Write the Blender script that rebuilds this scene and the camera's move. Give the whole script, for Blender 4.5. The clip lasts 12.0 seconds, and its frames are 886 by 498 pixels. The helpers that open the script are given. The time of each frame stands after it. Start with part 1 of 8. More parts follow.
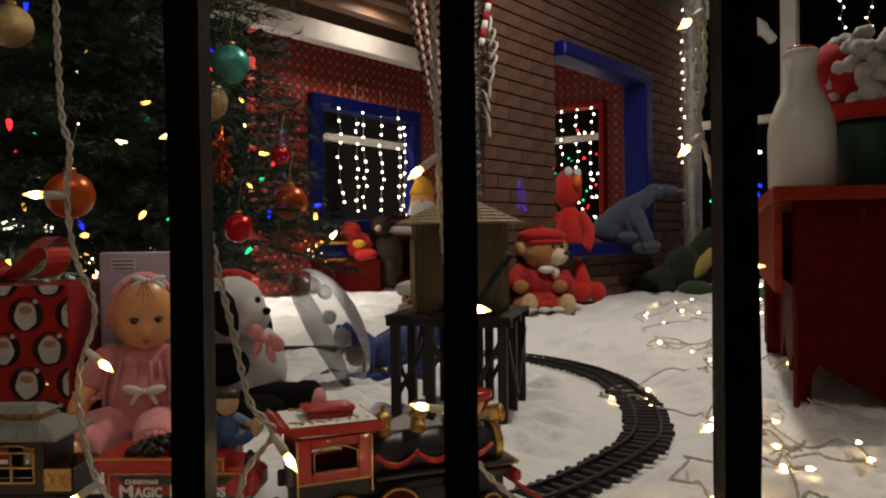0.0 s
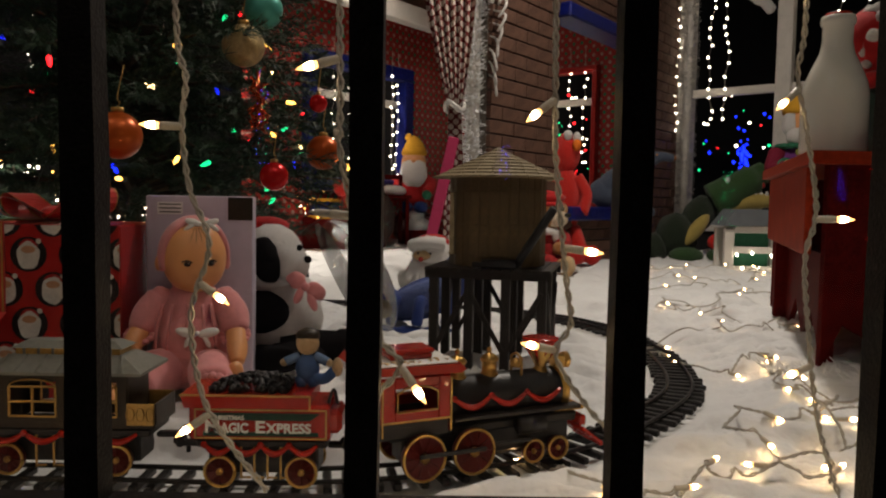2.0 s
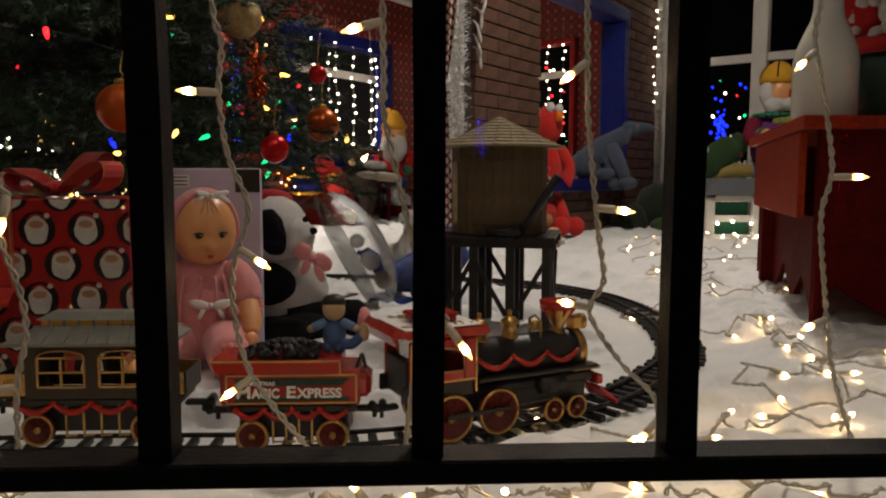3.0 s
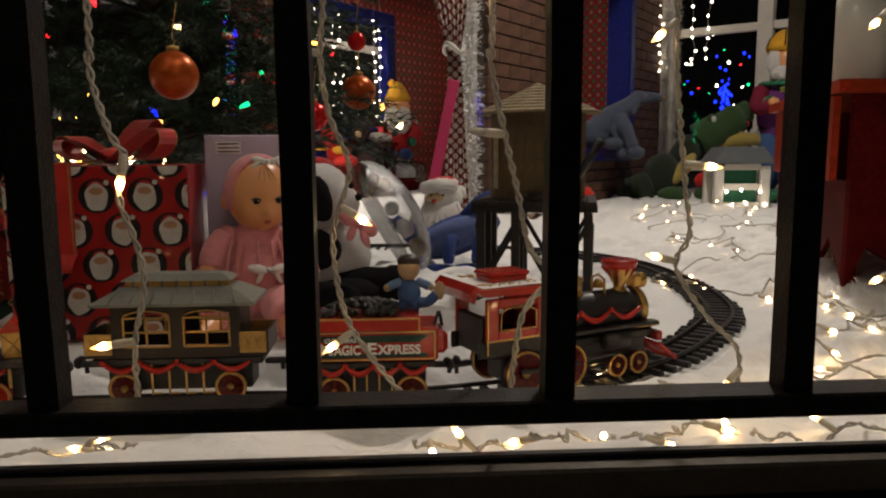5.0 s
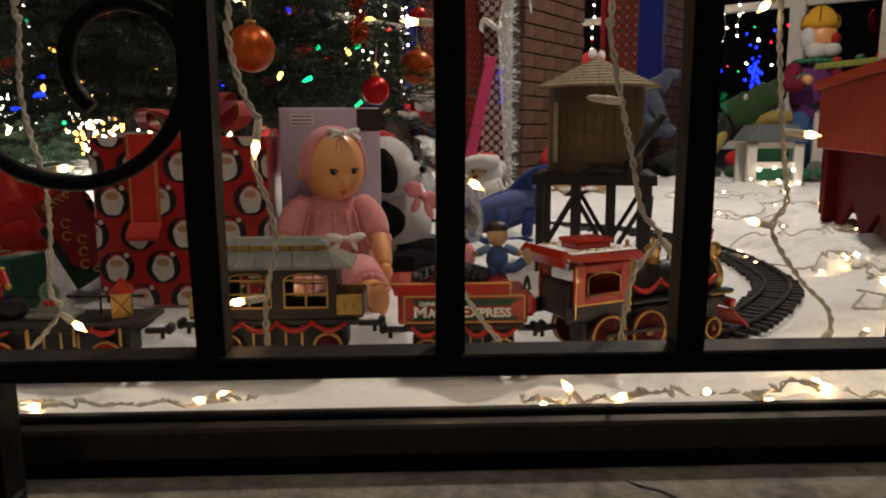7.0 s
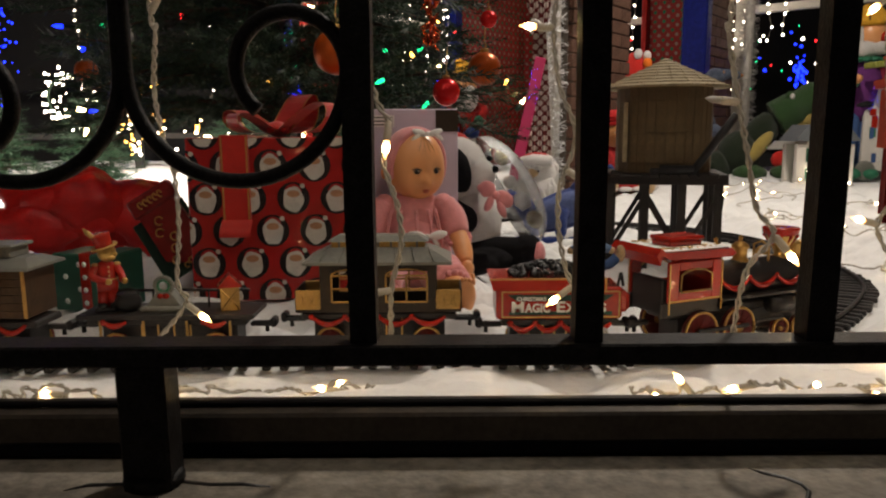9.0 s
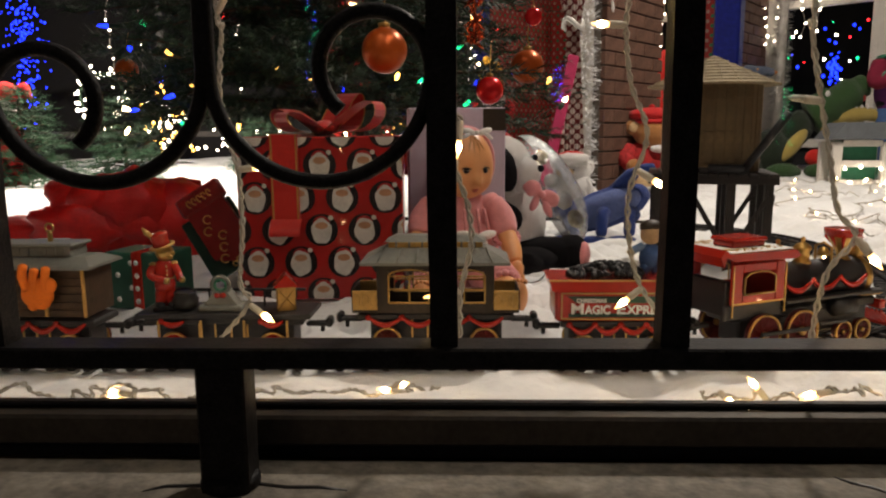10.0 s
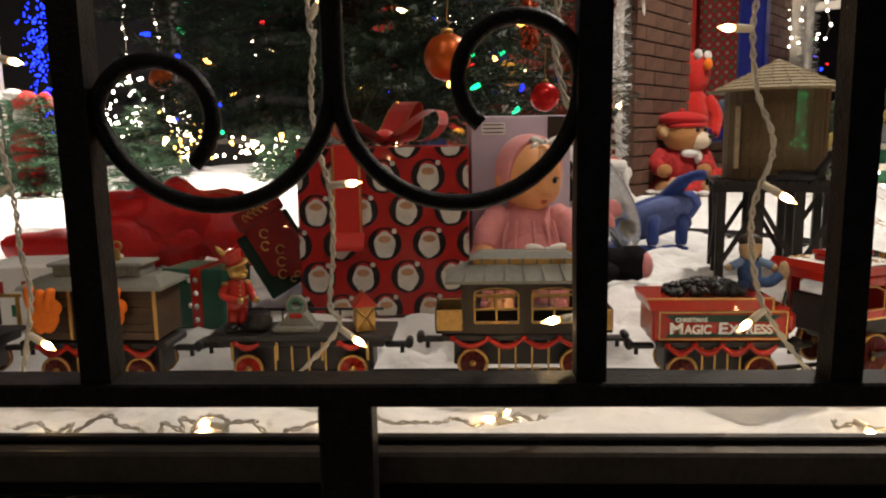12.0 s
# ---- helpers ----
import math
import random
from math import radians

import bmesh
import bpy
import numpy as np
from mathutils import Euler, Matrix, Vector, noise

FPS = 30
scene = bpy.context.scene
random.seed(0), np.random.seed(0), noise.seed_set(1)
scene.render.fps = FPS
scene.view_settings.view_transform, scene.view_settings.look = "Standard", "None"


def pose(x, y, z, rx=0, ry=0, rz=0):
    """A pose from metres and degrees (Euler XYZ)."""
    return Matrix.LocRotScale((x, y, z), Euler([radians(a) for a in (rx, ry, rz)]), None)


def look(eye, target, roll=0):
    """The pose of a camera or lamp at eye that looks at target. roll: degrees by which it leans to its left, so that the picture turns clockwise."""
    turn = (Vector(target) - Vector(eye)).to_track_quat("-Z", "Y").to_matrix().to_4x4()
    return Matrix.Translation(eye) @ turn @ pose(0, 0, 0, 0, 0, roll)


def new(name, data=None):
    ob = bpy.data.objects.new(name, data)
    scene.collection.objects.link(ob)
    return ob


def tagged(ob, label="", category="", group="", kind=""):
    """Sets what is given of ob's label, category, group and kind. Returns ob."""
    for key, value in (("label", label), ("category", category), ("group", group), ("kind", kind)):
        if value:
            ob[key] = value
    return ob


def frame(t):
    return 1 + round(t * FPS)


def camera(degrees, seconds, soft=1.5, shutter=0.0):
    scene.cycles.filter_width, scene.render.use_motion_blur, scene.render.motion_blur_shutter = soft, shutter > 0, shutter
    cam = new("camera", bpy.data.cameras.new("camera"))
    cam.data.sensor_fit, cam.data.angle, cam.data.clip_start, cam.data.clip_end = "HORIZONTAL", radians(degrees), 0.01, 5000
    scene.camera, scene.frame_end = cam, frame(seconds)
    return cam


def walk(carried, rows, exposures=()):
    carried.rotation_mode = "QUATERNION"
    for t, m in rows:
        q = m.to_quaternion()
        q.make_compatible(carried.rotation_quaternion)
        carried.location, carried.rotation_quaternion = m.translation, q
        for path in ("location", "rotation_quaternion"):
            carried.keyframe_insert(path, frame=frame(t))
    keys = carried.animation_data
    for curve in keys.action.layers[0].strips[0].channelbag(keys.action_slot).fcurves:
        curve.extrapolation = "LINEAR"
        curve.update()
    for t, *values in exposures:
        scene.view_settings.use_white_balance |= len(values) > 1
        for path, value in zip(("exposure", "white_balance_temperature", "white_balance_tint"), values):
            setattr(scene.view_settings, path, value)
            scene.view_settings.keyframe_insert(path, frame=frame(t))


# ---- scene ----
cam = camera(62.8, 12.0, soft=2.1)
METRES, EYE, TILT, LEAN, TURN = 0.7, 0.364, 0.0, 0.0, 1.8
ROWS = [
    (0.0, 0.0, 0.0, 0.0, -0.01, -0.75, 0.73),
    (0.5, -0.0507, 0.0014, -0.0049, -0.15, -1.53, 0.42),
    (1.0, -0.0978, 0.0018, -0.0124, -0.55, -2.06, -0.25),
    (1.5, -0.1528, -0.001, -0.0213, -1.17, -3.0, -0.91),
    (2.0, -0.1992, -0.0117, -0.0315, -2.1, -3.62, -0.93),
    (2.5, -0.2502, -0.0218, -0.0414, -3.47, -4.61, -0.82),
    (3.0, -0.29, -0.028, -0.0518, -4.22, -5.47, -0.02),
    (5.0, -0.4431, -0.0502, -0.074, -4.89, -7.52, 0.44),
    (5.5, -0.4831, -0.0563, -0.0794, -4.54, -8.04, 0.38),
    (6.0, -0.5196, -0.0623, -0.085, -4.32, -8.51, 0.37),
    (6.5, -0.5586, -0.0763, -0.0886, -4.05, -8.87, 0.42),
    (7.0, -0.5914, -0.0902, -0.0915, -3.79, -9.09, 0.3),
    (9.0, -0.7287, -0.1303, -0.0909, -1.59, -9.03, 0.42),
    (9.5, -0.7636, -0.1262, -0.09, -0.87, -9.09, 0.32),
    (10.0, -0.8026, -0.115, -0.0877, 0.01, -9.18, 0.45),
    (10.5, -0.8376, -0.1008, -0.0866, 0.65, -8.95, 0.57),
    (11.0, -0.876, -0.0832, -0.0875, 1.19, -8.88, 1.12),
    (11.5, -0.9106, -0.0627, -0.0842, 1.24, -9.11, 1.01),
    (12.0, -0.9554, -0.0415, -0.0739, 0.44, -8.82, 0.91),
]
walk(cam, [(t, pose(0, 0, EYE, TILT, LEAN, TURN) @ pose(METRES * x, METRES * y, METRES * z, 90 + pitch, roll, yaw)) for t, x, y, z, yaw, pitch, roll in ROWS],
     exposures=[(0.0, -0.14), (3.0, -0.10), (5.0, 0.1), (7.0, 0.34), (9.5, 0.62), (12.0, 0.95)])

# ---- world and light ----
world = bpy.data.worlds.new("night")
scene.world = world
world.use_nodes = True
world.node_tree.nodes["Background"].inputs[0].default_value = (0.30, 0.36, 0.5, 1)
world.node_tree.nodes["Background"].inputs[1].default_value = 0.012


def lamp(name, where, target, size, power, colour=(1.0, 0.89, 0.77), size_y=None):
    data = bpy.data.lights.new(name, "AREA")
    data.energy, data.color, data.size = power, colour, size
    if size_y:
        data.shape, data.size_y = "RECTANGLE", size_y
    ob = new(name, data)
    ob.matrix_world = look(where, target)
    return ob


# the shop's ceiling lamps above the display
LAMPS = [((-1.0, 0.80, 1.62), 0.7), ((-0.15, 0.85, 1.62), 1.9), ((0.75, 2.6, 2.5), 47.0), ((-2.6, 4.2, 2.5), 170.0), ((-0.5, 5.0, 2.0), 8.0)]
for i, (where, power) in enumerate(LAMPS):
    lamp("ceiling_lamp_light", where, (where[0], where[1] + 0.05, 0), 0.16, power)
# added warm fill lamp behind the camera, not a known source
lamp("front_fill_light", (-2.6, -3.2, 2.9), (-0.5, 1.0, 0.1), 0.5, 6, (1.0, 0.78, 0.55))

# ---- materials ----
MATS = {}


def mat(name, colour, rough=0.6, metal=0.0, var=0.18, scale=40.0, bump=0.15, emit=0.0, sheen=0.0, coat=0.0, alpha=1.0, fine=6.0, spec=0.3):
    m = bpy.data.materials.new(name)
    m.use_nodes = True
    nt = m.node_tree
    b = nt.nodes["Principled BSDF"]
    tc = nt.nodes.new("ShaderNodeTexCoord")
    n1 = nt.nodes.new("ShaderNodeTexNoise")
    n2 = nt.nodes.new("ShaderNodeTexNoise")
    n1.inputs["Scale"].default_value, n2.inputs["Scale"].default_value = scale, scale * fine
    n1.inputs["Detail"].default_value = 4
    for n in (n1, n2):
        nt.links.new(tc.outputs["Object"], n.inputs["Vector"])
    add = nt.nodes.new("ShaderNodeMath")
    add.operation = "ADD"
    nt.links.new(n1.outputs[0], add.inputs[0])
    nt.links.new(n2.outputs[0], add.inputs[1])
    rng = nt.nodes.new("ShaderNodeMapRange")
    rng.inputs["From Min"].default_value, rng.inputs["From Max"].default_value = 0.6, 1.4
    rng.inputs["To Min"].default_value, rng.inputs["To Max"].default_value = 1 - var * 1.6, 1 + var
    nt.links.new(add.outputs[0], rng.inputs["Value"])
    mul = nt.nodes.new("ShaderNodeVectorMath")
    mul.operation = "SCALE"
    mul.inputs[0].default_value = colour
    nt.links.new(rng.outputs[0], mul.inputs["Scale"])
    nt.links.new(mul.outputs[0], b.inputs["Base Color"])
    b.inputs["Roughness"].default_value, b.inputs["Metallic"].default_value = rough, metal
    b.inputs["Sheen Weight"].default_value, b.inputs["Coat Weight"].default_value = sheen, coat
    b.inputs["Alpha"].default_value = alpha
    b.inputs["Specular IOR Level"].default_value = spec
    if bump:
        bp = nt.nodes.new("ShaderNodeBump")
        bp.inputs["Strength"].default_value, bp.inputs["Distance"].default_value = bump, 0.004
        nt.links.new(add.outputs[0], bp.inputs["Height"])
        nt.links.new(bp.outputs[0], b.inputs["Normal"])
    if emit:
        b.inputs["Emission Color"].default_value = (*colour, 1)
        b.inputs["Emission Strength"].default_value = emit
    MATS[name] = m
    return m


SNOW = mat("cotton_snow", (0.78, 0.78, 0.77), 0.9, var=0.06, scale=9, bump=0.6, sheen=0.3, fine=5)
SNOW.node_tree.nodes["Bump"].inputs["Distance"].default_value = 0.008
IRON = mat("black_iron_paint", (0.016, 0.015, 0.015), 0.5, var=0.5, scale=60, bump=0.25, spec=0.14)
BRONZE = mat("dark_bronze_frame", (0.07, 0.06, 0.05), 0.42, 0.6, scale=25)
STONE = mat("stone_ledge", (0.26, 0.23, 0.19), 0.75, var=0.35, scale=14, bump=0.5)
DARK = mat("dark_plaster", (0.012, 0.011, 0.011), 0.85, scale=8)
WHITEP = mat("white_paint", (0.66, 0.62, 0.56), 0.5, var=0.1, scale=12)
CREAM = mat("cream_ceiling_paint", (0.62, 0.55, 0.46), 0.7, var=0.12, scale=6)
TIMBER = mat("brown_joist", (0.16, 0.09, 0.055), 0.6, scale=20)
BRICK = mat("brown_brick", (0.105, 0.052, 0.034), 0.75, var=0.4, scale=22, bump=0.5)
MORTAR = mat("grey_mortar", (0.10, 0.085, 0.07), 0.9, scale=40)
BLUEFOIL = mat("blue_foil_trim", (0.004, 0.010, 0.14), 0.3, 0.2, var=0.35, scale=35, bump=0.6)
REDFOIL = mat("red_foil_trim", (0.40, 0.015, 0.012), 0.35, 0.2, var=0.3, scale=30, bump=0.4)
TINSEL = mat("silver_tinsel", (0.88, 0.88, 0.88), 0.35, 0.12, var=0.1)
TINSELW = mat("white_tinsel", (0.46, 0.44, 0.41), 0.4, 0.2, var=0.1)
RED = mat("red_gloss_plastic", (0.36, 0.017, 0.008), 0.26, var=0.15, coat=0.35)
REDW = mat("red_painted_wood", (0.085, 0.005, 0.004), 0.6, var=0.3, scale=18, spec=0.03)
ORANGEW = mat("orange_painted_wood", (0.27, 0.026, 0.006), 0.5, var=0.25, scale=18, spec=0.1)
REDC = mat("red_cloth", (0.40, 0.010, 0.010), 0.85, var=0.2, sheen=0.1, scale=60)
VELVET = mat("red_velvet", (0.60, 0.010, 0.008), 0.42, var=0.2, scale=25, bump=0.5, spec=0.45)
REDPLUSH = mat("red_plush", (0.62, 0.02, 0.012), 0.95, var=0.25, sheen=0.15, scale=120, bump=0.9)
GREYPLUSH = mat("grey_blue_plush", (0.060, 0.076, 0.115), 0.95, var=0.2, sheen=0.15, scale=120, bump=0.9)
BROWNPLUSH = mat("brown_plush", (0.40, 0.17, 0.05), 0.95, var=0.25, sheen=0.15, scale=120, bump=0.9)
TANPLUSH = mat("tan_plush", (0.62, 0.42, 0.22), 0.95, var=0.2, sheen=0.15, scale=120, bump=0.9)
BLACKPLUSH = mat("black_plush", (0.008, 0.007, 0.008), 0.9, var=0.3, sheen=0.0, spec=0.1, scale=120, bump=0.9)
WHITEPLUSH = mat("white_plush", (0.72, 0.69, 0.66), 0.95, var=0.12, sheen=0.15, scale=120, bump=0.9)
GREENPLUSH = mat("green_plush", (0.030, 0.075, 0.020), 0.95, var=0.3, sheen=0.15, scale=90, bump=0.9)
DKGREENPLUSH = mat("dark_green_plush", (0.014, 0.023, 0.010), 0.95, var=0.3, sheen=0.15, scale=90, bump=0.9)
BLUEPLUSH = mat("blue_plush", (0.02, 0.05, 0.24), 0.9, var=0.25, sheen=0.15, scale=120, bump=0.8)
SKIN = mat("doll_vinyl", (0.74, 0.34, 0.135), 0.34, spec=0.45, var=0.06, scale=14, bump=0.03)
PINK = mat("pink_cotton", (0.68, 0.26, 0.26), 0.88, var=0.12, sheen=0.3, scale=70, bump=0.4)
PINKD = mat("deep_pink", (0.42, 0.03, 0.10), 0.6, var=0.1)
MAUVE = mat("mauve_card", (0.50, 0.44, 0.52), 0.55, var=0.08, scale=14, bump=0.05)
WHITE = mat("white_print", (0.74, 0.72, 0.68), 0.6, var=0.06, bump=0.03)
BLACK = mat("black_plastic", (0.014, 0.013, 0.013), 0.4, var=0.3)
DKGREY = mat("dark_grey_plastic", (0.025, 0.023, 0.022), 0.45, var=0.25)
RAILM = mat("track_plastic", (0.018, 0.016, 0.015), 0.42, var=0.4, scale=50)
BRASS = mat("brass", (0.55, 0.33, 0.10), 0.28, 0.9, var=0.2)
GOLDP = mat("gold_print", (0.50, 0.30, 0.09), 0.35, 0.6, var=0.2)
OLIVE = mat("olive_brown_plastic", (0.028, 0.019, 0.011), 0.45, var=0.25, scale=30)
GREYROOF = mat("grey_roof_plastic", (0.175, 0.175, 0.150), 0.45, var=0.15, scale=30)
SHINGLE = mat("tan_shingle", (0.33, 0.26, 0.15), 0.75, var=0.3, scale=60, bump=0.5)
TANKW = mat("tan_tank_boards", (0.105, 0.070, 0.030), 0.6, var=0.25, scale=30)
TOWERLEG = mat("weathered_black_wood", (0.022, 0.018, 0.015), 0.55, var=0.4, scale=40)
WHEELRED = mat("dark_red_plastic", (0.10, 0.008, 0.006), 0.35, var=0.2)
CARDGREY = mat("cloudy_clear_plastic", (0.14, 0.14, 0.12), 0.3, var=0.4, scale=30, alpha=0.45)
COAL = mat("coal", (0.012, 0.012, 0.013), 0.35, var=0.4, bump=0.6)
ORANGE = mat("orange_felt", (0.75, 0.17, 0.015), 0.85, var=0.12)
GREEN = mat("green_card", (0.012, 0.040, 0.026), 0.5, var=0.3, scale=20)
GREENG = mat("green_gloss", (0.03, 0.17, 0.09), 0.4, var=0.2)
MILK = mat("milk_glass", (0.66, 0.64, 0.56), 0.25, var=0.05, scale=12, coat=0.4)
NEEDLE = mat("fir_needles", (0.021, 0.046, 0.022), 0.6, var=0.5, scale=9, bump=0)
NEEDLE2 = mat("bright_fir_needles", (0.024, 0.068, 0.030), 0.6, var=0.45, scale=9, bump=0)
BARK = mat("bark", (0.06, 0.04, 0.025), 0.9, var=0.3)
WIRE = mat("clear_white_wire", (0.40, 0.37, 0.31), 0.45, var=0.12, bump=0)
GREENWIRE = mat("green_wire", (0.015, 0.04, 0.02), 0.5, bump=0)
SOCKET = mat("white_socket", (0.46, 0.41, 0.32), 0.4, var=0.1, bump=0)
ORNO = mat("orange_bauble", (0.46, 0.085, 0.010), 0.30, 0.45, var=0.1, bump=0.02)
ORNG = mat("gold_bauble", (0.55, 0.40, 0.18), 0.32, 0.8, var=0.3, scale=90, bump=0.6)
ORNT = mat("teal_bauble", (0.10, 0.42, 0.34), 0.35, 0.4, var=0.1, bump=0.02)
ORNR = mat("red_bauble", (0.55, 0.015, 0.015), 0.22, 0.5, var=0.1, bump=0.02)
YELLOW = mat("yellow_knit", (0.70, 0.36, 0.03), 0.9, var=0.2, scale=60, bump=0.5)
DENIM = mat("blue_cloth", (0.05, 0.10, 0.24), 0.9, var=0.2, scale=80)
GLOW = {
    "warm": mat("warm_bulb", (1.0, 0.62, 0.26), 0.4, bump=0, var=0, emit=22),
    "tip": mat("warm_bulb_bright", (1.0, 0.66, 0.32), 0.4, bump=0, var=0, emit=46),
    "body": mat("warm_bulb_glass", (1.0, 0.50, 0.15), 0.3, bump=0, var=0, emit=4.5),
    "dot": mat("cool_white_led", (1.0, 0.86, 0.66), 0.4, bump=0, var=0, emit=9),
    "yellow": mat("yellow_bulb", (1.0, 0.48, 0.08), 0.4, bump=0, var=0, emit=7),
    "red": mat("red_bulb", (1.0, 0.015, 0.02), 0.4, bump=0, var=0, emit=4),
    "green": mat("green_bulb", (0.01, 0.80, 0.25), 0.4, bump=0, var=0, emit=2.2),
    "blue": mat("blue_bulb", (0.006, 0.02, 1.0), 0.4, bump=0, var=0, emit=4),
    "pane": mat("lit_lamp_diffuser", (1.0, 0.82, 0.6), 0.4, bump=0, var=0, emit=3),
}


def clear_plastic(name):
    m = bpy.data.materials.new(name)
    m.use_nodes = True
    nt = m.node_tree
    out = nt.nodes["Material Output"]
    mix = nt.nodes.new("ShaderNodeMixShader")
    tr = nt.nodes.new("ShaderNodeBsdfTransparent")
    gl = nt.nodes.new("ShaderNodeBsdfGlossy")
    fr = nt.nodes.new("ShaderNodeFresnel")
    mth = nt.nodes.new("ShaderNodeMath")
    nz = nt.nodes.new("ShaderNodeTexNoise")
    bp = nt.nodes.new("ShaderNodeBump")
    nz.inputs["Scale"].default_value = 22
    bp.inputs["Strength"].default_value, bp.inputs["Distance"].default_value = 0.5, 0.01
    nt.links.new(nz.outputs[0], bp.inputs["Height"])
    nt.links.new(bp.outputs[0], gl.inputs["Normal"])
    mth.operation = "ADD"
    mth.inputs[1].default_value = 0.16
    tr.inputs[0].default_value = (0.90, 0.91, 0.92, 1)
    gl.inputs["Roughness"].default_value = 0.2
    nt.links.new(fr.outputs[0], mth.inputs[0])
    nt.links.new(mth.outputs[0], mix.inputs[0])
    nt.links.new(tr.outputs[0], mix.inputs[1])
    nt.links.new(gl.outputs[0], mix.inputs[2])
    nt.links.new(mix.outputs[0], out.inputs[0])
    return m


CLEAR = clear_plastic("clear_plastic")


def dotted(name, ground, dot_a, dot_b, pitch, axes="xz", rough=0.6, size=0.22):
    """Printed paper or cloth: two colours of dots in staggered rows."""
    m = mat(name, ground, rough, var=0.15, scale=10, bump=0.1)
    nt = m.node_tree
    b = nt.nodes["Principled BSDF"]
    src = b.inputs["Base Color"].links[0].from_socket
    tc = nt.nodes["Texture Coordinate"]
    sep = nt.nodes.new("ShaderNodeSeparateXYZ")
    nt.links.new(tc.outputs["Object"], sep.inputs[0])

    def math_node(op, a, c=None):
        n = nt.nodes.new("ShaderNodeMath")
        n.operation = op
        for k, v in enumerate((a, c)):
            if v is None:
                continue
            if isinstance(v, (int, float)):
                n.inputs[k].default_value = v
            else:
                nt.links.new(v, n.inputs[k])
        return n.outputs[0]

    u = math_node("DIVIDE", sep.outputs["XYZ".index(axes[0].upper())], pitch)
    v = math_node("DIVIDE", sep.outputs["XYZ".index(axes[1].upper())], pitch)
    last = src
    for off, col in ((0.0, dot_a), (0.5, dot_b)):
        uu = math_node("ABSOLUTE", math_node("SUBTRACT", math_node("FRACT", math_node("ADD", u, off)), 0.5))
        vv = math_node("ABSOLUTE", math_node("SUBTRACT", math_node("FRACT", math_node("ADD", v, off)), 0.5))
        d = math_node("ADD", math_node("POWER", uu, 2.0), math_node("POWER", vv, 2.0))
        inside = math_node("LESS_THAN", d, size * size)
        mx = nt.nodes.new("ShaderNodeMix")
        mx.data_type = "RGBA"
        nt.links.new(inside, mx.inputs[0])
        nt.links.new(last, mx.inputs[6])
        mx.inputs[7].default_value = (*col, 1)
        last = mx.outputs[2]
    nt.links.new(last, b.inputs["Base Color"])
    return m


PAPER = dotted("red_dotted_wrapping_paper", (0.30, 0.018, 0.014), (0.30, 0.21, 0.17), (0.018, 0.16, 0.075), 0.075, "xz", 0.4, 0.19)
CURTAIN = dotted("dotted_curtain_cloth", (0.17, 0.022, 0.020), (0.62, 0.54, 0.47), (0.62, 0.54, 0.47), 0.046, "xz", 0.8, 0.29)
GIFTRED = mat("red_gift_paper", (0.33, 0.012, 0.010), 0.3, var=0.15, scale=10, bump=0.15, coat=0.3)
RIBBON = mat("red_satin_ribbon", (0.48, 0.018, 0.010), 0.4, var=0.15, sheen=0.3, scale=30)


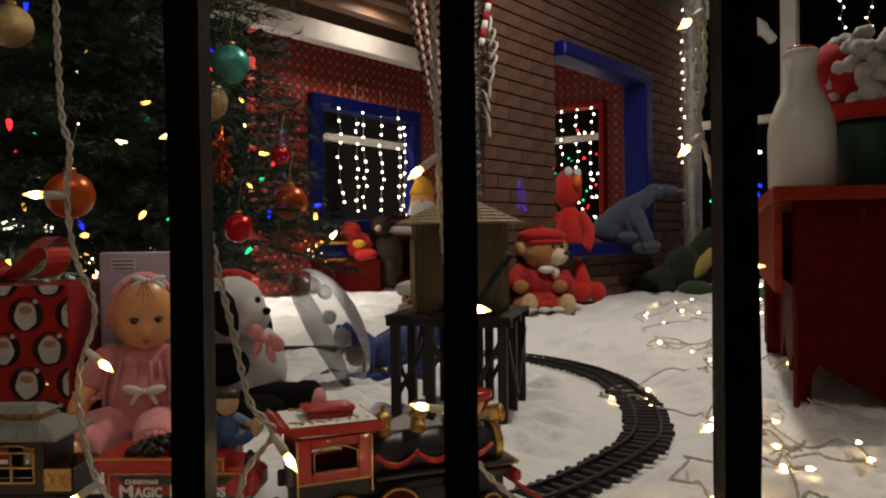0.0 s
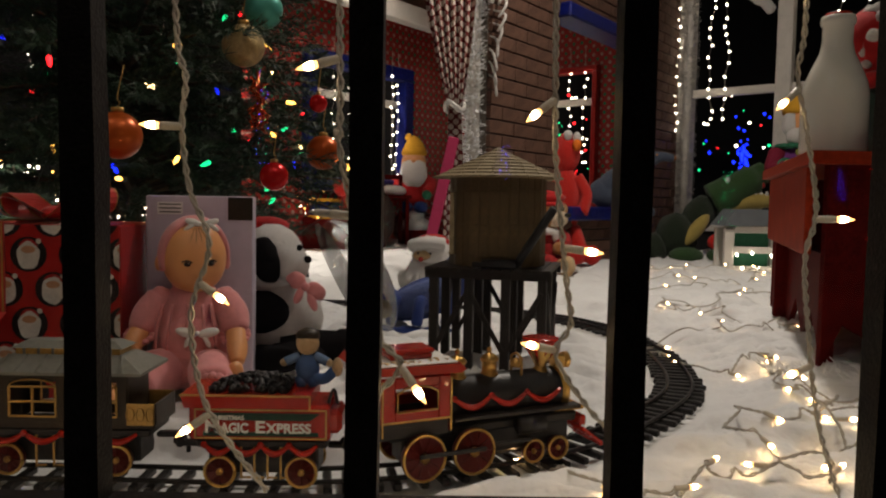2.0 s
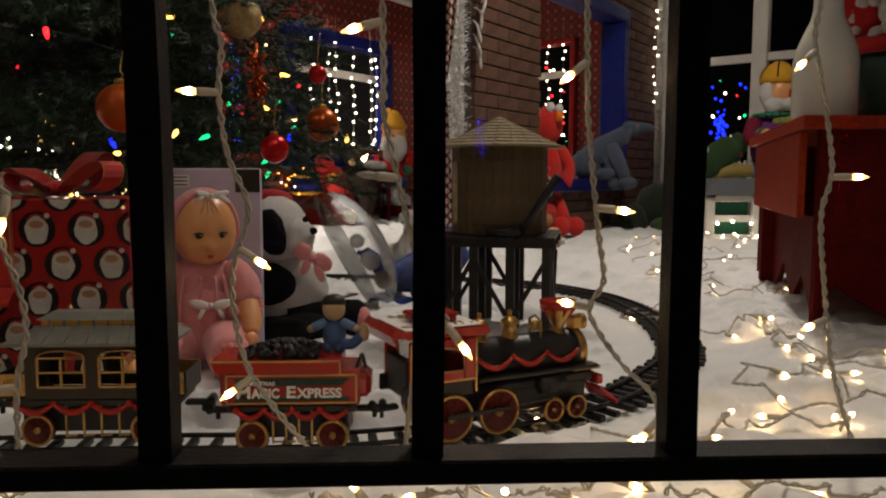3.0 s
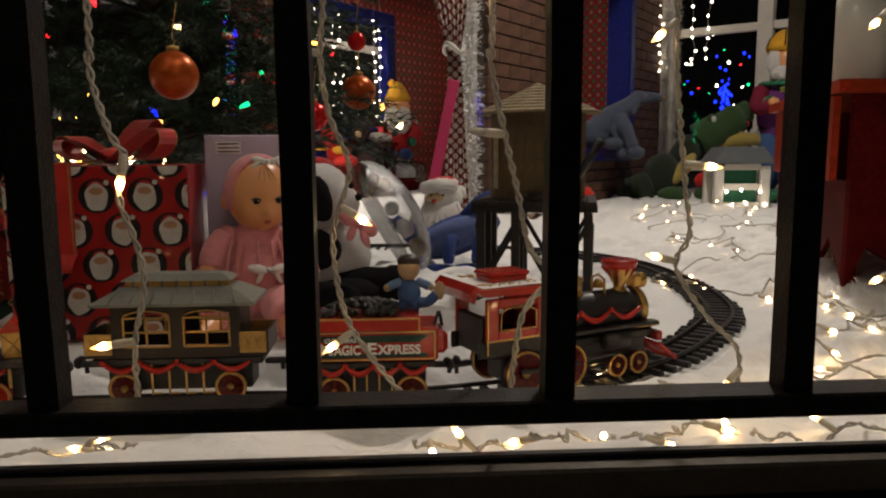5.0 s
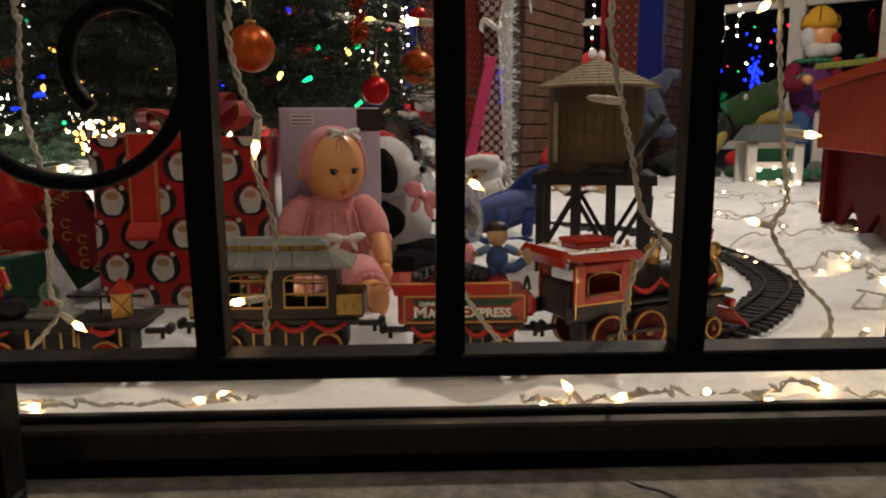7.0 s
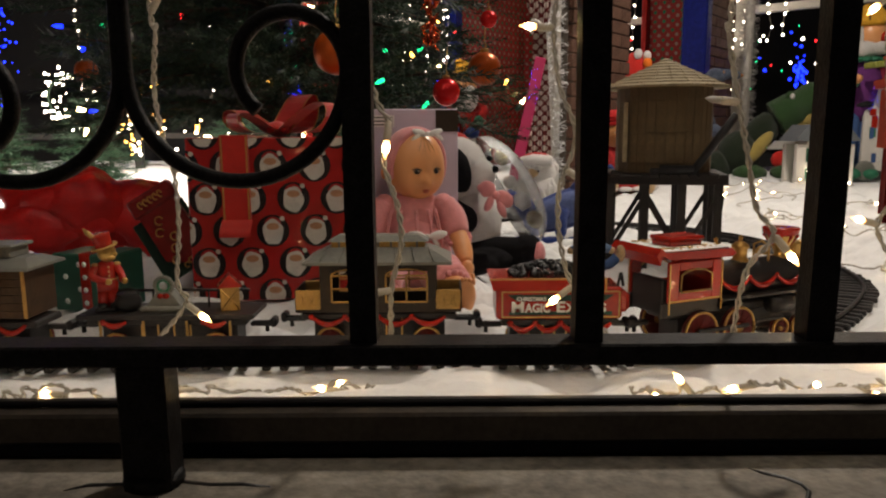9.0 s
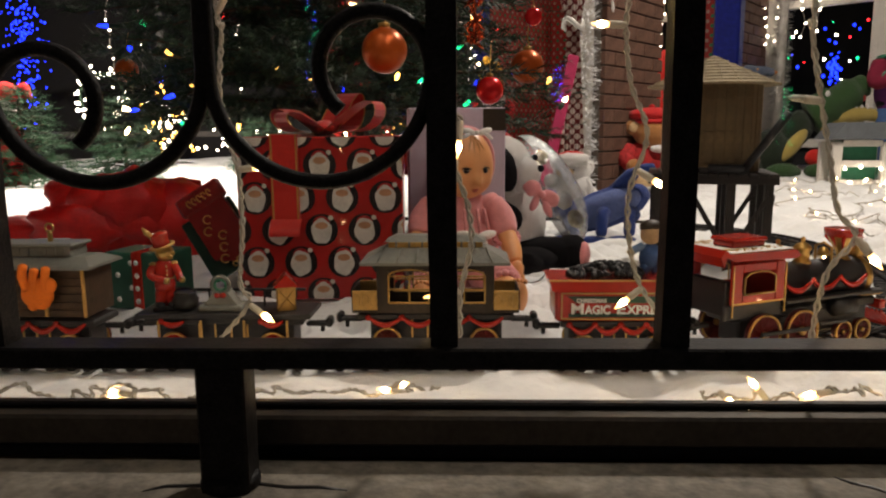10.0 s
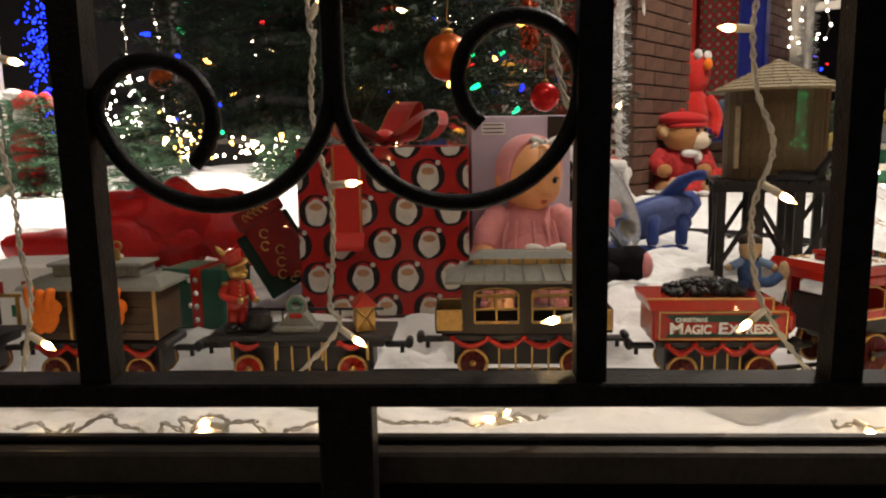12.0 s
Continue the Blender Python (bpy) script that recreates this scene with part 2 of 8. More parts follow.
# ---- mesh helpers ----
class Shape:
    """Collects vertices and faces of one mesh; i is the material slot of what is added."""

    def __init__(self):
        self.v, self.f, self.m, self.s = [], [], [], []

    def add(self, verts, faces, i=0, smooth=False, at=None):
        k = len(self.v)
        for p in verts:
            p = Vector(p)
            self.v.append(tuple(at @ p if at else p))
        for q in faces:
            self.f.append([k + j for j in q])
            self.m.append(i)
            self.s.append(smooth)
        return self

    def box(self, c, size, i=0, bevel=0.0, at=None):
        h = [a / 2 for a in size]
        e = min(bevel, min(h) * 0.9)
        vs, idx = [], {}
        for sx in (-1, 1):
            for sy in (-1, 1):
                for sz in (-1, 1):
                    s = (sx, sy, sz)
                    for a in range(3 if e else 1):
                        idx[s, a] = len(vs)
                        vs.append([c[j] + s[j] * (h[j] - (e if (e and j != a) else 0)) for j in range(3)])
                    if not e:
                        idx[s, 1] = idx[s, 2] = idx[s, 0]
        fs = []
        for a in range(3):
            b, d = (a + 1) % 3, (a + 2) % 3
            for sg in (-1, 1):
                ring = []
                for p, q in ((-1, -1), (1, -1), (1, 1), (-1, 1)):
                    s = [0, 0, 0]
                    s[a], s[b], s[d] = sg, p, q
                    ring.append(idx[tuple(s), a])
                fs.append(ring if sg > 0 else ring[::-1])
            if e:
                for p in (-1, 1):
                    for q in (-1, 1):
                        s, r = [0, 0, 0], [0, 0, 0]
                        s[a], s[b], s[d] = -1, p, q
                        r[a], r[b], r[d] = 1, p, q
                        s, r = tuple(s), tuple(r)
                        fs.append([idx[s, b], idx[r, b], idx[r, d], idx[s, d]])
        if e:
            for s in {k[0] for k in idx}:
                fs.append([idx[s, 0], idx[s, 1], idx[s, 2]])
        return self.add(vs, fs, i, False, at)

    def lathe(self, profile, c=(0, 0, 0), n=16, i=0, at=None, smooth=True, squash=1.0):
        vs, fs = [], []
        for r, z in profile:
            for k in range(n):
                a = 2 * math.pi * k / n
                vs.append((c[0] + r * math.cos(a), c[1] + squash * r * math.sin(a), c[2] + z))
        for j in range(len(profile) - 1):
            for k in range(n):
                fs.append([j * n + k, j * n + (k + 1) % n, (j + 1) * n + (k + 1) % n, (j + 1) * n + k])
        if profile[0][0] > 1e-5:
            fs.append(list(range(n))[::-1])
        if profile[-1][0] > 1e-5:
            fs.append([(len(profile) - 1) * n + k for k in range(n)])
        return self.add(vs, fs, i, smooth, at)

    def cyl(self, p, q, r, r2=None, n=12, i=0, smooth=True, at=None):
        p, q = Vector(p), Vector(q)
        d = q - p
        m = Matrix.Translation(p) @ d.to_track_quat("Z", "Y").to_matrix().to_4x4()
        return self.lathe([(r, 0), (r if r2 is None else r2, d.length)], n=n, i=i, at=(at @ m) if at else m, smooth=smooth)

    def ball(self, c, r, i=0, n=14, at=None, rough=0.0, freq=20.0):
        r = (r, r, r) if isinstance(r, (int, float)) else r
        rings = max(6, n * 2 // 3)
        m = Matrix.Translation(c) if at is None else Matrix.Translation(c) @ at
        vs, fs = [], []
        for j in range(rings + 1):
            t = math.pi * j / rings
            for k in range(n):
                a = 2 * math.pi * k / n
                d = Vector((math.sin(t) * math.cos(a), math.sin(t) * math.sin(a), -math.cos(t)))
                p = Vector((d.x * r[0], d.y * r[1], d.z * r[2]))
                if rough:
                    p *= 1 + rough * noise.noise((p + Vector(c)) * freq)
                vs.append(p)
        for j in range(rings):
            for k in range(n):
                fs.append([j * n + k, j * n + (k + 1) % n, (j + 1) * n + (k + 1) % n, (j + 1) * n + k])
        return self.add(vs, fs, i, True, m)

    def tube(self, pts, r, n=6, i=0, at=None, closed=False):
        pts = [Vector(p) for p in pts]
        vs, fs = [], []
        up = Vector((0.13, 0.21, 0.97))
        radii = r if isinstance(r, list) else [r] * len(pts)
        for k, p in enumerate(pts):
            d = (pts[min(k + 1, len(pts) - 1)] - pts[max(k - 1, 0)]).normalized()
            x = d.cross(up)
            if x.length < 0.05:
                x = d.cross(Vector((1, 0, 0)))
            x.normalize()
            y = x.cross(d).normalized()
            up = y
            for j in range(n):
                a = 2 * math.pi * j / n
                vs.append(p + radii[k] * (math.cos(a) * x + math.sin(a) * y))
        for k in range(len(pts) - 1):
            for j in range(n):
                fs.append([k * n + j, k * n + (j + 1) % n, (k + 1) * n + (j + 1) % n, (k + 1) * n + j])
        fs += [list(range(n))[::-1], [(len(pts) - 1) * n + j for j in range(n)]]
        return self.add(vs, fs, i, True, at)

    def prism(self, poly, y0, y1, i=0, at=None):
        """An outline in x, z, from depth y0 to y1."""
        n = len(poly)
        vs = [(x, y0, z) for x, z in poly] + [(x, y1, z) for x, z in poly]
        fs = [list(range(n)), list(range(n, 2 * n))[::-1]]
        fs += [[k, n + k, n + (k + 1) % n, (k + 1) % n] for k in range(n)]
        return self.add(vs, fs, i, False, at)

    def mesh(self, name, materials, fix=True):
        me = bpy.data.meshes.new(name)
        me.from_pydata(self.v, [], self.f)
        for m in materials if isinstance(materials, (list, tuple)) else [materials]:
            me.materials.append(m)
        me.polygons.foreach_set("material_index", self.m)
        me.polygons.foreach_set("use_smooth", self.s)
        if fix:
            bm = bmesh.new()
            bm.from_mesh(me)
            bmesh.ops.recalc_face_normals(bm, faces=bm.faces)
            bm.to_mesh(me)
            bm.free()
        me.update()
        return me


def thing(name, m, label, category, group="", kind=""):
    ob = new(name)
    ob.empty_display_size = 0.02
    ob.matrix_world = m
    return tagged(ob, label, category, group, kind)


def whole(name, shape, materials, m, label, category, group="", kind="", fix=True):
    ob = new(name, shape.mesh(name, materials, fix))
    ob.matrix_world = m
    return tagged(ob, label, category, group, kind)


def part(name, shape, material, parent, label="", m=None, fix=True):
    ob = new(name, shape if isinstance(shape, bpy.types.Mesh) else shape.mesh(name, material, fix))
    ob.parent = parent
    if m is not None:
        ob.matrix_basis = m
    if label:
        ob["label"] = label
    return ob


def smooth_path(pts, per=8):
    """A smooth line through the points."""
    pts = [Vector(p) for p in pts]
    out = []
    for k in range(len(pts) - 1):
        a, b, c, d = pts[max(k - 1, 0)], pts[k], pts[k + 1], pts[min(k + 2, len(pts) - 1)]
        for j in range(per):
            t = j / per
            out.append(0.5 * ((2 * b) + (c - a) * t + (2 * a - 5 * b + 4 * c - d) * t * t + (3 * b - a - 3 * c + d) * t ** 3))
    out.append(pts[-1])
    return out


# ---- the setting ----
# the inner rooms stand turned against the shop window: one wall direction U, the other V
UX, UY = 0.615, 0.788
ROOM_TURN = math.degrees(math.atan2(UY, UX))


def wall_frame(x, y, along="u"):
    """A frame whose x runs along a wall from (x, y), whose -y faces the camera and whose z is up."""
    return pose(x, y, 0, 0, 0, ROOM_TURN if along == "u" else ROOM_TURN - 90)


# centre line of the toy railway, pressed flat into the snow
TRACK = smooth_path([(-2.2, 0.90, 0), (-1.6, 0.895, 0), (-1.1, 0.898, 0), (-0.6, 0.906, 0), (-0.35, 0.902, 0), (-0.2, 0.923, 0), (-0.09, 0.962, 0), (0.015, 1.015, 0), (0.087, 1.064, 0), (0.173, 1.147, 0), (0.308, 1.33, 0), (0.367, 1.484, 0),
                     (0.397, 1.683, 0), (0.396, 1.80, 0), (0.386, 1.98, 0), (0.33, 2.146, 0), (0.19, 2.33, 0), (-0.10, 2.47, 0), (-0.5, 2.54, 0), (-1.0, 2.55, 0), (-1.6, 2.53, 0)], 12)
TRACK_XY = np.array([(q.x, q.y) for q in TRACK])


def snow_height(x, y):
    h = noise.noise((x * 2.3, y * 3.1, 0.3)) * 0.016 + noise.noise((x * 6 + y * 2, y * 17, 4.0)) * 0.032 + (0.5 - abs(noise.noise((x * 11 - y * 5, y * 30, 8.0)))) * 0.030 + noise.noise((x * 26, y * 60, 3.0)) * 0.008 - 0.006
    u, v = x * 0.88 - y * 0.47, x * 0.47 + y * 0.88
    h += (0.32 - abs(noise.noise((u * 5, v * 15, 6.0)))) * 0.048
    h = h * (0.6 + 0.4 * min(1.0, max(0.0, (y - 0.7) / 0.4)))
    edge = max(0.0, 1 - abs(y - 0.60) / 0.14)
    far = max(0.0, min(1.0, (y - 2.4) / 2.5))
    if y < 2.8:
        d = math.sqrt(float(((TRACK_XY - (x, y)) ** 2).sum(1).min()))
        k = max(0.0, min(1.0, (d - 0.055) / (0.06 if y < 1.2 else 0.15)))
        far *= k
        h = h * k + (1 - k) * -0.0200
    return min(h, 0.034) - 0.013 + edge * 0.035 + far * noise.noise((x * 1.1, y * 1.1, 2.0)) * 0.07 + far * 0.01


def build_snow():
    xs = np.concatenate([np.linspace(-7, -2.1, 36), np.linspace(-2.05, 1.6, 210), np.linspace(1.65, 6.5, 36)])
    ys = np.concatenate([np.linspace(0.585, 2.6, 200), np.linspace(2.64, 8.2, 130)])
    s = Shape()
    nx = len(xs)
    vs = [(x, y, snow_height(x, y)) for y in ys for x in xs]
    fs = [(j * nx + k, j * nx + k + 1, (j + 1) * nx + k + 1, (j + 1) * nx + k) for j in range(len(ys) - 1) for k in range(nx - 1)]
    s.add(vs, fs, 0, True)
    whole("ground", s, SNOW, Matrix(), "white fluffy cotton snow blanket spread over the display floor", "snow", kind="structure", fix=False)


build_snow()
whole("floor", Shape().box((0, 4.4, -0.12), (14, 7.7, 0.1)), DARK, Matrix(), "dark floor under the snow blanket", "floor", kind="structure")
whole("pavement", Shape().box((0, -6.5, -0.95), (30, 14.1, 0.1)), STONE, Matrix(), "grey street pavement outside the window", "pavement", kind="structure")
whole("ceiling", Shape().box((0, 4.4, 2.62), (14, 7.7, 0.1)), DARK, Matrix(), "dark painted shop ceiling", "ceiling", kind="structure")
whole("wall_west", Shape().box((-7.05, 4.4, 1.2), (0.1, 7.7, 2.75)), DARK, Matrix(), "dark side wall", "wall", kind="structure")
whole("wall_east", Shape().box((6.55, 4.4, 1.2), (0.1, 7.7, 2.75)), DARK, Matrix(), "dark side wall", "wall", kind="structure")
whole("wall_north", Shape().box((0, 8.3, 1.2), (14, 0.1, 2.75)), DARK, Matrix(), "dark far wall", "wall", kind="structure")
front = Shape().box((-4.6, 0.60, 0.85), (4.9, 0.12, 3.5)).box((4.4, 0.60, 0.85), (4.3, 0.12, 3.5)).box((0.05, 0.60, 2.15), (4.4, 0.12, 0.9)).box((0.05, 0.61, -0.50), (4.4, 0.1, 0.80))
whole("wall_south", front, DARK, Matrix(), "dark plastered shop front round the window", "wall", kind="structure")


def build_sill():
    ledge = thing("window_sill", pose(0, 0, 0), "worn grey stone ledge with cracks and stains", "window sill", kind="structure")
    s = Shape()
    s.box((0.05, 0.38, -0.045), (4.4, 0.345, 0.08), 0, 0.006)
    rc = random.Random(15)
    for k in range(26):
        x, y, a = rc.uniform(-1.6, 0.8), rc.uniform(0.36, 0.52), rc.uniform(0, 6.28)
        crack = [(x, y, -0.0052)]
        for j in range(7):
            a += rc.uniform(-0.8, 0.8)
            crack.append((crack[-1][0] + 0.028 * math.cos(a), min(0.545, crack[-1][1] + 0.012 * math.sin(a)), -0.0052))
        s.tube(crack, [0.0010] + [0.0024] * 6 + [0.0008], 4, 1)
    part("ledge", s, [STONE, DKGREY], ledge)
    frame_ob = thing("window_1", pose(0, 0, 0), "dark bronze metal frame of the shop window", "window", kind="structure")
    part("bottom_rail", Shape().box((0.05, 0.567, 0.022), (4.4, 0.032, 0.030), 0, 0.003), BRONZE, frame_ob)
    part("glazing_bead", Shape().box((0.05, 0.577, 0.0405), (4.4, 0.012, 0.006), 0, 0.002), BLACK, frame_ob)
    # black strip standing in for the shade between frame and ledge
    part("recess_shade_strip", Shape().box((0.05, 0.573, -0.002), (4.4, 0.02, 0.017), 0, 0.002), BLACK, frame_ob)
    for x in (-2.12, 2.2):
        part("jamb", Shape().box((x, 0.575, 0.85), (0.06, 0.05, 1.7), 0, 0.004), BRONZE, frame_ob)
    part("head", Shape().box((0.05, 0.575, 1.68), (4.4, 0.05, 0.06), 0, 0.004), BRONZE, frame_ob)


build_sill()


def glass_pane(name):
    m = bpy.data.materials.new(name)
    m.use_nodes = True
    nt = m.node_tree
    mix = nt.nodes.new("ShaderNodeMixShader")
    tr = nt.nodes.new("ShaderNodeBsdfTransparent")
    gl = nt.nodes.new("ShaderNodeBsdfGlossy")
    fr = nt.nodes.new("ShaderNodeFresnel")
    fr.inputs["IOR"].default_value = 1.5
    gl.inputs["Roughness"].default_value = 0.0
    nt.links.new(fr.outputs[0], mix.inputs[0])
    nt.links.new(tr.outputs[0], mix.inputs[1])
    nt.links.new(gl.outputs[0], mix.inputs[2])
    nt.links.new(mix.outputs[0], nt.nodes["Material Output"].inputs[0])
    return m


def build_pane():
    ob = new("window_pane", Shape().add([(-2.09, 0, 0.043), (2.17, 0, 0.043), (2.17, 0, 1.65), (-2.09, 0, 1.65)], [[0, 1, 2, 3]]).mesh("window_pane", glass_pane("window_glass"), False))
    ob.matrix_world = pose(0, 0.577, 0)
    ob.visible_shadow = False
    tagged(ob, "clear glass pane of the shop window mirroring street lights", "window pane", kind="structure")


build_pane()


def street_posts():
    """Posts wound with coloured lights across the street, seen mirrored in the pane."""
    strong = {"blue": mat("blue_street_bulb", (0.03, 0.03, 1.0), 0.4, bump=0, var=0, emit=16), "red": mat("red_street_bulb", (1.0, 0.01, 0.01), 0.4, bump=0, var=0, emit=7), "green": mat("green_street_bulb", (0.01, 0.7, 0.22), 0.4, bump=0, var=0, emit=8)}
    rnd = random.Random(91)
    for x, low, high, keys, wide, count in ((0.93, 0.72, 1.34, ("blue",), 0.10, 60), (-3.05, 0.9, 2.5, ("blue", "green"), 0.12, 70), (4.62, 0.05, 0.95, ("green",), 0.12, 55), (6.5, 0.3, 1.0, ("blue",), 0.08, 30), (7.15, -0.3, 2.3, ("red",), 0.22, 46)):
        t = thing("lit_post", pose(x, -10.85, -0.9), "post across the street wound with coloured lights", "street decoration", "lit posts across the street")
        part("pole", Shape().cyl((0, 0, 0), (0, 0, high + 0.9), 0.03, n=10).lathe([(0.14, 0), (0.14, 0.03), (0.04, 0.06)], n=14), DKGREY, t)
        for key in keys:
            b = Shape()
            for k in range(count // len(keys)):
                z = rnd.uniform(low, high)
                r = wide * (0.4 + 0.6 * rnd.random()) * (1.2 - 0.6 * (z - low) / (high - low))
                a = rnd.uniform(0, 6.28)
                b.ball((r * math.cos(a), r * math.sin(a), z + 0.9), rnd.uniform(0.010, 0.018), n=6)
            part("lights", b, strong[key], t)["kind"] = "stuff"


street_posts()

# the wrought-iron grille outside the glass
GY = 0.498
BARS = [-1.92, -1.73, -1.54, -1.35, -1.155, -0.964, -0.578, -0.387, -0.191, -0.004, 0.182, 0.372, 0.56, 0.75, 0.94, 1.13]


def build_grille():
    g = thing("iron_window_grille", pose(0, GY, 0), "black painted wrought-iron grille with bars and scrolls", "window grille")
    rail = Shape()
    rail.box((-0.4, 0, 0.116), (3.3, 0.036, 0.0185), 0, 0.002)
    part("bottom_rail", rail, IRON, g, "flat black iron rail")
    rnd = random.Random(3)
    for k, x in enumerate(BARS):
        pts = [(x + rnd.uniform(-0.0012, 0.0012), rnd.uniform(-0.001, 0.001), 0.124 + j * 0.12) for j in range(13)]
        s = Shape()
        rows = []
        for p in pts:
            w = 0.0118 + rnd.uniform(-0.0007, 0.0007)
            rows.append([(p[0] - w, p[1] - w, p[2]), (p[0] + w, p[1] - w, p[2]), (p[0] + w, p[1] + w, p[2]), (p[0] - w, p[1] + w, p[2])])
        vs = [v for r in rows for v in r]
        fs = [[j * 4 + a, j * 4 + (a + 1) % 4, j * 4 + 4 + (a + 1) % 4, j * 4 + 4 + a] for j in range(len(rows) - 1) for a in range(4)]
        s.add(vs, fs + [[0, 1, 2, 3]])
        part("bar", s, IRON, g)
    for x in (-1.92, -0.768, 0.56):
        post = Shape().box((x, 0, 0.050), (0.042, 0.034, 0.114), 0, 0.002)
        post.lathe([(0.026, -0.0035), (0.026, 0.003), (0.022, 0.007)], (x, 0, 0), 16)
        part("post", post, IRON, g, "square iron foot standing on the ledge")
    part("top_rail", Shape().box((-0.4, 0, 1.58), (3.3, 0.036, 0.02), 0, 0.002), IRON, g)

    def scroll(side, drop):
        """One scroll beside the middle stem: a big lower bow that winds into a curl."""
        x0, r = -0.770, 0.0905
        cx, cz = x0 + side * (r + 0.002), 0.353
        pts = [(x0 + side * 0.002, 0, 1.55), (x0 + side * 0.002, 0, 0.9), (x0 + side * 0.002, 0, 0.5), (x0 + side * 0.002, 0, 0.42)]
        for k in range(0, 25):
            a = math.pi + math.pi * k / 24
            pts.append((cx + side * r * math.cos(a), 0, cz + r * math.sin(a)))
        q = 0.047
        qx, qz = cx + side * (r - q), cz - drop
        if drop:
            pts = pts[:-3]
        for k in range(1, 26):
            a = 2 * math.pi * 0.64 * k / 25
            w = q * (1 - 0.10 * k / 25)
            pts.append((qx + side * w * math.cos(a), 0, qz + w * math.sin(a)))
        s = Shape()
        s.tube(pts, 0.0066, 8)
        return s

    part("scroll", scroll(1, 0.0), IRON, g, "hand-bent iron scroll")
    part("scroll", scroll(-1, 0.026), IRON, g, "hand-bent iron scroll")


build_grille()


def brick_run(m, length, z1, s0, holes, thing_ob, height=0.0675, width=0.215):
    """Bricks of one wall face, as objects that share two meshes."""
    full = Shape().box((0, 0, 0), (width - 0.007, 0.03, height - 0.007), 0, 0.003).mesh("brick", BRICK)
    rnd = random.Random(11)
    row, count = 0, 0
    z = 0.0
    while z < z1:
        x = -width * 0.5 if row % 2 else 0.0
        while x < length:
            c, w = x + width / 2, width
            a, b = max(0.0, c - w / 2), min(length, c + w / 2)
            zc = z + height / 2
            for h in holes:
                if zc > h[2] and zc < h[3]:
                    if a < h[0] < b:
                        b = h[0]
                    elif a < h[1] < b:
                        a = h[1]
                    elif a >= h[0] and b <= h[1]:
                        b = a
            if b - a > 0.02:
                k = (b - a - 0.007) / (width - 0.007)
                part("brick", full, None, thing_ob, m=pose((a + b) / 2, -0.010 + rnd.uniform(-0.002, 0.002), zc, 0, 0, rnd.uniform(-0.3, 0.3)) @ Matrix.Diagonal((k, 1, 1, 1)))
                count += 1
            x += width
        z += height
        row += 1
    return count


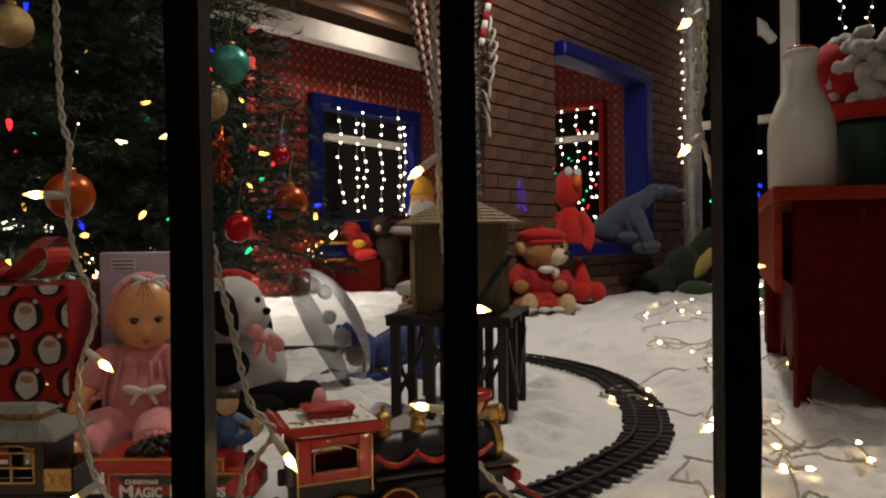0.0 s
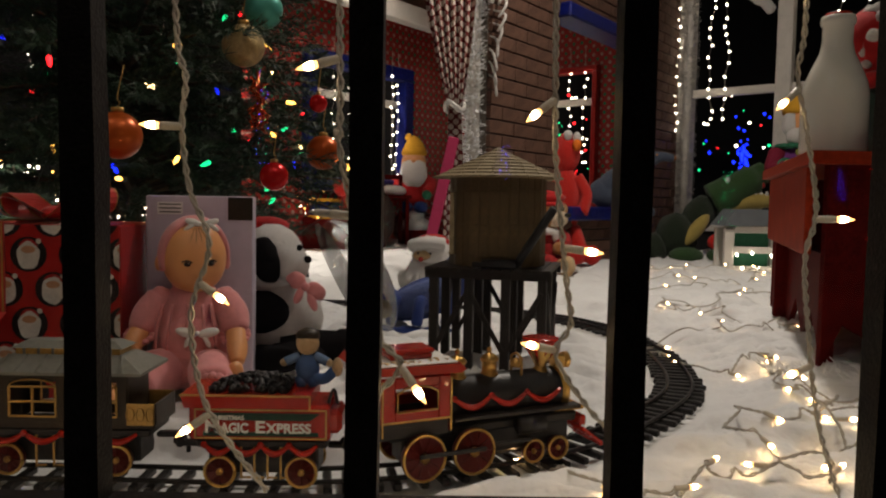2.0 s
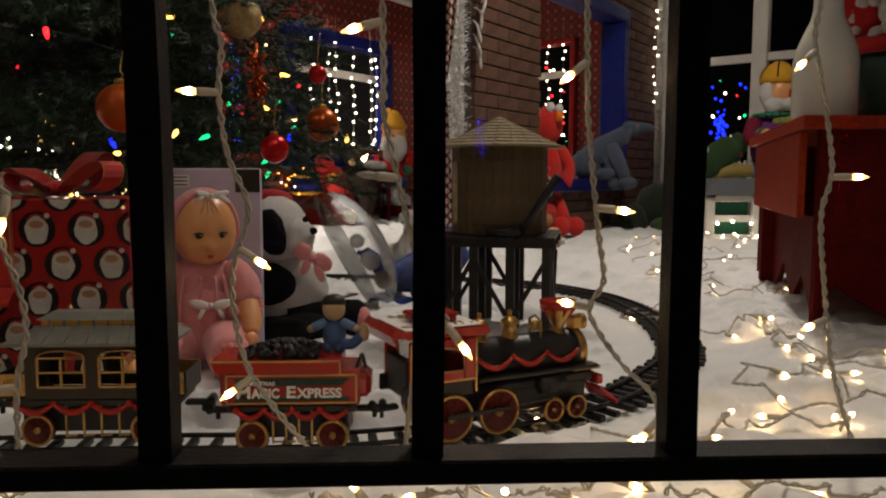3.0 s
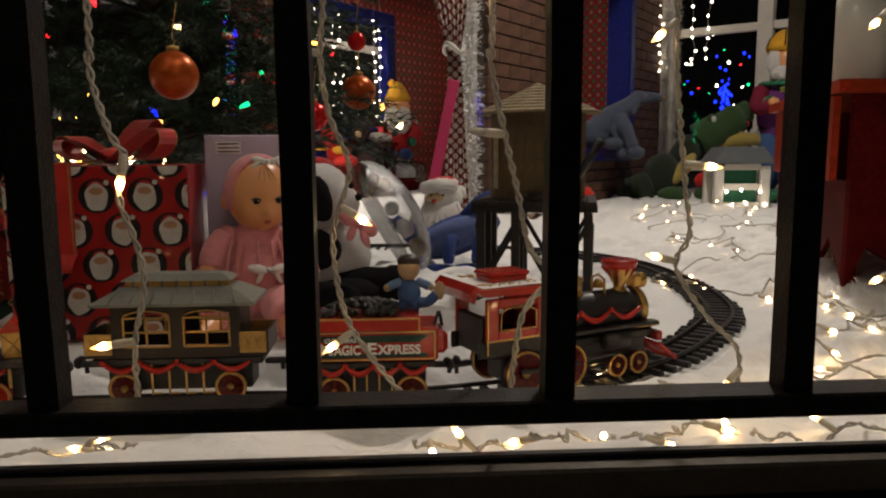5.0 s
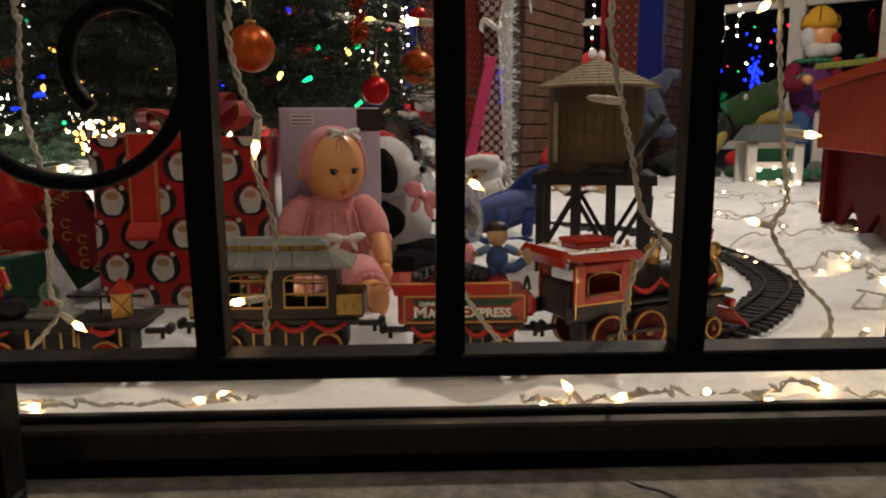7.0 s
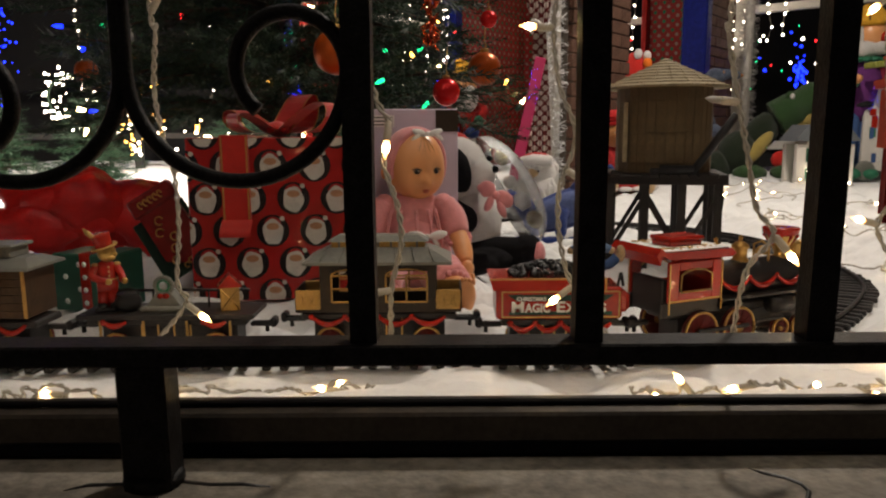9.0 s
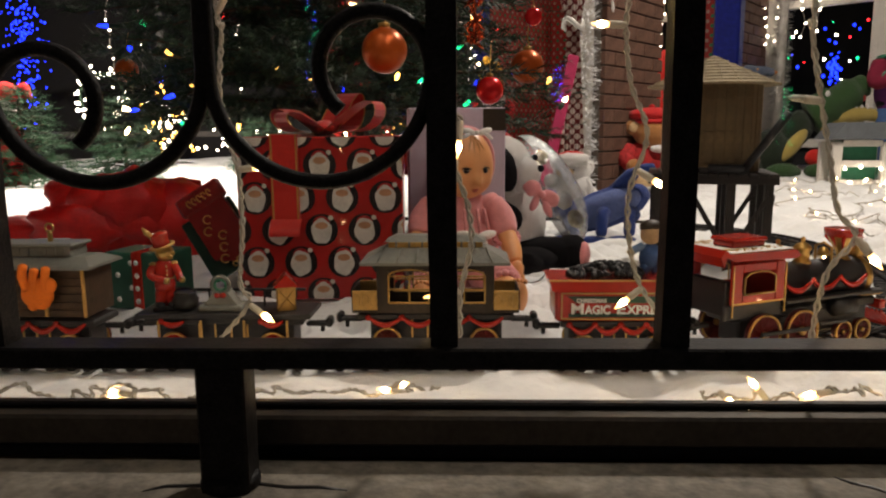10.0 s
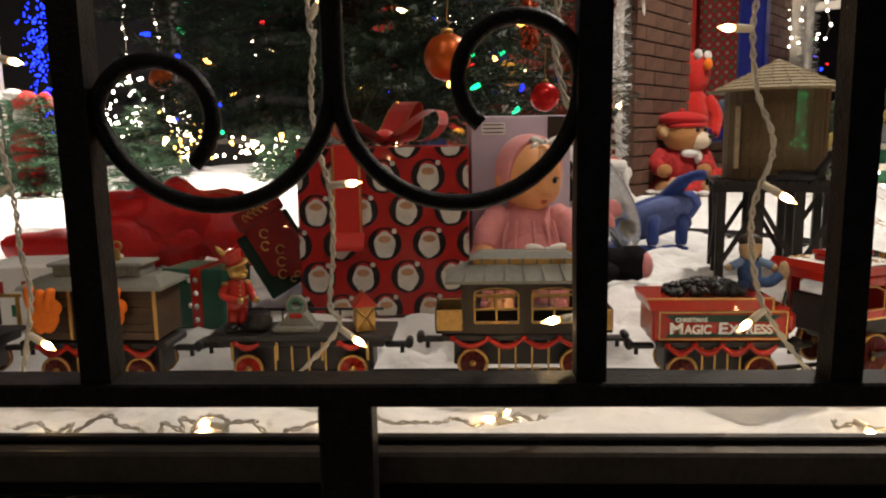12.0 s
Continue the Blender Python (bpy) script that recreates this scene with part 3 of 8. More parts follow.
def build_rooms():
    # brick wall with a wide opening, trimmed in blue foil
    m = wall_frame(0.075, 3.45)
    L, top = 2.46, 2.56
    o0, o1, z0, z1 = 0.655, 1.78, 0.25, 1.43
    w = thing("wall_brick", m, "dark brown brick wall with a wide trimmed opening", "wall", kind="structure")
    core = Shape().box((o0 / 2, 0.06, top / 2), (o0, 0.12, top)).box(((o1 + L) / 2, 0.06, top / 2), (L - o1, 0.12, top))
    core.box(((o0 + o1) / 2, 0.06, (z1 + top) / 2), (o1 - o0, 0.12, top - z1)).box(((o0 + o1) / 2, 0.06, z0 / 2), (o1 - o0, 0.12, z0))
    part("core", core, MORTAR, w)
    brick_run(Matrix(), L, 1.95, 0, [(o0, o1, z0, z1)], w)
    t = Shape().box(((o0 + o1) / 2, 0.0, z1 - 0.04), (o1 - o0 - 0.004, 0.17, 0.08), 0, 0.01).box((o1 - 0.05, 0.0, (z0 + z1) / 2 - 0.04), (0.10, 0.165, z1 - z0 - 0.085), 0, 0.01)
    t.box(((o0 + o1) / 2, 0.0, z0 + 0.045), (o1 - o0 - 0.13, 0.165, 0.08), 0, 0.01)
    part("foil_trim", t, BLUEFOIL, w, "crinkled blue foil trim")

    # papered wall with the blue-framed window; x runs along the wall
    m = wall_frame(-0.41, 6.10)
    w = thing("wall_papered", m, "wall covered in red dotted wrapping paper", "wall", kind="structure")
    a0, a1, b0, b1 = -1.16, 0.0, 0.42, 1.43
    p = Shape().box((-1.38, 0.05, 1.28), (0.44, 0.1, 2.56)).box((0.52, 0.05, 1.28), (1.04, 0.1, 2.56)).box((-0.58, 0.05, 1.995), (1.16, 0.1, 1.13)).box((-0.58, 0.05, 0.21), (1.16, 0.1, 0.42))
    part("paper", p, PAPER, w)
    build_window("window_2", m, a0, a1, b0, b1, BLUEFOIL, "night window in a blue foil frame with a white sash bar", 0.10)

    # second papered wall, seen through the brick wall's opening
    m = wall_frame(0.23, 6.92, "v")
    w = thing("wall_papered_far", m, "far wall covered in red dotted wrapping paper", "wall", kind="structure")
    p = Shape().box((0.15, 0.05, 1.28), (0.3, 0.1, 2.56)).box((1.54, 0.05, 1.28), (0.62, 0.1, 2.56)).box((0.765, 0.05, 2.04), (0.93, 0.1, 1.04)).box((0.765, 0.05, 0.2), (0.93, 0.1, 0.4))
    part("paper", p, PAPER, w)
    build_window("window_3", m, 0.3, 1.23, 0.4, 1.52, REDFOIL, "night window in a red frame with a white sash bar", 0.05)

    # large dark shop windows beyond, in white frames
    m = wall_frame(1.64, 5.44, "v")
    w = thing("window_4", m, "tall night windows in white painted frames", "window", kind="structure")
    for x in (0.05, 0.72, 1.6, 2.5, 3.4):
        part("post", Shape().box((x, 0.0, 1.28), (0.10, 0.1, 2.56), 0, 0.006), WHITEP, w)
    part("sash_bar", Shape().box((1.7, 0.01, 1.17), (3.4, 0.05, 0.055), 0, 0.004), WHITEP, w)
    part("sill", Shape().box((1.7, 0.01, 0.2), (3.4, 0.09, 0.06), 0, 0.004), WHITEP, w)
    part("dado", Shape().box((1.7, 0.03, 0.08), (3.4, 0.05, 0.2)), DARK, w)
    # ceiling of the inner room: cream boards on brown joists
    c = Shape()
    for k in range(6):
        c.box((0.3, 0.35 + 0.32 * k, 1.99), (3.6, 0.09, 0.10), 1, 0.004)
    c.box((0.3, 1.0, 2.06), (3.6, 2.3, 0.03), 0)
    whole("ceiling_inner", c, [CREAM, TIMBER], wall_frame(-0.41 + 0.788 * 2.02 - 1.2, 6.10 - 0.615 * 2.02 - 1.5), "cream boarded ceiling with brown joists", "ceiling", kind="structure")
    beam = Shape().box((-1.0, 0.0, 1.80), (2.6, 0.10, 0.14), 0, 0.006)
    whole("beam", beam, WHITEP, wall_frame(-0.41 + 0.788 * 0.22, 6.10 - 0.615 * 0.22), "white painted ceiling beam", "beam", kind="structure")


def build_window(name, m, a0, a1, b0, b1, material, label, border):
    w = thing(name, m, label, "window", kind="structure")
    f = Shape()
    f.box(((a0 + a1) / 2, 0.0, b1 - border / 2), (a1 - a0, 0.13, border), 0, 0.008).box(((a0 + a1) / 2, 0.0, b0 + border / 2), (a1 - a0, 0.13, border), 0, 0.008)
    f.box((a0 + border / 2, 0, (b0 + b1) / 2), (border, 0.125, b1 - b0 - 2 * border), 0, 0.008).box((a1 - border / 2, 0, (b0 + b1) / 2), (border, 0.125, b1 - b0 - 2 * border), 0, 0.008)
    part("window_frame", f, material, w)
    part("sash_bar", Shape().box(((a0 + a1) / 2, 0.05, b1 - 0.29), (a1 - a0 - 2 * border, 0.04, 0.055), 0, 0.004), WHITEP, w)
    for x in (a0 + border + 0.015, a1 - border - 0.015):
        part("stile", Shape().box((x, 0.06, (b0 + b1) / 2), (0.03, 0.03, b1 - b0 - 2 * border), 0, 0.003), DKGREY, w)


build_rooms()

# ---- the toy railway ----
def build_track():
    t = thing("toy_railway_track", pose(0, 0, -0.0245), "black plastic toy train track curving over the snow", "toy track")
    acc, marks = 0.0, []
    for a, b in zip(TRACK, TRACK[1:]):
        step = (b - a).length
        while acc < step:
            p = a + (b - a) * (acc / step)
            marks.append((p, math.degrees(math.atan2(b.y - a.y, b.x - a.x))))
            acc += 0.030
        acc -= step
    tie = Shape().box((0, 0, 0.004), (0.0118, 0.070, 0.010), 0, 0.002).mesh("sleeper", RAILM)
    long_tie = Shape().box((0, 0, 0.004), (0.0118, 0.098, 0.010), 0, 0.002).mesh("sleeper", RAILM)
    rnd = random.Random(5)
    for p, a in marks:
        if p.x > -1.75:
            n = rnd.uniform(-0.005, 0.005)
            part("sleeper", long_tie if p.y > 0.96 else tie, None, t, m=pose(p.x + n, p.y + n * 0.5, -0.001, 0, 0, a + rnd.uniform(-2.5, 2.5)))
    for side in (-1, 1):
        line = []
        for k, p in enumerate(TRACK):
            d = TRACK[min(k + 1, len(TRACK) - 1)] - TRACK[max(k - 1, 0)]
            n = Vector((-d.y, d.x, 0)).normalized()
            line.append(p + n * side * 0.0235 + Vector((0, 0, 0.0125)))
        part("rail", Shape().tube(line, 0.0036, 6), RAILM, t, "thin raised black rail")


build_track()
CARS = "toy train cars"


def wheel(parent, x, y, r, m_disc, spokes=8, gold=True):
    at = pose(x, y, r - 0.0098, 90, 0, 0)
    w = part("wheel", Shape().lathe([(r * 0.94, -0.004), (r * 0.94, 0.0035), (r * 0.80, 0.0035), (r * 0.74, 0.001), (0.0, 0.001)], n=20, at=at), m_disc, parent)
    rim = Shape()
    ring = [(r * 0.90 * math.cos(2 * math.pi * k / 24), r * 0.90 * math.sin(2 * math.pi * k / 24), 0.004) for k in range(25)]
    rim.tube(ring, 0.0022, 6, at=at)
    for k in range(spokes):
        a = 2 * math.pi * k / spokes
        rim.tube([(0.15 * r * math.cos(a), 0.15 * r * math.sin(a), 0.003), (0.85 * r * math.cos(a), 0.85 * r * math.sin(a), 0.003)], 0.0007, 4, i=1, at=at)
    rim.lathe([(r * 0.2, 0.002), (r * 0.2, 0.006), (0.0, 0.0065)], n=10, at=at)
    part("rim", rim, [BRASS if gold else BLACK, m_disc], w, "gold wheel rim")
    return w


def coupler(parent, x, d):
    s = Shape().box((x + d * 0.014, 0, 0.034), (0.034, 0.012, 0.007), 0, 0.002).box((x + d * 0.030, 0.003, 0.036), (0.010, 0.020, 0.014), 0, 0.003).cyl((x + d * 0.02, 0, 0.022), (x + d * 0.02, 0, 0.038), 0.003, n=8)
    part("coupler", s, BLACK, parent, "black hook coupler")


def swag(parent, x0, x1, y, z, n=3, drop=0.011):
    s = Shape()
    w = (x1 - x0) / n
    for k in range(n):
        pts = [(x0 + w * (k + j / 8), y, z - drop * math.sin(math.pi * j / 8)) for j in range(9)]
        s.tube(pts, [0.0024 + 0.0022 * math.sin(math.pi * j / 8) for j in range(9)], 6)
        s.ball((x0 + w * k, y - 0.001, z), (0.0045, 0.003, 0.0045), n=8)
    part("garland", s, RED, parent, "moulded red garland")


def skirt(parent, half, garland=True):
    """Undercarriage of a car: frame, gold-edged panels, wheels and garland."""
    part("frame", Shape().box((0, 0, 0.044), (half * 2, 0.066, 0.010), 0, 0.002).box((0, 0, 0.022), (half * 1.7, 0.044, 0.036), 0, 0.002), DKGREY, parent)
    for sx in (-1, 1):
        for sy in (-1, 1):
            wheel(parent, sx * half * 0.62, sy * 0.030 - (0.003 if sy < 0 else -0.003), 0.0205, WHEELRED if garland else RED)
    for sx in (-0.30, -0.1, 0.1, 0.30):
        g = Shape()
        g.box((sx * half, -0.034, 0.021), (0.0022, 0.002, 0.040)).box((sx * half + 0.006, -0.034, 0.003), (0.012, 0.002, 0.002))
        part("gold_edge", g, GOLDP, parent)
    if garland:
        swag(parent, -half * 0.86, half * 0.86, -0.036, 0.044, 4, 0.011)
    else:
        for sx in (-1, 1):
            swag(parent, half * (sx * 0.62 - 0.14), half * (sx * 0.62 + 0.14), -0.038, 0.046, 1, 0.006)
    coupler(parent, half, 1)
    coupler(parent, -half, -1)


def letters(parent, text, x, y, z, size, material, depth=0.0006, wide=None, bold=0.0):
    c = bpy.data.curves.new("lettering", "FONT")
    c.body, c.size, c.extrude, c.align_x, c.offset = text, size, depth, "CENTER", bold
    tmp = bpy.data.objects.new("lettering", c)
    scene.collection.objects.link(tmp)
    dg = bpy.context.evaluated_depsgraph_get()
    me = bpy.data.meshes.new_from_object(tmp.evaluated_get(dg))
    bpy.data.objects.remove(tmp)
    me.materials.clear()
    me.materials.append(material)
    ob = part("lettering", me, None, parent)
    span = max(v.co.x for v in me.vertices) - min(v.co.x for v in me.vertices)
    k = (wide / span) if wide else 1.0
    ob.matrix_basis = pose(x, y, z, 90, 0, 0) @ Matrix.Diagonal((k, 1, 1, 1))
    return ob


def build_tender():
    t = thing("toy_tender", pose(-0.352, 0.892, 0), "red toy coal tender lettered with the train's name", "toy train", CARS)
    skirt(t, 0.080)
    b = Shape().box((-0.002, 0, 0.071), (0.172, 0.070, 0.044), 0, 0.003)
    b.prism([(-0.092, 0.090), (0.060, 0.090), (0.060, 0.106), (-0.097, 0.106)], -0.039, 0.039)
    b.box((0.086, 0, 0.070), (0.022, 0.052, 0.030), 0, 0.006)
    part("body", b, RED, t)
    e = Shape()
    for z in (0.0525, 0.0875):
        e.box((0, -0.0365, z), (0.160, 0.0016, 0.0018))
    for x in (-0.0795, 0.0795):
        e.box((x, -0.0365, 0.07), (0.0018, 0.0016, 0.036))
    e.box((-0.0185, -0.0395, 0.1055), (0.158, 0.0022, 0.0022)).box((0.06, -0.0395, 0.098), (0.002, 0.0022, 0.017))
    part("gold_edge", e, GOLDP, t)
    part("name_panel", Shape().prism([(-0.072, 0.0835), (0.072, 0.0835), (0.060, 0.0745), (-0.060, 0.0745)], -0.0366, -0.0354).box((0, -0.0360, 0.0575), (0.140, 0.0012, 0.005)), GREEN, t, "dark green lettering panel")
    for word, x, size, wide in (("M", -0.0585, 0.0205, 0.0165), ("AGIC", -0.0315, 0.0165, 0.034), ("E", -0.0005, 0.0205, 0.0115), ("XPRESS", 0.0345, 0.0165, 0.055)):
        letters(t, word, x, -0.0375, 0.0598, size, WHITE, wide=wide, bold=0.0005)
    letters(t, "CHRISTMAS", -0.040, -0.0375, 0.0755, 0.0072, WHITE, wide=0.040, bold=0.0002)
    c = Shape()
    rnd = random.Random(2)
    for k in range(220):
        x, y = rnd.uniform(-0.066, 0.030), rnd.uniform(-0.030, 0.030)
        h = 0.104 + 0.018 * (1 - ((x + 0.012) / 0.062) ** 2) * (1 - (y / 0.038) ** 2)
        c.ball((x, y, h), rnd.uniform(0.0028, 0.0052), n=6, rough=0.5, freq=200)
    part("coal", c, COAL, t, "heap of shiny black coal")["kind"] = "stuff"
    r = Shape().tube(smooth_path([(0.075, -0.02, 0.07), (0.082, -0.02, 0.10), (0.086, -0.014, 0.108), (0.090, -0.012, 0.09)], 5), 0.0022)
    part("hose", r, BLACK, t)


def build_locomotive():
    t = thing("toy_locomotive", pose(-0.225, 0.897, 0, 0, 0, 24) @ Matrix.Diagonal((0.97, 1, 1, 1)), "red and black toy steam locomotive with gold trim", "toy train", CARS)
    f = Shape().box((0.165, 0, 0.046), (0.29, 0.052, 0.014), 0, 0.003).box((0.17, 0, 0.024), (0.26, 0.040, 0.036), 0, 0.003)
    part("frame", f, DKGREY, t)
    part("boiler", Shape().lathe([(0.029, 0), (0.031, 0.004), (0.031, 0.02), (0.0295, 0.022), (0.0295, 0.17), (0.031, 0.172), (0.031, 0.186), (0.026, 0.19), (0.0, 0.191)], n=24, at=pose(0.095, 0, 0.082, 0, 90, 0)), BLACK, t)
    for s in (-1, 1):
        y = s * 0.040
        for c, size in (((0.012, y, 0.097), (0.020, 0.006, 0.058)), ((0.090, y, 0.097), (0.018, 0.006, 0.058)), ((0.051, y, 0.076), (0.062, 0.006, 0.016)), ((0.051, y, 0.119), (0.062, 0.006, 0.014))):
            part("cab_panel", Shape().box(c, size, 0, 0.002), RED, t)
    part("cab_front", Shape().box((0.097, 0, 0.088), (0.006, 0.076, 0.076), 0, 0.002), RED, t)
    for s in (-1, 1):
        part("cab_base", Shape().box((0.045, s * 0.037, 0.058), (0.106, 0.006, 0.022), 0, 0.002), DKGREY, t)
    part("cab_rear", Shape().box((0.006, 0, 0.075), (0.012, 0.066, 0.05), 0, 0.002), DKGREY, t)
    for s in (-1, 1):
        g = Shape()
        y = s * 0.0435
        g.tube([(0.024, y, 0.083), (0.024, y, 0.106), (0.034, y, 0.112), (0.051, y, 0.114), (0.068, y, 0.112), (0.080, y, 0.106), (0.080, y, 0.083), (0.024, y, 0.083)], 0.0014, 5)
        g.box((0.052, y, 0.0705), (0.096, 0.0015, 0.002)).box((0.0035, y, 0.088), (0.002, 0.0015, 0.07)).box((0.099, y, 0.088), (0.002, 0.0015, 0.07))
        part("gold_edge", g, BRASS, t)
    roof = Shape()
    prof = [(-0.020, 0.124), (-0.016, 0.138), (-0.004, 0.131), (0.11, 0.128), (0.118, 0.132), (0.110, 0.140), (-0.010, 0.141), (-0.018, 0.147), (-0.027, 0.138)]
    roof.prism(prof, -0.050, 0.050)
    part("roof", roof, RED, t)
    part("roof_print", Shape().box((0.05, 0, 0.1418), (0.112, 0.094, 0.0016), 0, 0.0005), WHITE, t, "white printed roof panel")
    fl = Shape()
    rnd = random.Random(8)
    for k in range(46):
        x, y = rnd.uniform(0.0, 0.1), rnd.choice((-1, 1)) * rnd.uniform(0.024, 0.045)
        fl.tube([(x, y, 0.1434), (x + rnd.uniform(-0.006, 0.006), y + 0.003, 0.1434), (x + rnd.uniform(-0.006, 0.006), y + 0.006, 0.1434)], 0.0008, 4)
    part("roof_scrolls", fl, GOLDP, t)["kind"] = "stuff"
    part("roof_vent", Shape().box((0.052, 0, 0.1465), (0.060, 0.040, 0.008), 0, 0.002).box((0.052, 0, 0.153), (0.066, 0.046, 0.006), 0, 0.003), RED, t)
    dome = [(0.013, 0.0), (0.013, 0.003), (0.0105, 0.005), (0.0105, 0.019), (0.013, 0.021), (0.013, 0.024), (0.008, 0.029), (0.003, 0.031), (0.003, 0.035), (0.004, 0.037), (0.0, 0.040)]
    for x in (0.128, 0.178):
        part("steam_dome", Shape().lathe(dome, (x, 0, 0.108), 18), BRASS, t, "turned brass dome")
    bell = Shape().lathe([(0.010, 0), (0.008, 0.006), (0.005, 0.011), (0.0, 0.013)], (0.222, 0, 0.117), 14)
    bell.tube([(0.222, -0.014, 0.106), (0.222, -0.014, 0.13), (0.222, 0, 0.136), (0.222, 0.014, 0.13), (0.222, 0.014, 0.106)], 0.002, 6)
    part("bell", bell, BRASS, t, "brass bell in a bracket")
    st = Shape().lathe([(0.013, 0), (0.013, 0.004), (0.008, 0.007), (0.009, 0.012), (0.0245, 0.040), (0.026, 0.047), (0.0, 0.044)], (0.262, 0, 0.106), 22)
    part("smokestack", st, BRASS, t, "flared brass smokestack")
    part("smokestack_cap", Shape().lathe([(0.0235, 0.037), (0.0262, 0.040), (0.0275, 0.047), (0.0270, 0.049), (0.0, 0.047)], (0.262, 0, 0.106), 22), RED, t, "red collar with gold drips")
    dr = Shape()
    for k in range(9):
        a, low = 2 * math.pi * (k + 0.5) / 9, 0.026 - 0.005 * (k % 3)
        r = 0.009 + (low - 0.012) * 0.5536
        dr.cyl((0.262 + 0.0242 * math.cos(a), 0.0242 * math.sin(a), 0.145), (0.262 + r * math.cos(a), r * math.sin(a), 0.106 + low), 0.0036, 0.0006, 7)
    part("smokestack_drips", dr, RED, t)
    hl = Shape().box((0.291, 0, 0.121), (0.018, 0.020, 0.020), 0, 0.003).lathe([(0.011, 0), (0.012, 0.008), (0.009, 0.009), (0.0, 0.004)], n=16, at=pose(0.299, 0, 0.121, 0, 90, 0))
    part("headlamp", hl, BRASS, t, "square brass headlamp")
    part("smokebox", Shape().lathe([(0.031, 0), (0.031, 0.010), (0.024, 0.014), (0.0, 0.016)], n=24, at=pose(0.284, 0, 0.082, 0, 90, 0)), BRASS, t)
    pl = Shape()
    for k in range(9):
        y = -0.032 + 0.008 * k
        pl.box((0, 0, 0), (0.045, 0.004, 0.005), 0, 0.001, at=pose(0.333, y, 0.016, 0, 36, 0))
    pl.box((0.313, 0, 0.041), (0.012, 0.074, 0.014), 0, 0.002).box((0.349, 0, 0.003), (0.006, 0.070, 0.006), 0, 0.001)
    part("cow_catcher", pl, RED, t, "red slatted cow-catcher")
    part("bumper_plate", Shape().box((0.295, 0, 0.058), (0.05, 0.06, 0.006), 0, 0.002), BRASS, t)
    for s in (-1, 1):
        for x in (0.060, 0.132):
            wheel(t, x, s * 0.045, 0.0325, WHEELRED, 10)
        for x in (0.232, 0.272):
            wheel(t, x, s * 0.032, 0.0170, WHEELRED, 6)
        y = s * 0.052
        part("side_rod", Shape().box((0.100, y, 0.026), (0.096, 0.003, 0.006), 0, 0.001).box((0.19, y, 0.030), (0.055, 0.003, 0.005), 0, 0.001), DKGREY, t)
        part("cylinder", Shape().cyl((0.205, s * 0.037, 0.046), (0.245, s * 0.037, 0.046), 0.012, n=14), DKGREY, t)
        part("running_board", Shape().box((0.205, s * 0.034, 0.064), (0.20, 0.018, 0.005), 0, 0.001), DKGREY, t)
        swag(t, 0.108, 0.275, s * 0.034, 0.090, 3, 0.014)
    coupler(t, 0.0, -1)


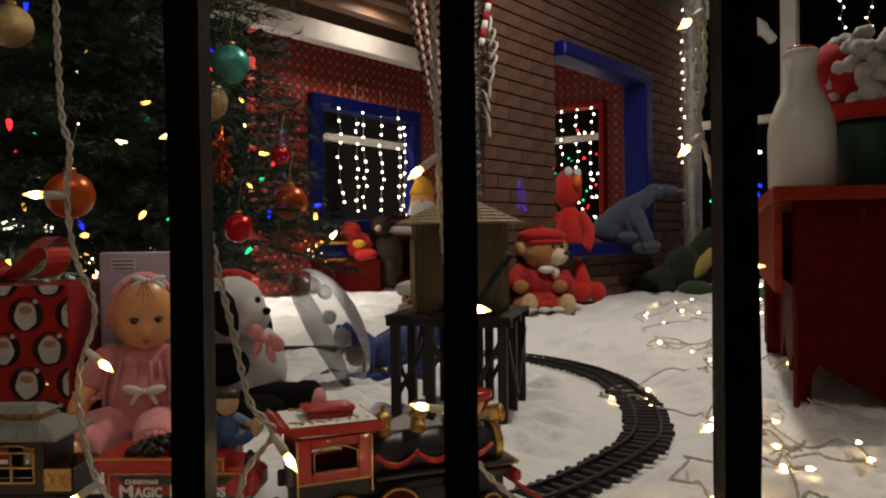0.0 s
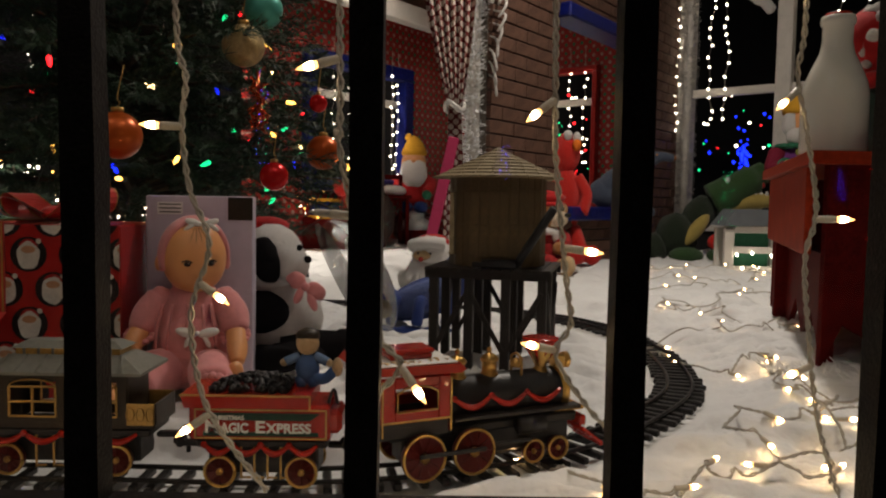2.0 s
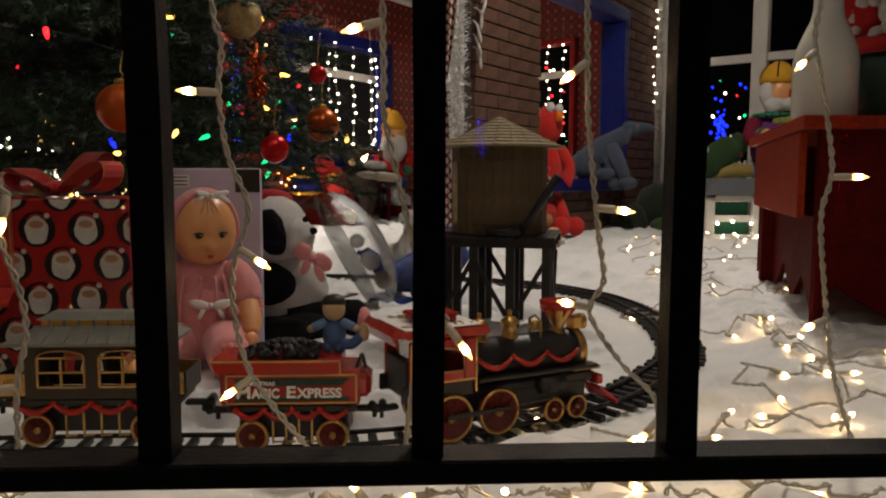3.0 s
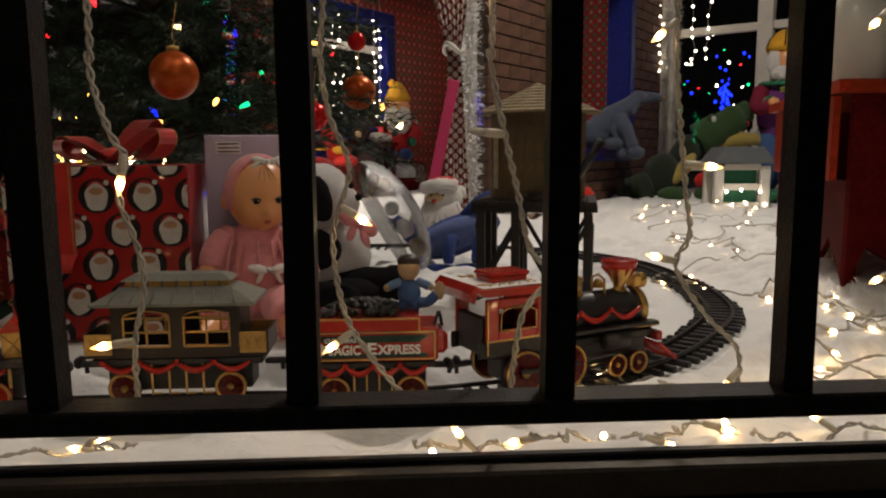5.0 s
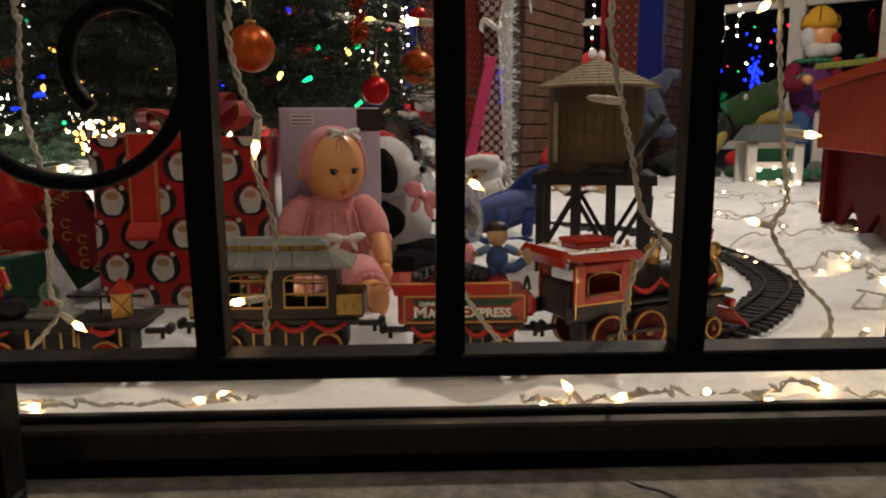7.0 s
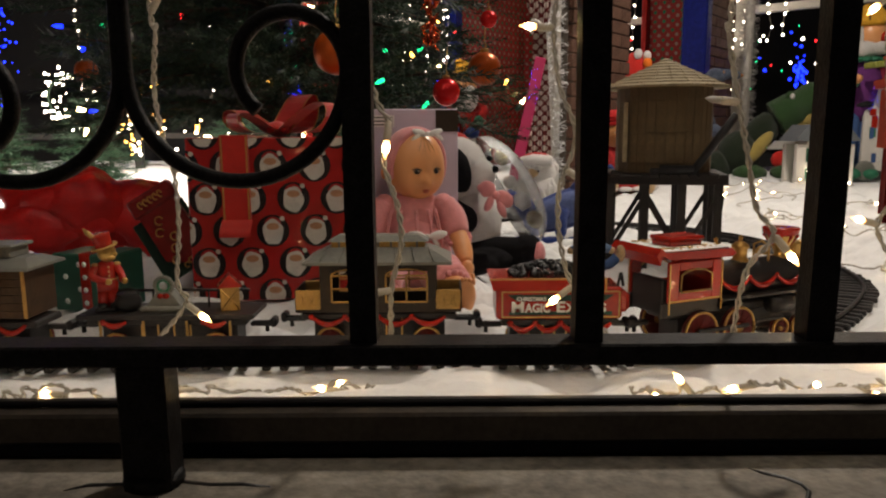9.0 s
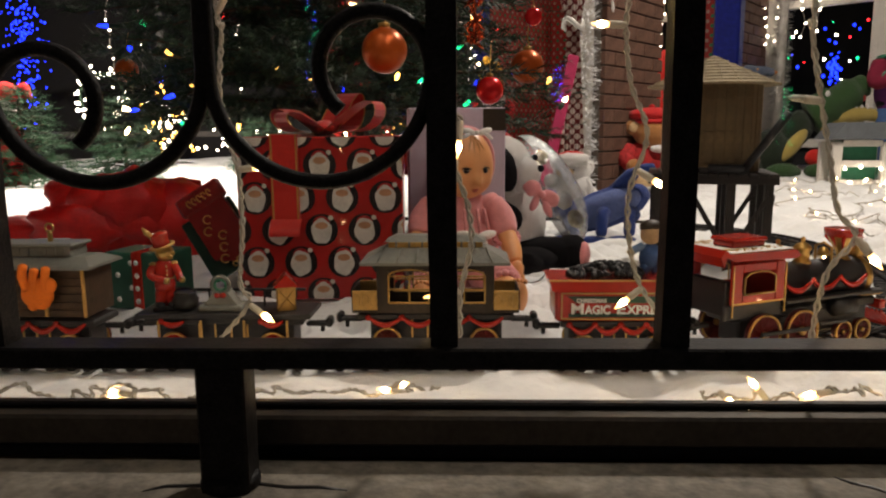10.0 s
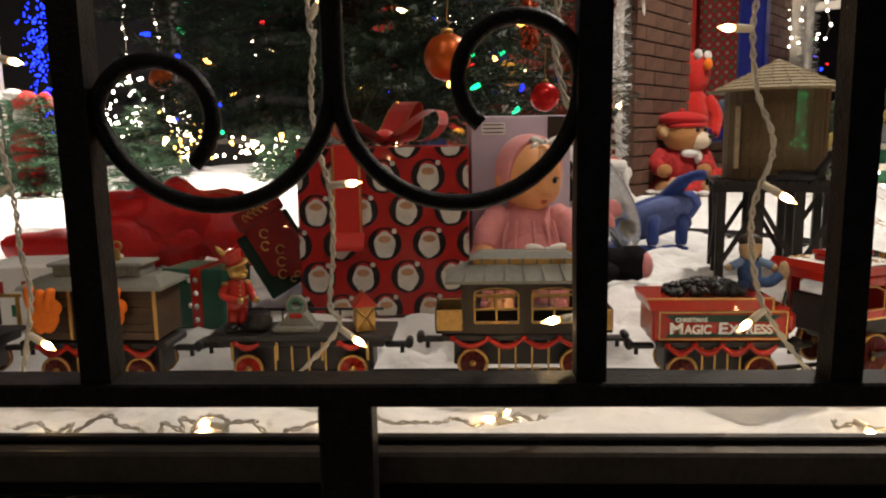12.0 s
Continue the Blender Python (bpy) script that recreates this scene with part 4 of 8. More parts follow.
def build_passenger_car():
    t = thing("toy_passenger_car", pose(-0.602, 0.908, 0.006), "dark olive toy passenger car with a grey roof", "toy train", CARS)
    skirt(t, 0.108)
    H0, H1 = 0.050, 0.120
    b = []
    xs = [-0.080, -0.064, -0.007, 0.011, 0.068, 0.080]
    for y in (-0.033, 0.033):
        for a, c in ((xs[0], xs[1]), (xs[2], xs[3]), (xs[4], xs[5])):
            b.append(Shape().box(((a + c) / 2, y, (H0 + H1) / 2), (c - a, 0.004, H1 - H0)))
        for a, c in ((xs[1], xs[2]), (xs[3], xs[4])):
            b += [Shape().box(((a + c) / 2, y, H0 + 0.0075), (c - a, 0.004, 0.015)), Shape().box(((a + c) / 2, y, H1 - 0.006), (c - a, 0.004, 0.012))]
    for x in (-0.079, 0.079):
        b.append(Shape().box((x, 0, (H0 + H1) / 2), (0.004, 0.062, H1 - H0)))
    for q in b:
        part("wall_panel", q, OLIVE, t)
    for y in (-0.0355, 0.0355):
        for a, c in ((xs[1], xs[2]), (xs[3], xs[4])):
            w = Shape()
            m_, lo, hi = (a + c) / 2, H0 + 0.015, H1 - 0.018
            for x in (a, m_, c):
                w.box((x, y, (lo + hi) / 2), (0.0022, 0.003, hi - lo))
            for z in (lo, (lo + hi) / 2, hi):
                w.box((m_, y, z), (c - a, 0.003, 0.0022))
            w.tube([(m_ + (c - a) / 2 * math.cos(math.pi * k / 10), y, hi + 0.009 * math.sin(math.pi * k / 10)) for k in range(11)], 0.0012, 5)
            part("window_frame", w, GOLDP, t, "gold arched window frame")
    roof = Shape()
    roof.prism([(-0.102, 0.118), (0.102, 0.118), (0.102, 0.122), (-0.102, 0.122)], -0.045, 0.045)
    roof.add([(-0.102, -0.045, 0.122), (0.102, -0.045, 0.122), (0.102, 0.045, 0.122), (-0.102, 0.045, 0.122), (-0.07, -0.022, 0.139), (0.07, -0.022, 0.139), (0.07, 0.022, 0.139), (-0.07, 0.022, 0.139)],
             [[0, 1, 5, 4], [1, 2, 6, 5], [2, 3, 7, 6], [3, 0, 4, 7], [4, 5, 6, 7], [0, 3, 2, 1]])
    for k in range(7):
        x = -0.078 + 0.026 * k
        roof.tube([(x, -0.0455, 0.1225), (max(-0.07, min(0.07, x * 0.9)), -0.0225, 0.140)], 0.0012, 5)
    part("roof", roof, GREYROOF, t)
    cl = Shape().box((0, 0, 0.143), (0.13, 0.036, 0.010), 1)
    cl.add([(-0.070, -0.022, 0.147), (0.070, -0.022, 0.147), (0.070, 0.022, 0.147), (-0.070, 0.022, 0.147), (-0.056, -0.011, 0.155), (0.056, -0.011, 0.155), (0.056, 0.011, 0.155), (-0.056, 0.011, 0.155)],
           [[0, 1, 5, 4], [1, 2, 6, 5], [2, 3, 7, 6], [3, 0, 4, 7], [4, 5, 6, 7], [0, 3, 2, 1]])
    for k in range(7):
        cl.box((-0.054 + 0.018 * k, -0.0185, 0.143), (0.003, 0.002, 0.010), 0)
    part("clerestory", cl, [GREYROOF, GOLDP], t, "raised roof light with gold panes")
    for s in (-1, 1):
        p = Shape()
        x0 = s * 0.097
        p.box((x0, 0, 0.053), (0.036, 0.072, 0.005), 0, 0.001)
        p.box((x0, -0.0345, 0.068), (0.034, 0.003, 0.028), 1, 0.001).box((x0, 0.0345, 0.068), (0.034, 0.003, 0.028), 1, 0.001).box((s * 0.1145, 0, 0.068), (0.003, 0.066, 0.028), 0, 0.001)
        for j in range(3):
            p.tube([(x0 - 0.012 + 0.012 * j + 0.005 * math.cos(a * 0.8), -0.0366, 0.068 + 0.009 * math.sin(a * 0.8)) for a in range(9)], 0.0009, 4, i=1)
        part("platform", p, [OLIVE, GOLDP], t, "end platform with an embossed gold railing")


def build_flat_car():
    t = thing("toy_flat_car", pose(-0.897, 0.904, 0), "dark grey toy flat car carrying small cast decorations", "toy train", CARS)
    skirt(t, 0.112, False)
    part("deck", Shape().box((0, 0, 0.0525), (0.246, 0.078, 0.007), 0, 0.001), DKGREY, t)
    for k in range(4):
        part("gold_bow", Shape().box((-0.09 + 0.06 * k, -0.037, 0.035), (0.003, 0.003, 0.024)), GOLDP, t)
    # what stands on the deck
    d = Shape()
    d.box((0, 0, 0.004), (0.062, 0.04, 0.008), 0, 0.002).prism([(-0.024, 0.008), (0.024, 0.008), (0.009, 0.028), (-0.009, 0.028)], -0.012, 0.012)
    bell = whole("bell_stand", d, GREYROOF, pose(-0.905, 0.899, 0.056), "grey cast stand with a wreathed ring and red bow", "ornament")
    part("ring", Shape().tube([(0.012 * math.cos(2 * math.pi * k / 20), -0.008, 0.036 + 0.012 * math.sin(2 * math.pi * k / 20)) for k in range(21)], 0.0032, 7), GREYROOF, bell)
    part("wreath", Shape().tube([(0.008 * math.cos(2 * math.pi * k / 16), -0.009, 0.036 + 0.008 * math.sin(2 * math.pi * k / 16)) for k in range(17)], 0.002, 6), GREENG, bell)
    part("bow", Shape().ball((-0.004, -0.012, 0.022), (0.005, 0.003, 0.004), n=8).ball((0.004, -0.012, 0.022), (0.005, 0.003, 0.004), n=8), RED, bell)
    lan = thing("toy_lantern", pose(-0.815, 0.899, 0.056, 0, 0, 18), "gold framed lantern with a red gabled roof", "ornament")
    part("case", Shape().box((0, 0, 0.017), (0.026, 0.026, 0.034), 0, 0.001), GOLDP, lan)
    br = Shape()
    for y in (-0.014, 0.014):
        br.tube([(-0.012, y, 0.003), (0.012, y, 0.031)], 0.0012, 4).tube([(0.012, y, 0.003), (-0.012, y, 0.031)], 0.0012, 4)
    part("cross_brace", br, BRASS, lan)
    part("roof", Shape().prism([(-0.017, 0.034), (0.017, 0.034), (0, 0.052)], -0.016, 0.016), RED, lan)
    pot = Shape().lathe([(0.010, 0), (0.017, 0.006), (0.018, 0.016), (0.014, 0.022), (0.016, 0.025), (0.013, 0.026), (0.0, 0.024)], n=16)
    pot.tube([(0.015 * math.cos(math.pi * k / 8), 0, 0.024 + 0.008 * math.sin(math.pi * k / 8)) for k in range(9)], 0.0012, 5)
    whole("toy_kettle", pot, BLACK, pose(-0.957, 0.894, 0.056), "small black cast kettle with a handle", "ornament")
    sol = Shape()
    # 0 red coat, 1 gold face, 2 black, 3 gold trim
    sol.box((0, 0, 0.003), (0.036, 0.024, 0.006), 2, 0.002)
    for sg in (-1, 1):
        sol.cyl((sg * 0.007, 0, 0.005), (sg * 0.006, 0, 0.034), 0.0078, 0.0070, 12, 0).ball((sg * 0.008, -0.004, 0.008), (0.007, 0.011, 0.005), 2, 10)
    sol.lathe([(0.0135, 0.028), (0.0140, 0.036), (0.0125, 0.048), (0.0135, 0.058), (0.0110, 0.066), (0.0060, 0.070)], n=18, i=0, squash=0.85)
    sol.tube([(0.0138 * math.cos(2 * math.pi * k / 16), 0.0118 * math.sin(2 * math.pi * k / 16), 0.045) for k in range(17)], 0.0012, 5, 3)
    for sg in (-1, 1):
        sol.tube(smooth_path([(sg * 0.0125, -0.001, 0.062), (sg * 0.018, -0.007, 0.050), (sg * 0.010 + 0.010, -0.016, 0.043)], 5), [0.0056] * 5 + [0.0050] * 5 + [0.0044], 9, 0).ball((sg * 0.010 + 0.012, -0.018, 0.043), 0.0045, 1, 8)
        sol.ball((sg * 0.0135, 0, 0.0645), (0.0055, 0.0065, 0.0030), 3, 10)
    for k in range(3):
        sol.ball((0.003, -0.0120, 0.050 + 0.006 * k), 0.0015, 3, 7)
    sol.ball((0.002, -0.001, 0.080), (0.0120, 0.0120, 0.0125), 1, 18).ball((0.012, -0.007, 0.079), (0.0036, 0.0034, 0.0032), 1, 9).ball((0.007, -0.009, 0.074), (0.0060, 0.0050, 0.0040), 1, 10)
    hat = pose(0.000, 0.001, 0.088, 6, -16, 0)
    sol.lathe([(0.0175, 0.0), (0.0170, 0.0022), (0.0120, 0.0026)], n=18, i=3, at=hat).lathe([(0.0122, 0.0024), (0.0112, 0.008), (0.0128, 0.018), (0.0122, 0.0195), (0.0, 0.0205)], n=18, i=0, at=hat)
    sol.tube([hat @ Vector((-0.008, -0.004, 0.016)), hat @ Vector((-0.013, -0.005, 0.026)), hat @ Vector((-0.016, -0.004, 0.034))], [0.0034, 0.0040, 0.0008], 7, 3)
    whole("toy_soldier", sol, [RED, BRASS, BLACK, GOLDP], pose(-0.986, 0.896, 0.056, 0, 0, 24) @ Matrix.Scale(1.03, 4), "glossy red toy soldier with a gold face and red hat", "figurine")
    rod = Shape().cyl((-0.985, 0.914, 0.081), (-0.790, 0.914, 0.081), 0.0022, n=6).cyl((-0.93, 0.914, 0.056), (-0.93, 0.914, 0.081), 0.0015, n=6).cyl((-0.85, 0.914, 0.056), (-0.85, 0.914, 0.081), 0.0015, n=6)
    whole("load_rail", rod, BLACK, Matrix(), "thin black rail along the flat car's load", "rail")


def build_box_car():
    t = thing("toy_box_car", pose(-1.165, 0.896, 0, 0, 0, -2), "dark olive toy box car with a ribbed grey roof", "toy train", CARS)
    skirt(t, 0.094)
    b = Shape().box((0, 0, 0.088), (0.172, 0.072, 0.068), 0, 0.001)
    boards = mat("brown_boards", (0.060, 0.034, 0.017), 0.5, var=0.3, scale=30)
    part("body", b, boards, t)
    for k in range(6):
        for y in (-0.0366, 0.0366):
            part("board", Shape().box((0, y, 0.0595 + 0.0112 * k), (0.170, 0.0022, 0.0102), 0, 0.0006), boards, t)
    ribs = Shape()
    for x in (-0.085, -0.03, 0.03, 0.085):
        ribs.box((x, -0.0385, 0.088), (0.004, 0.003, 0.066))
    part("gold_strip", ribs, GOLDP, t)
    r = Shape()
    r.add([(-0.098, -0.048, 0.122), (0.098, -0.048, 0.122), (0.098, 0.048, 0.122), (-0.098, 0.048, 0.122), (-0.098, -0.044, 0.126), (0.098, -0.044, 0.126), (0.098, 0.044, 0.126), (-0.098, 0.044, 0.126),
           (-0.080, -0.020, 0.136), (0.080, -0.020, 0.136), (0.080, 0.020, 0.136), (-0.080, 0.020, 0.136)],
          [[0, 3, 2, 1], [0, 1, 5, 4], [1, 2, 6, 5], [2, 3, 7, 6], [3, 0, 4, 7], [4, 5, 9, 8], [5, 6, 10, 9], [6, 7, 11, 10], [7, 4, 8, 11], [8, 9, 10, 11]])
    part("roof", r, GREYROOF, t)
    cu = Shape().box((0.0, 0, 0.143), (0.12, 0.044, 0.014), 0, 0.001).box((0.0, 0, 0.152), (0.132, 0.054, 0.005), 0, 0.002)
    for k in range(9):
        cu.box((-0.052 + 0.013 * k, -0.0225, 0.143), (0.003, 0.002, 0.012), 0)
    part("roof_light", cu, GREYROOF, t)
    br = Shape().cyl((0.02, 0, 0.154), (0.02, 0, 0.170), 0.0035, n=10).tube([(0.02 + 0.006 * math.cos(2 * math.pi * k / 12), 0, 0.174 + 0.006 * math.sin(2 * math.pi * k / 12)) for k in range(13)], 0.0016, 5)
    part("whistle", br, BRASS, t, "little brass whistle")
    fel = Shape().ball((0, 0, 0.018), (0.022, 0.005, 0.022), n=16, rough=0.10, freq=70)
    for k, (x, h) in enumerate(((-0.017, 0.060), (-0.003, 0.054), (0.012, 0.056))):
        fel.tube(smooth_path([(x * 0.8, 0, 0.024), (x, -0.001, h * 0.75), (x + 0.003, 0, h)], 4), [0.006] * 8 + [0.003], 8)
    fel.ball((0.014, 0, 0.030), (0.012, 0.005, 0.012), n=12, rough=0.1, freq=80).ball((-0.008, 0, 0.004), (0.008, 0.004, 0.010), n=10)
    fm = fel.mesh("felt_cutout", ORANGE)
    for x in (-0.058, 0.026):
        ob = new("felt_cutout", fm)
        ob.matrix_world = pose(-1.165 + x, 0.8445, 0.072, 3, 0, 6 if x > 0 else -4)
        tagged(ob, "orange felt reindeer-shaped cutout hung on the box car", "decoration", "orange felt cutouts")


def build_log_car():
    t = thing("toy_log_car", pose(-1.41, 0.896, 0), "dark toy open car with wooden side stakes", "toy train", CARS)
    skirt(t, 0.1)
    part("deck", Shape().box((0, 0, 0.0525), (0.21, 0.076, 0.007), 0, 0.001), DKGREY, t)
    for k in range(7):
        for y in (-0.036, 0.036):
            part("stake", Shape().box((-0.096 + 0.032 * k, y, 0.077), (0.006, 0.004, 0.042), 0, 0.001), GOLDP, t)
    for y in (-0.036, 0.036):
        part("side_rail", Shape().box((0, y, 0.099), (0.205, 0.005, 0.005), 0, 0.001), GOLDP, t)
    part("load", Shape().box((0, 0, 0.085), (0.16, 0.055, 0.058), 0, 0.006), OLIVE, t)


build_tender()
build_locomotive()
build_passenger_car()
build_flat_car()
build_box_car()
build_log_car()


# ---- gifts and toys beside the railway ----
def build_gift():
    m = pose(-0.828, 1.300, 0, 0, 0, 4)
    t = thing("gift_box", m, "large gift box in red paper printed with white-bearded faces", "gift")
    part("box", Shape().box((0, 0, 0.148), (0.296, 0.21, 0.296), 0, 0.003), GIFTRED, t)
    pr = Shape()
    for row in range(6):
        for col in range(-3, 4):
            x, z = col * 0.0775 + (0.0387 if row % 2 else 0.0), 0.012 + row * 0.0585

            def blob(cx, cz, rx, rz, y, i, n=18, wob=0.0):
                pts = []
                for k in range(n):
                    a = 2 * math.pi * k / n
                    w = 1 + wob * math.sin(5 * a + cx * 50)
                    px = max(-0.147, min(0.147, cx + rx * w * math.cos(a)))
                    pz = max(0.002, min(0.295, cz + rz * w * math.sin(a)))
                    pts.append((px, y, pz))
                if max(p[0] for p in pts) - min(p[0] for p in pts) > 0.003 and max(p[2] for p in pts) - min(p[2] for p in pts) > 0.003:
                    pr.add(pts, [list(range(n))], i)

            blob(x, z, 0.0295, 0.0295, -0.1056, 0)
            blob(x, z + 0.012, 0.015, 0.014, -0.1060, 3)
            blob(x, z - 0.002, 0.0185, 0.0235, -0.1064, 1, wob=0.05)
            blob(x, z + 0.008, 0.0115, 0.0065, -0.1068, 2)
            blob(x + 0.017, z + 0.022, 0.0045, 0.0045, -0.1070, 1, 8)
    part("printed_pattern", pr, [mat("black_print", (0.012, 0.009, 0.009), 0.35, var=0.2, bump=0.03), mat("grey_white_print", (0.52, 0.49, 0.44), 0.4, var=0.15, scale=60, bump=0.03), mat("tan_print", (0.42, 0.22, 0.12), 0.4, bump=0.03), GIFTRED], t, "white beards on dark round patches", fix=False)["kind"] = "stuff"
    rb = Shape().box((-0.062, 0, 0.2985), (0.050, 0.216, 0.003)).box((-0.062, -0.1085, 0.223), (0.050, 0.003, 0.15))
    for x in (-0.084, -0.040):
        rb.box((x, -0.1098, 0.223), (0.003, 0.002, 0.15), 1).box((x, 0, 0.3002), (0.003, 0.216, 0.002), 1)
    vs = []
    for k in range(12):
        a = k / 11
        vs += [(-0.088, -0.110 - 0.03 * math.sin(a * 1.9), 0.150 - 0.028 * a), (-0.034, -0.110 - 0.03 * math.sin(a * 1.9), 0.150 - 0.028 * a)]
    fs = [[2 * k, 2 * k + 1, 2 * k + 3, 2 * k + 2] for k in range(11)]
    rb.add(vs, fs, 0, True)
    part("ribbon", rb, [RIBBON, GOLDP], t, "red satin ribbon with gold edges")

    def loop(dx, dz, turn, name):
        s = Shape()
        n = 22
        vs = []
        for k in range(n + 1):
            a = 2 * math.pi * k / n
            r = 0.5 * (1 - math.cos(a))
            px, pz = dx * r, dz * r * 0.55 + 0.5 * dz * math.sin(a) * r
            for w in (-0.027, -0.024, 0.024, 0.027):
                vs.append((px, w, pz))
        for k in range(n):
            for j in range(3):
                s.add([vs[4 * k + j], vs[4 * k + j + 1], vs[4 * k + 4 + j + 1], vs[4 * k + 4 + j]], [[0, 1, 2, 3]], 1 if j != 1 else 0, True)
        part(name, s, [RIBBON, GOLDP], t, m=pose(0.0, -0.01, 0.302, 0, 0, turn), fix=False)

    loop(0.115, 0.075, -20, "bow_loop")
    loop(0.11, 0.06, 150, "bow_loop")
    loop(0.10, 0.10, 60, "bow_loop")
    loop(0.09, 0.05, 215, "bow_loop")
    part("bow_knot", Shape().ball((0, -0.01, 0.312), (0.022, 0.026, 0.014), n=12, rough=0.15, freq=60), RIBBON, t)


def build_card_box():
    t = thing("card_box", pose(-0.580, 1.345, 0, 0, 0, 8), "pale mauve cardboard toy box with small print", "box")
    part("body", Shape().box((0, 0, 0.174), (0.188, 0.055, 0.348), 0, 0.002), MAUVE, t)
    pr = Shape().box((-0.052, -0.0282, 0.325), (0.044, 0.001, 0.022))
    for k in range(3):
        pr.box((-0.052, -0.029, 0.318 + 0.007 * k), (0.038, 0.0008, 0.0022), 1)
    part("label", pr, [WHITE, DKGREY], t, "white label with rows of print")
    part("tape", Shape().box((0.072, -0.0284, 0.325), (0.044, 0.0012, 0.042)), OLIVE, t, "torn brown corner patch")


def build_doll():
    s = Shape()
    # 0 skin, 1 pink cloth, 2 band, 3 dark eye, 4 white, 5 lips, 6 hair
    head = pose(0.002, -0.004, 0.238, 9, 0, 24)

    def bump(d, at, width):
        return math.exp(-((d - Vector(at).normalized()).length / width) ** 2)

    def skull(d):
        """Surface of the head in direction d; the face looks along -y."""
        p = Vector((d.x * 0.0530, d.y * 0.0575, d.z * 0.0635))
        k = 1.0
        k += 0.10 * (bump(d, (-0.55, -0.72, -0.42), 0.40) + bump(d, (0.55, -0.72, -0.42), 0.40))
        k += 0.07 * bump(d, (0, -0.75, -0.85), 0.30) + 0.05 * bump(d, (0, -0.7, 0.7), 0.6)
        k += 0.34 * bump(d, (0, -1, -0.27), 0.115) + 0.045 * bump(d, (0, -1, -0.52), 0.20)
        k -= 0.085 * (bump(d, (-0.36, -0.93, -0.02), 0.19) + bump(d, (0.36, -0.93, -0.02), 0.19))
        return p * k

    n, rings = 44, 32
    vs, fs = [], []
    for j in range(rings + 1):
        t = math.pi * j / rings
        for k in range(n):
            a = 2 * math.pi * k / n
            vs.append(skull(Vector((math.sin(t) * math.cos(a), math.sin(t) * math.sin(a), -math.cos(t)))))
    for j in range(rings):
        for k in range(n):
            fs.append([j * n + k, j * n + (k + 1) % n, (j + 1) * n + (k + 1) % n, (j + 1) * n + k])
    s.add(vs, fs, 0, True, head)

    def on_face(x, z, lift=0.0):
        d = Vector((x, -math.sqrt(max(0.01, 1 - x * x - z * z)), z))
        return head @ (skull(d) * (1 + lift))

    turn = head.to_3x3().to_4x4()
    for sg in (-1, 1):
        c = on_face(sg * 0.37, -0.03, -0.045)
        s.ball(c, (0.0074, 0.0052, 0.0046), 4, 14, at=turn).ball(on_face(sg * 0.365, -0.03, -0.016), (0.0066, 0.0048, 0.0048), 3, 12, at=turn)
        # tiny white ball as a modelled glint on the iris
        s.ball(on_face(sg * 0.36 + 0.03, 0.0, 0.055), (0.0010, 0.0008, 0.0010), 4, 6)
        s.tube([on_face(sg * (0.22 + 0.30 * k / 8), 0.015 + 0.055 * math.sin(math.pi * k / 8), 0.004) for k in range(9)], 0.0013, 5, 3)
        e = head @ Vector((sg * 0.0555, 0.006, -0.012))
        s.ball(e, (0.007, 0.011, 0.014), 0, 12, at=turn)
    s.ball(on_face(0, -0.51, -0.022), (0.0075, 0.0042, 0.0020), 5, 12, at=turn).ball(on_face(0, -0.565, -0.020), (0.0058, 0.0042, 0.0022), 5, 12, at=turn)
    # knitted cap band over the crown, its ribbon and a wisp of hair
    for r_ in range(9):
        back = 0.38 + 0.115 * r_
        line = []
        for k in range(29):
            a = math.pi * (-0.10 + 1.2 * k / 28)
            d = Vector((math.cos(a), 0.0, math.sin(a)))
            d = Vector((d.x, -0.62 + back * 0.9, d.z)).normalized()
            line.append(head @ (skull(d) * 1.025))
        s.tube(line, 0.0052, 7, 2)
    s.ball(head @ Vector((0, 0.014, 0.005)), (0.0548, 0.0505, 0.0630), 2, 26, at=turn)
    knot = head @ (skull(Vector((0.10, -0.50, 0.86)).normalized()) * 1.10)
    for sg in (-1, 1):
        s.ball(knot + Vector((sg * 0.014, 0, 0.002)), (0.014, 0.005, 0.006), 4, 12, at=pose(0, 0, 0, 0, sg * -18, 10))
        s.ball(knot + Vector((sg * 0.020, -0.004, -0.006)), (0.010, 0.003, 0.004), 4, 10, at=pose(0, 0, 0, 0, sg * 35, 10))
    s.ball(knot + Vector((0, -0.003, 0)), 0.0045, 4, 8)
    for k in range(4):
        s.tube([on_face(-0.10 + 0.05 * k - 0.20 * j / 6 * (1 - k * 0.7), 0.84 - 0.34 * j / 6, 0.006) for j in range(7)], [0.0008] * 5 + [0.0005, 0.0003], 5, 6)
    # body, puffed sleeves, bare arms, trousers and feet
    s.lathe([(0.056, 0.0), (0.070, 0.025), (0.070, 0.06), (0.060, 0.11), (0.052, 0.14), (0.038, 0.163), (0.026, 0.176)], (0, 0.0, 0.018), 30, 1, squash=0.80)
    s.ball((0.004, -0.024, 0.095), (0.054, 0.036, 0.055), 1, 22, rough=0.10, freq=38)
    for k in range(5):
        a = math.pi * (0.2 + 0.6 * k / 4) + 0.1 * math.sin(5 * k)
        s.tube(smooth_path([(0.046 * math.cos(a), -0.030 - 0.014 * math.sin(a), 0.160), (0.056 * math.cos(a), -0.034 - 0.022 * math.sin(a), 0.125), (0.060 * math.cos(a), -0.032 - 0.026 * math.sin(a), 0.085)], 4), 0.0030, 5, 1)
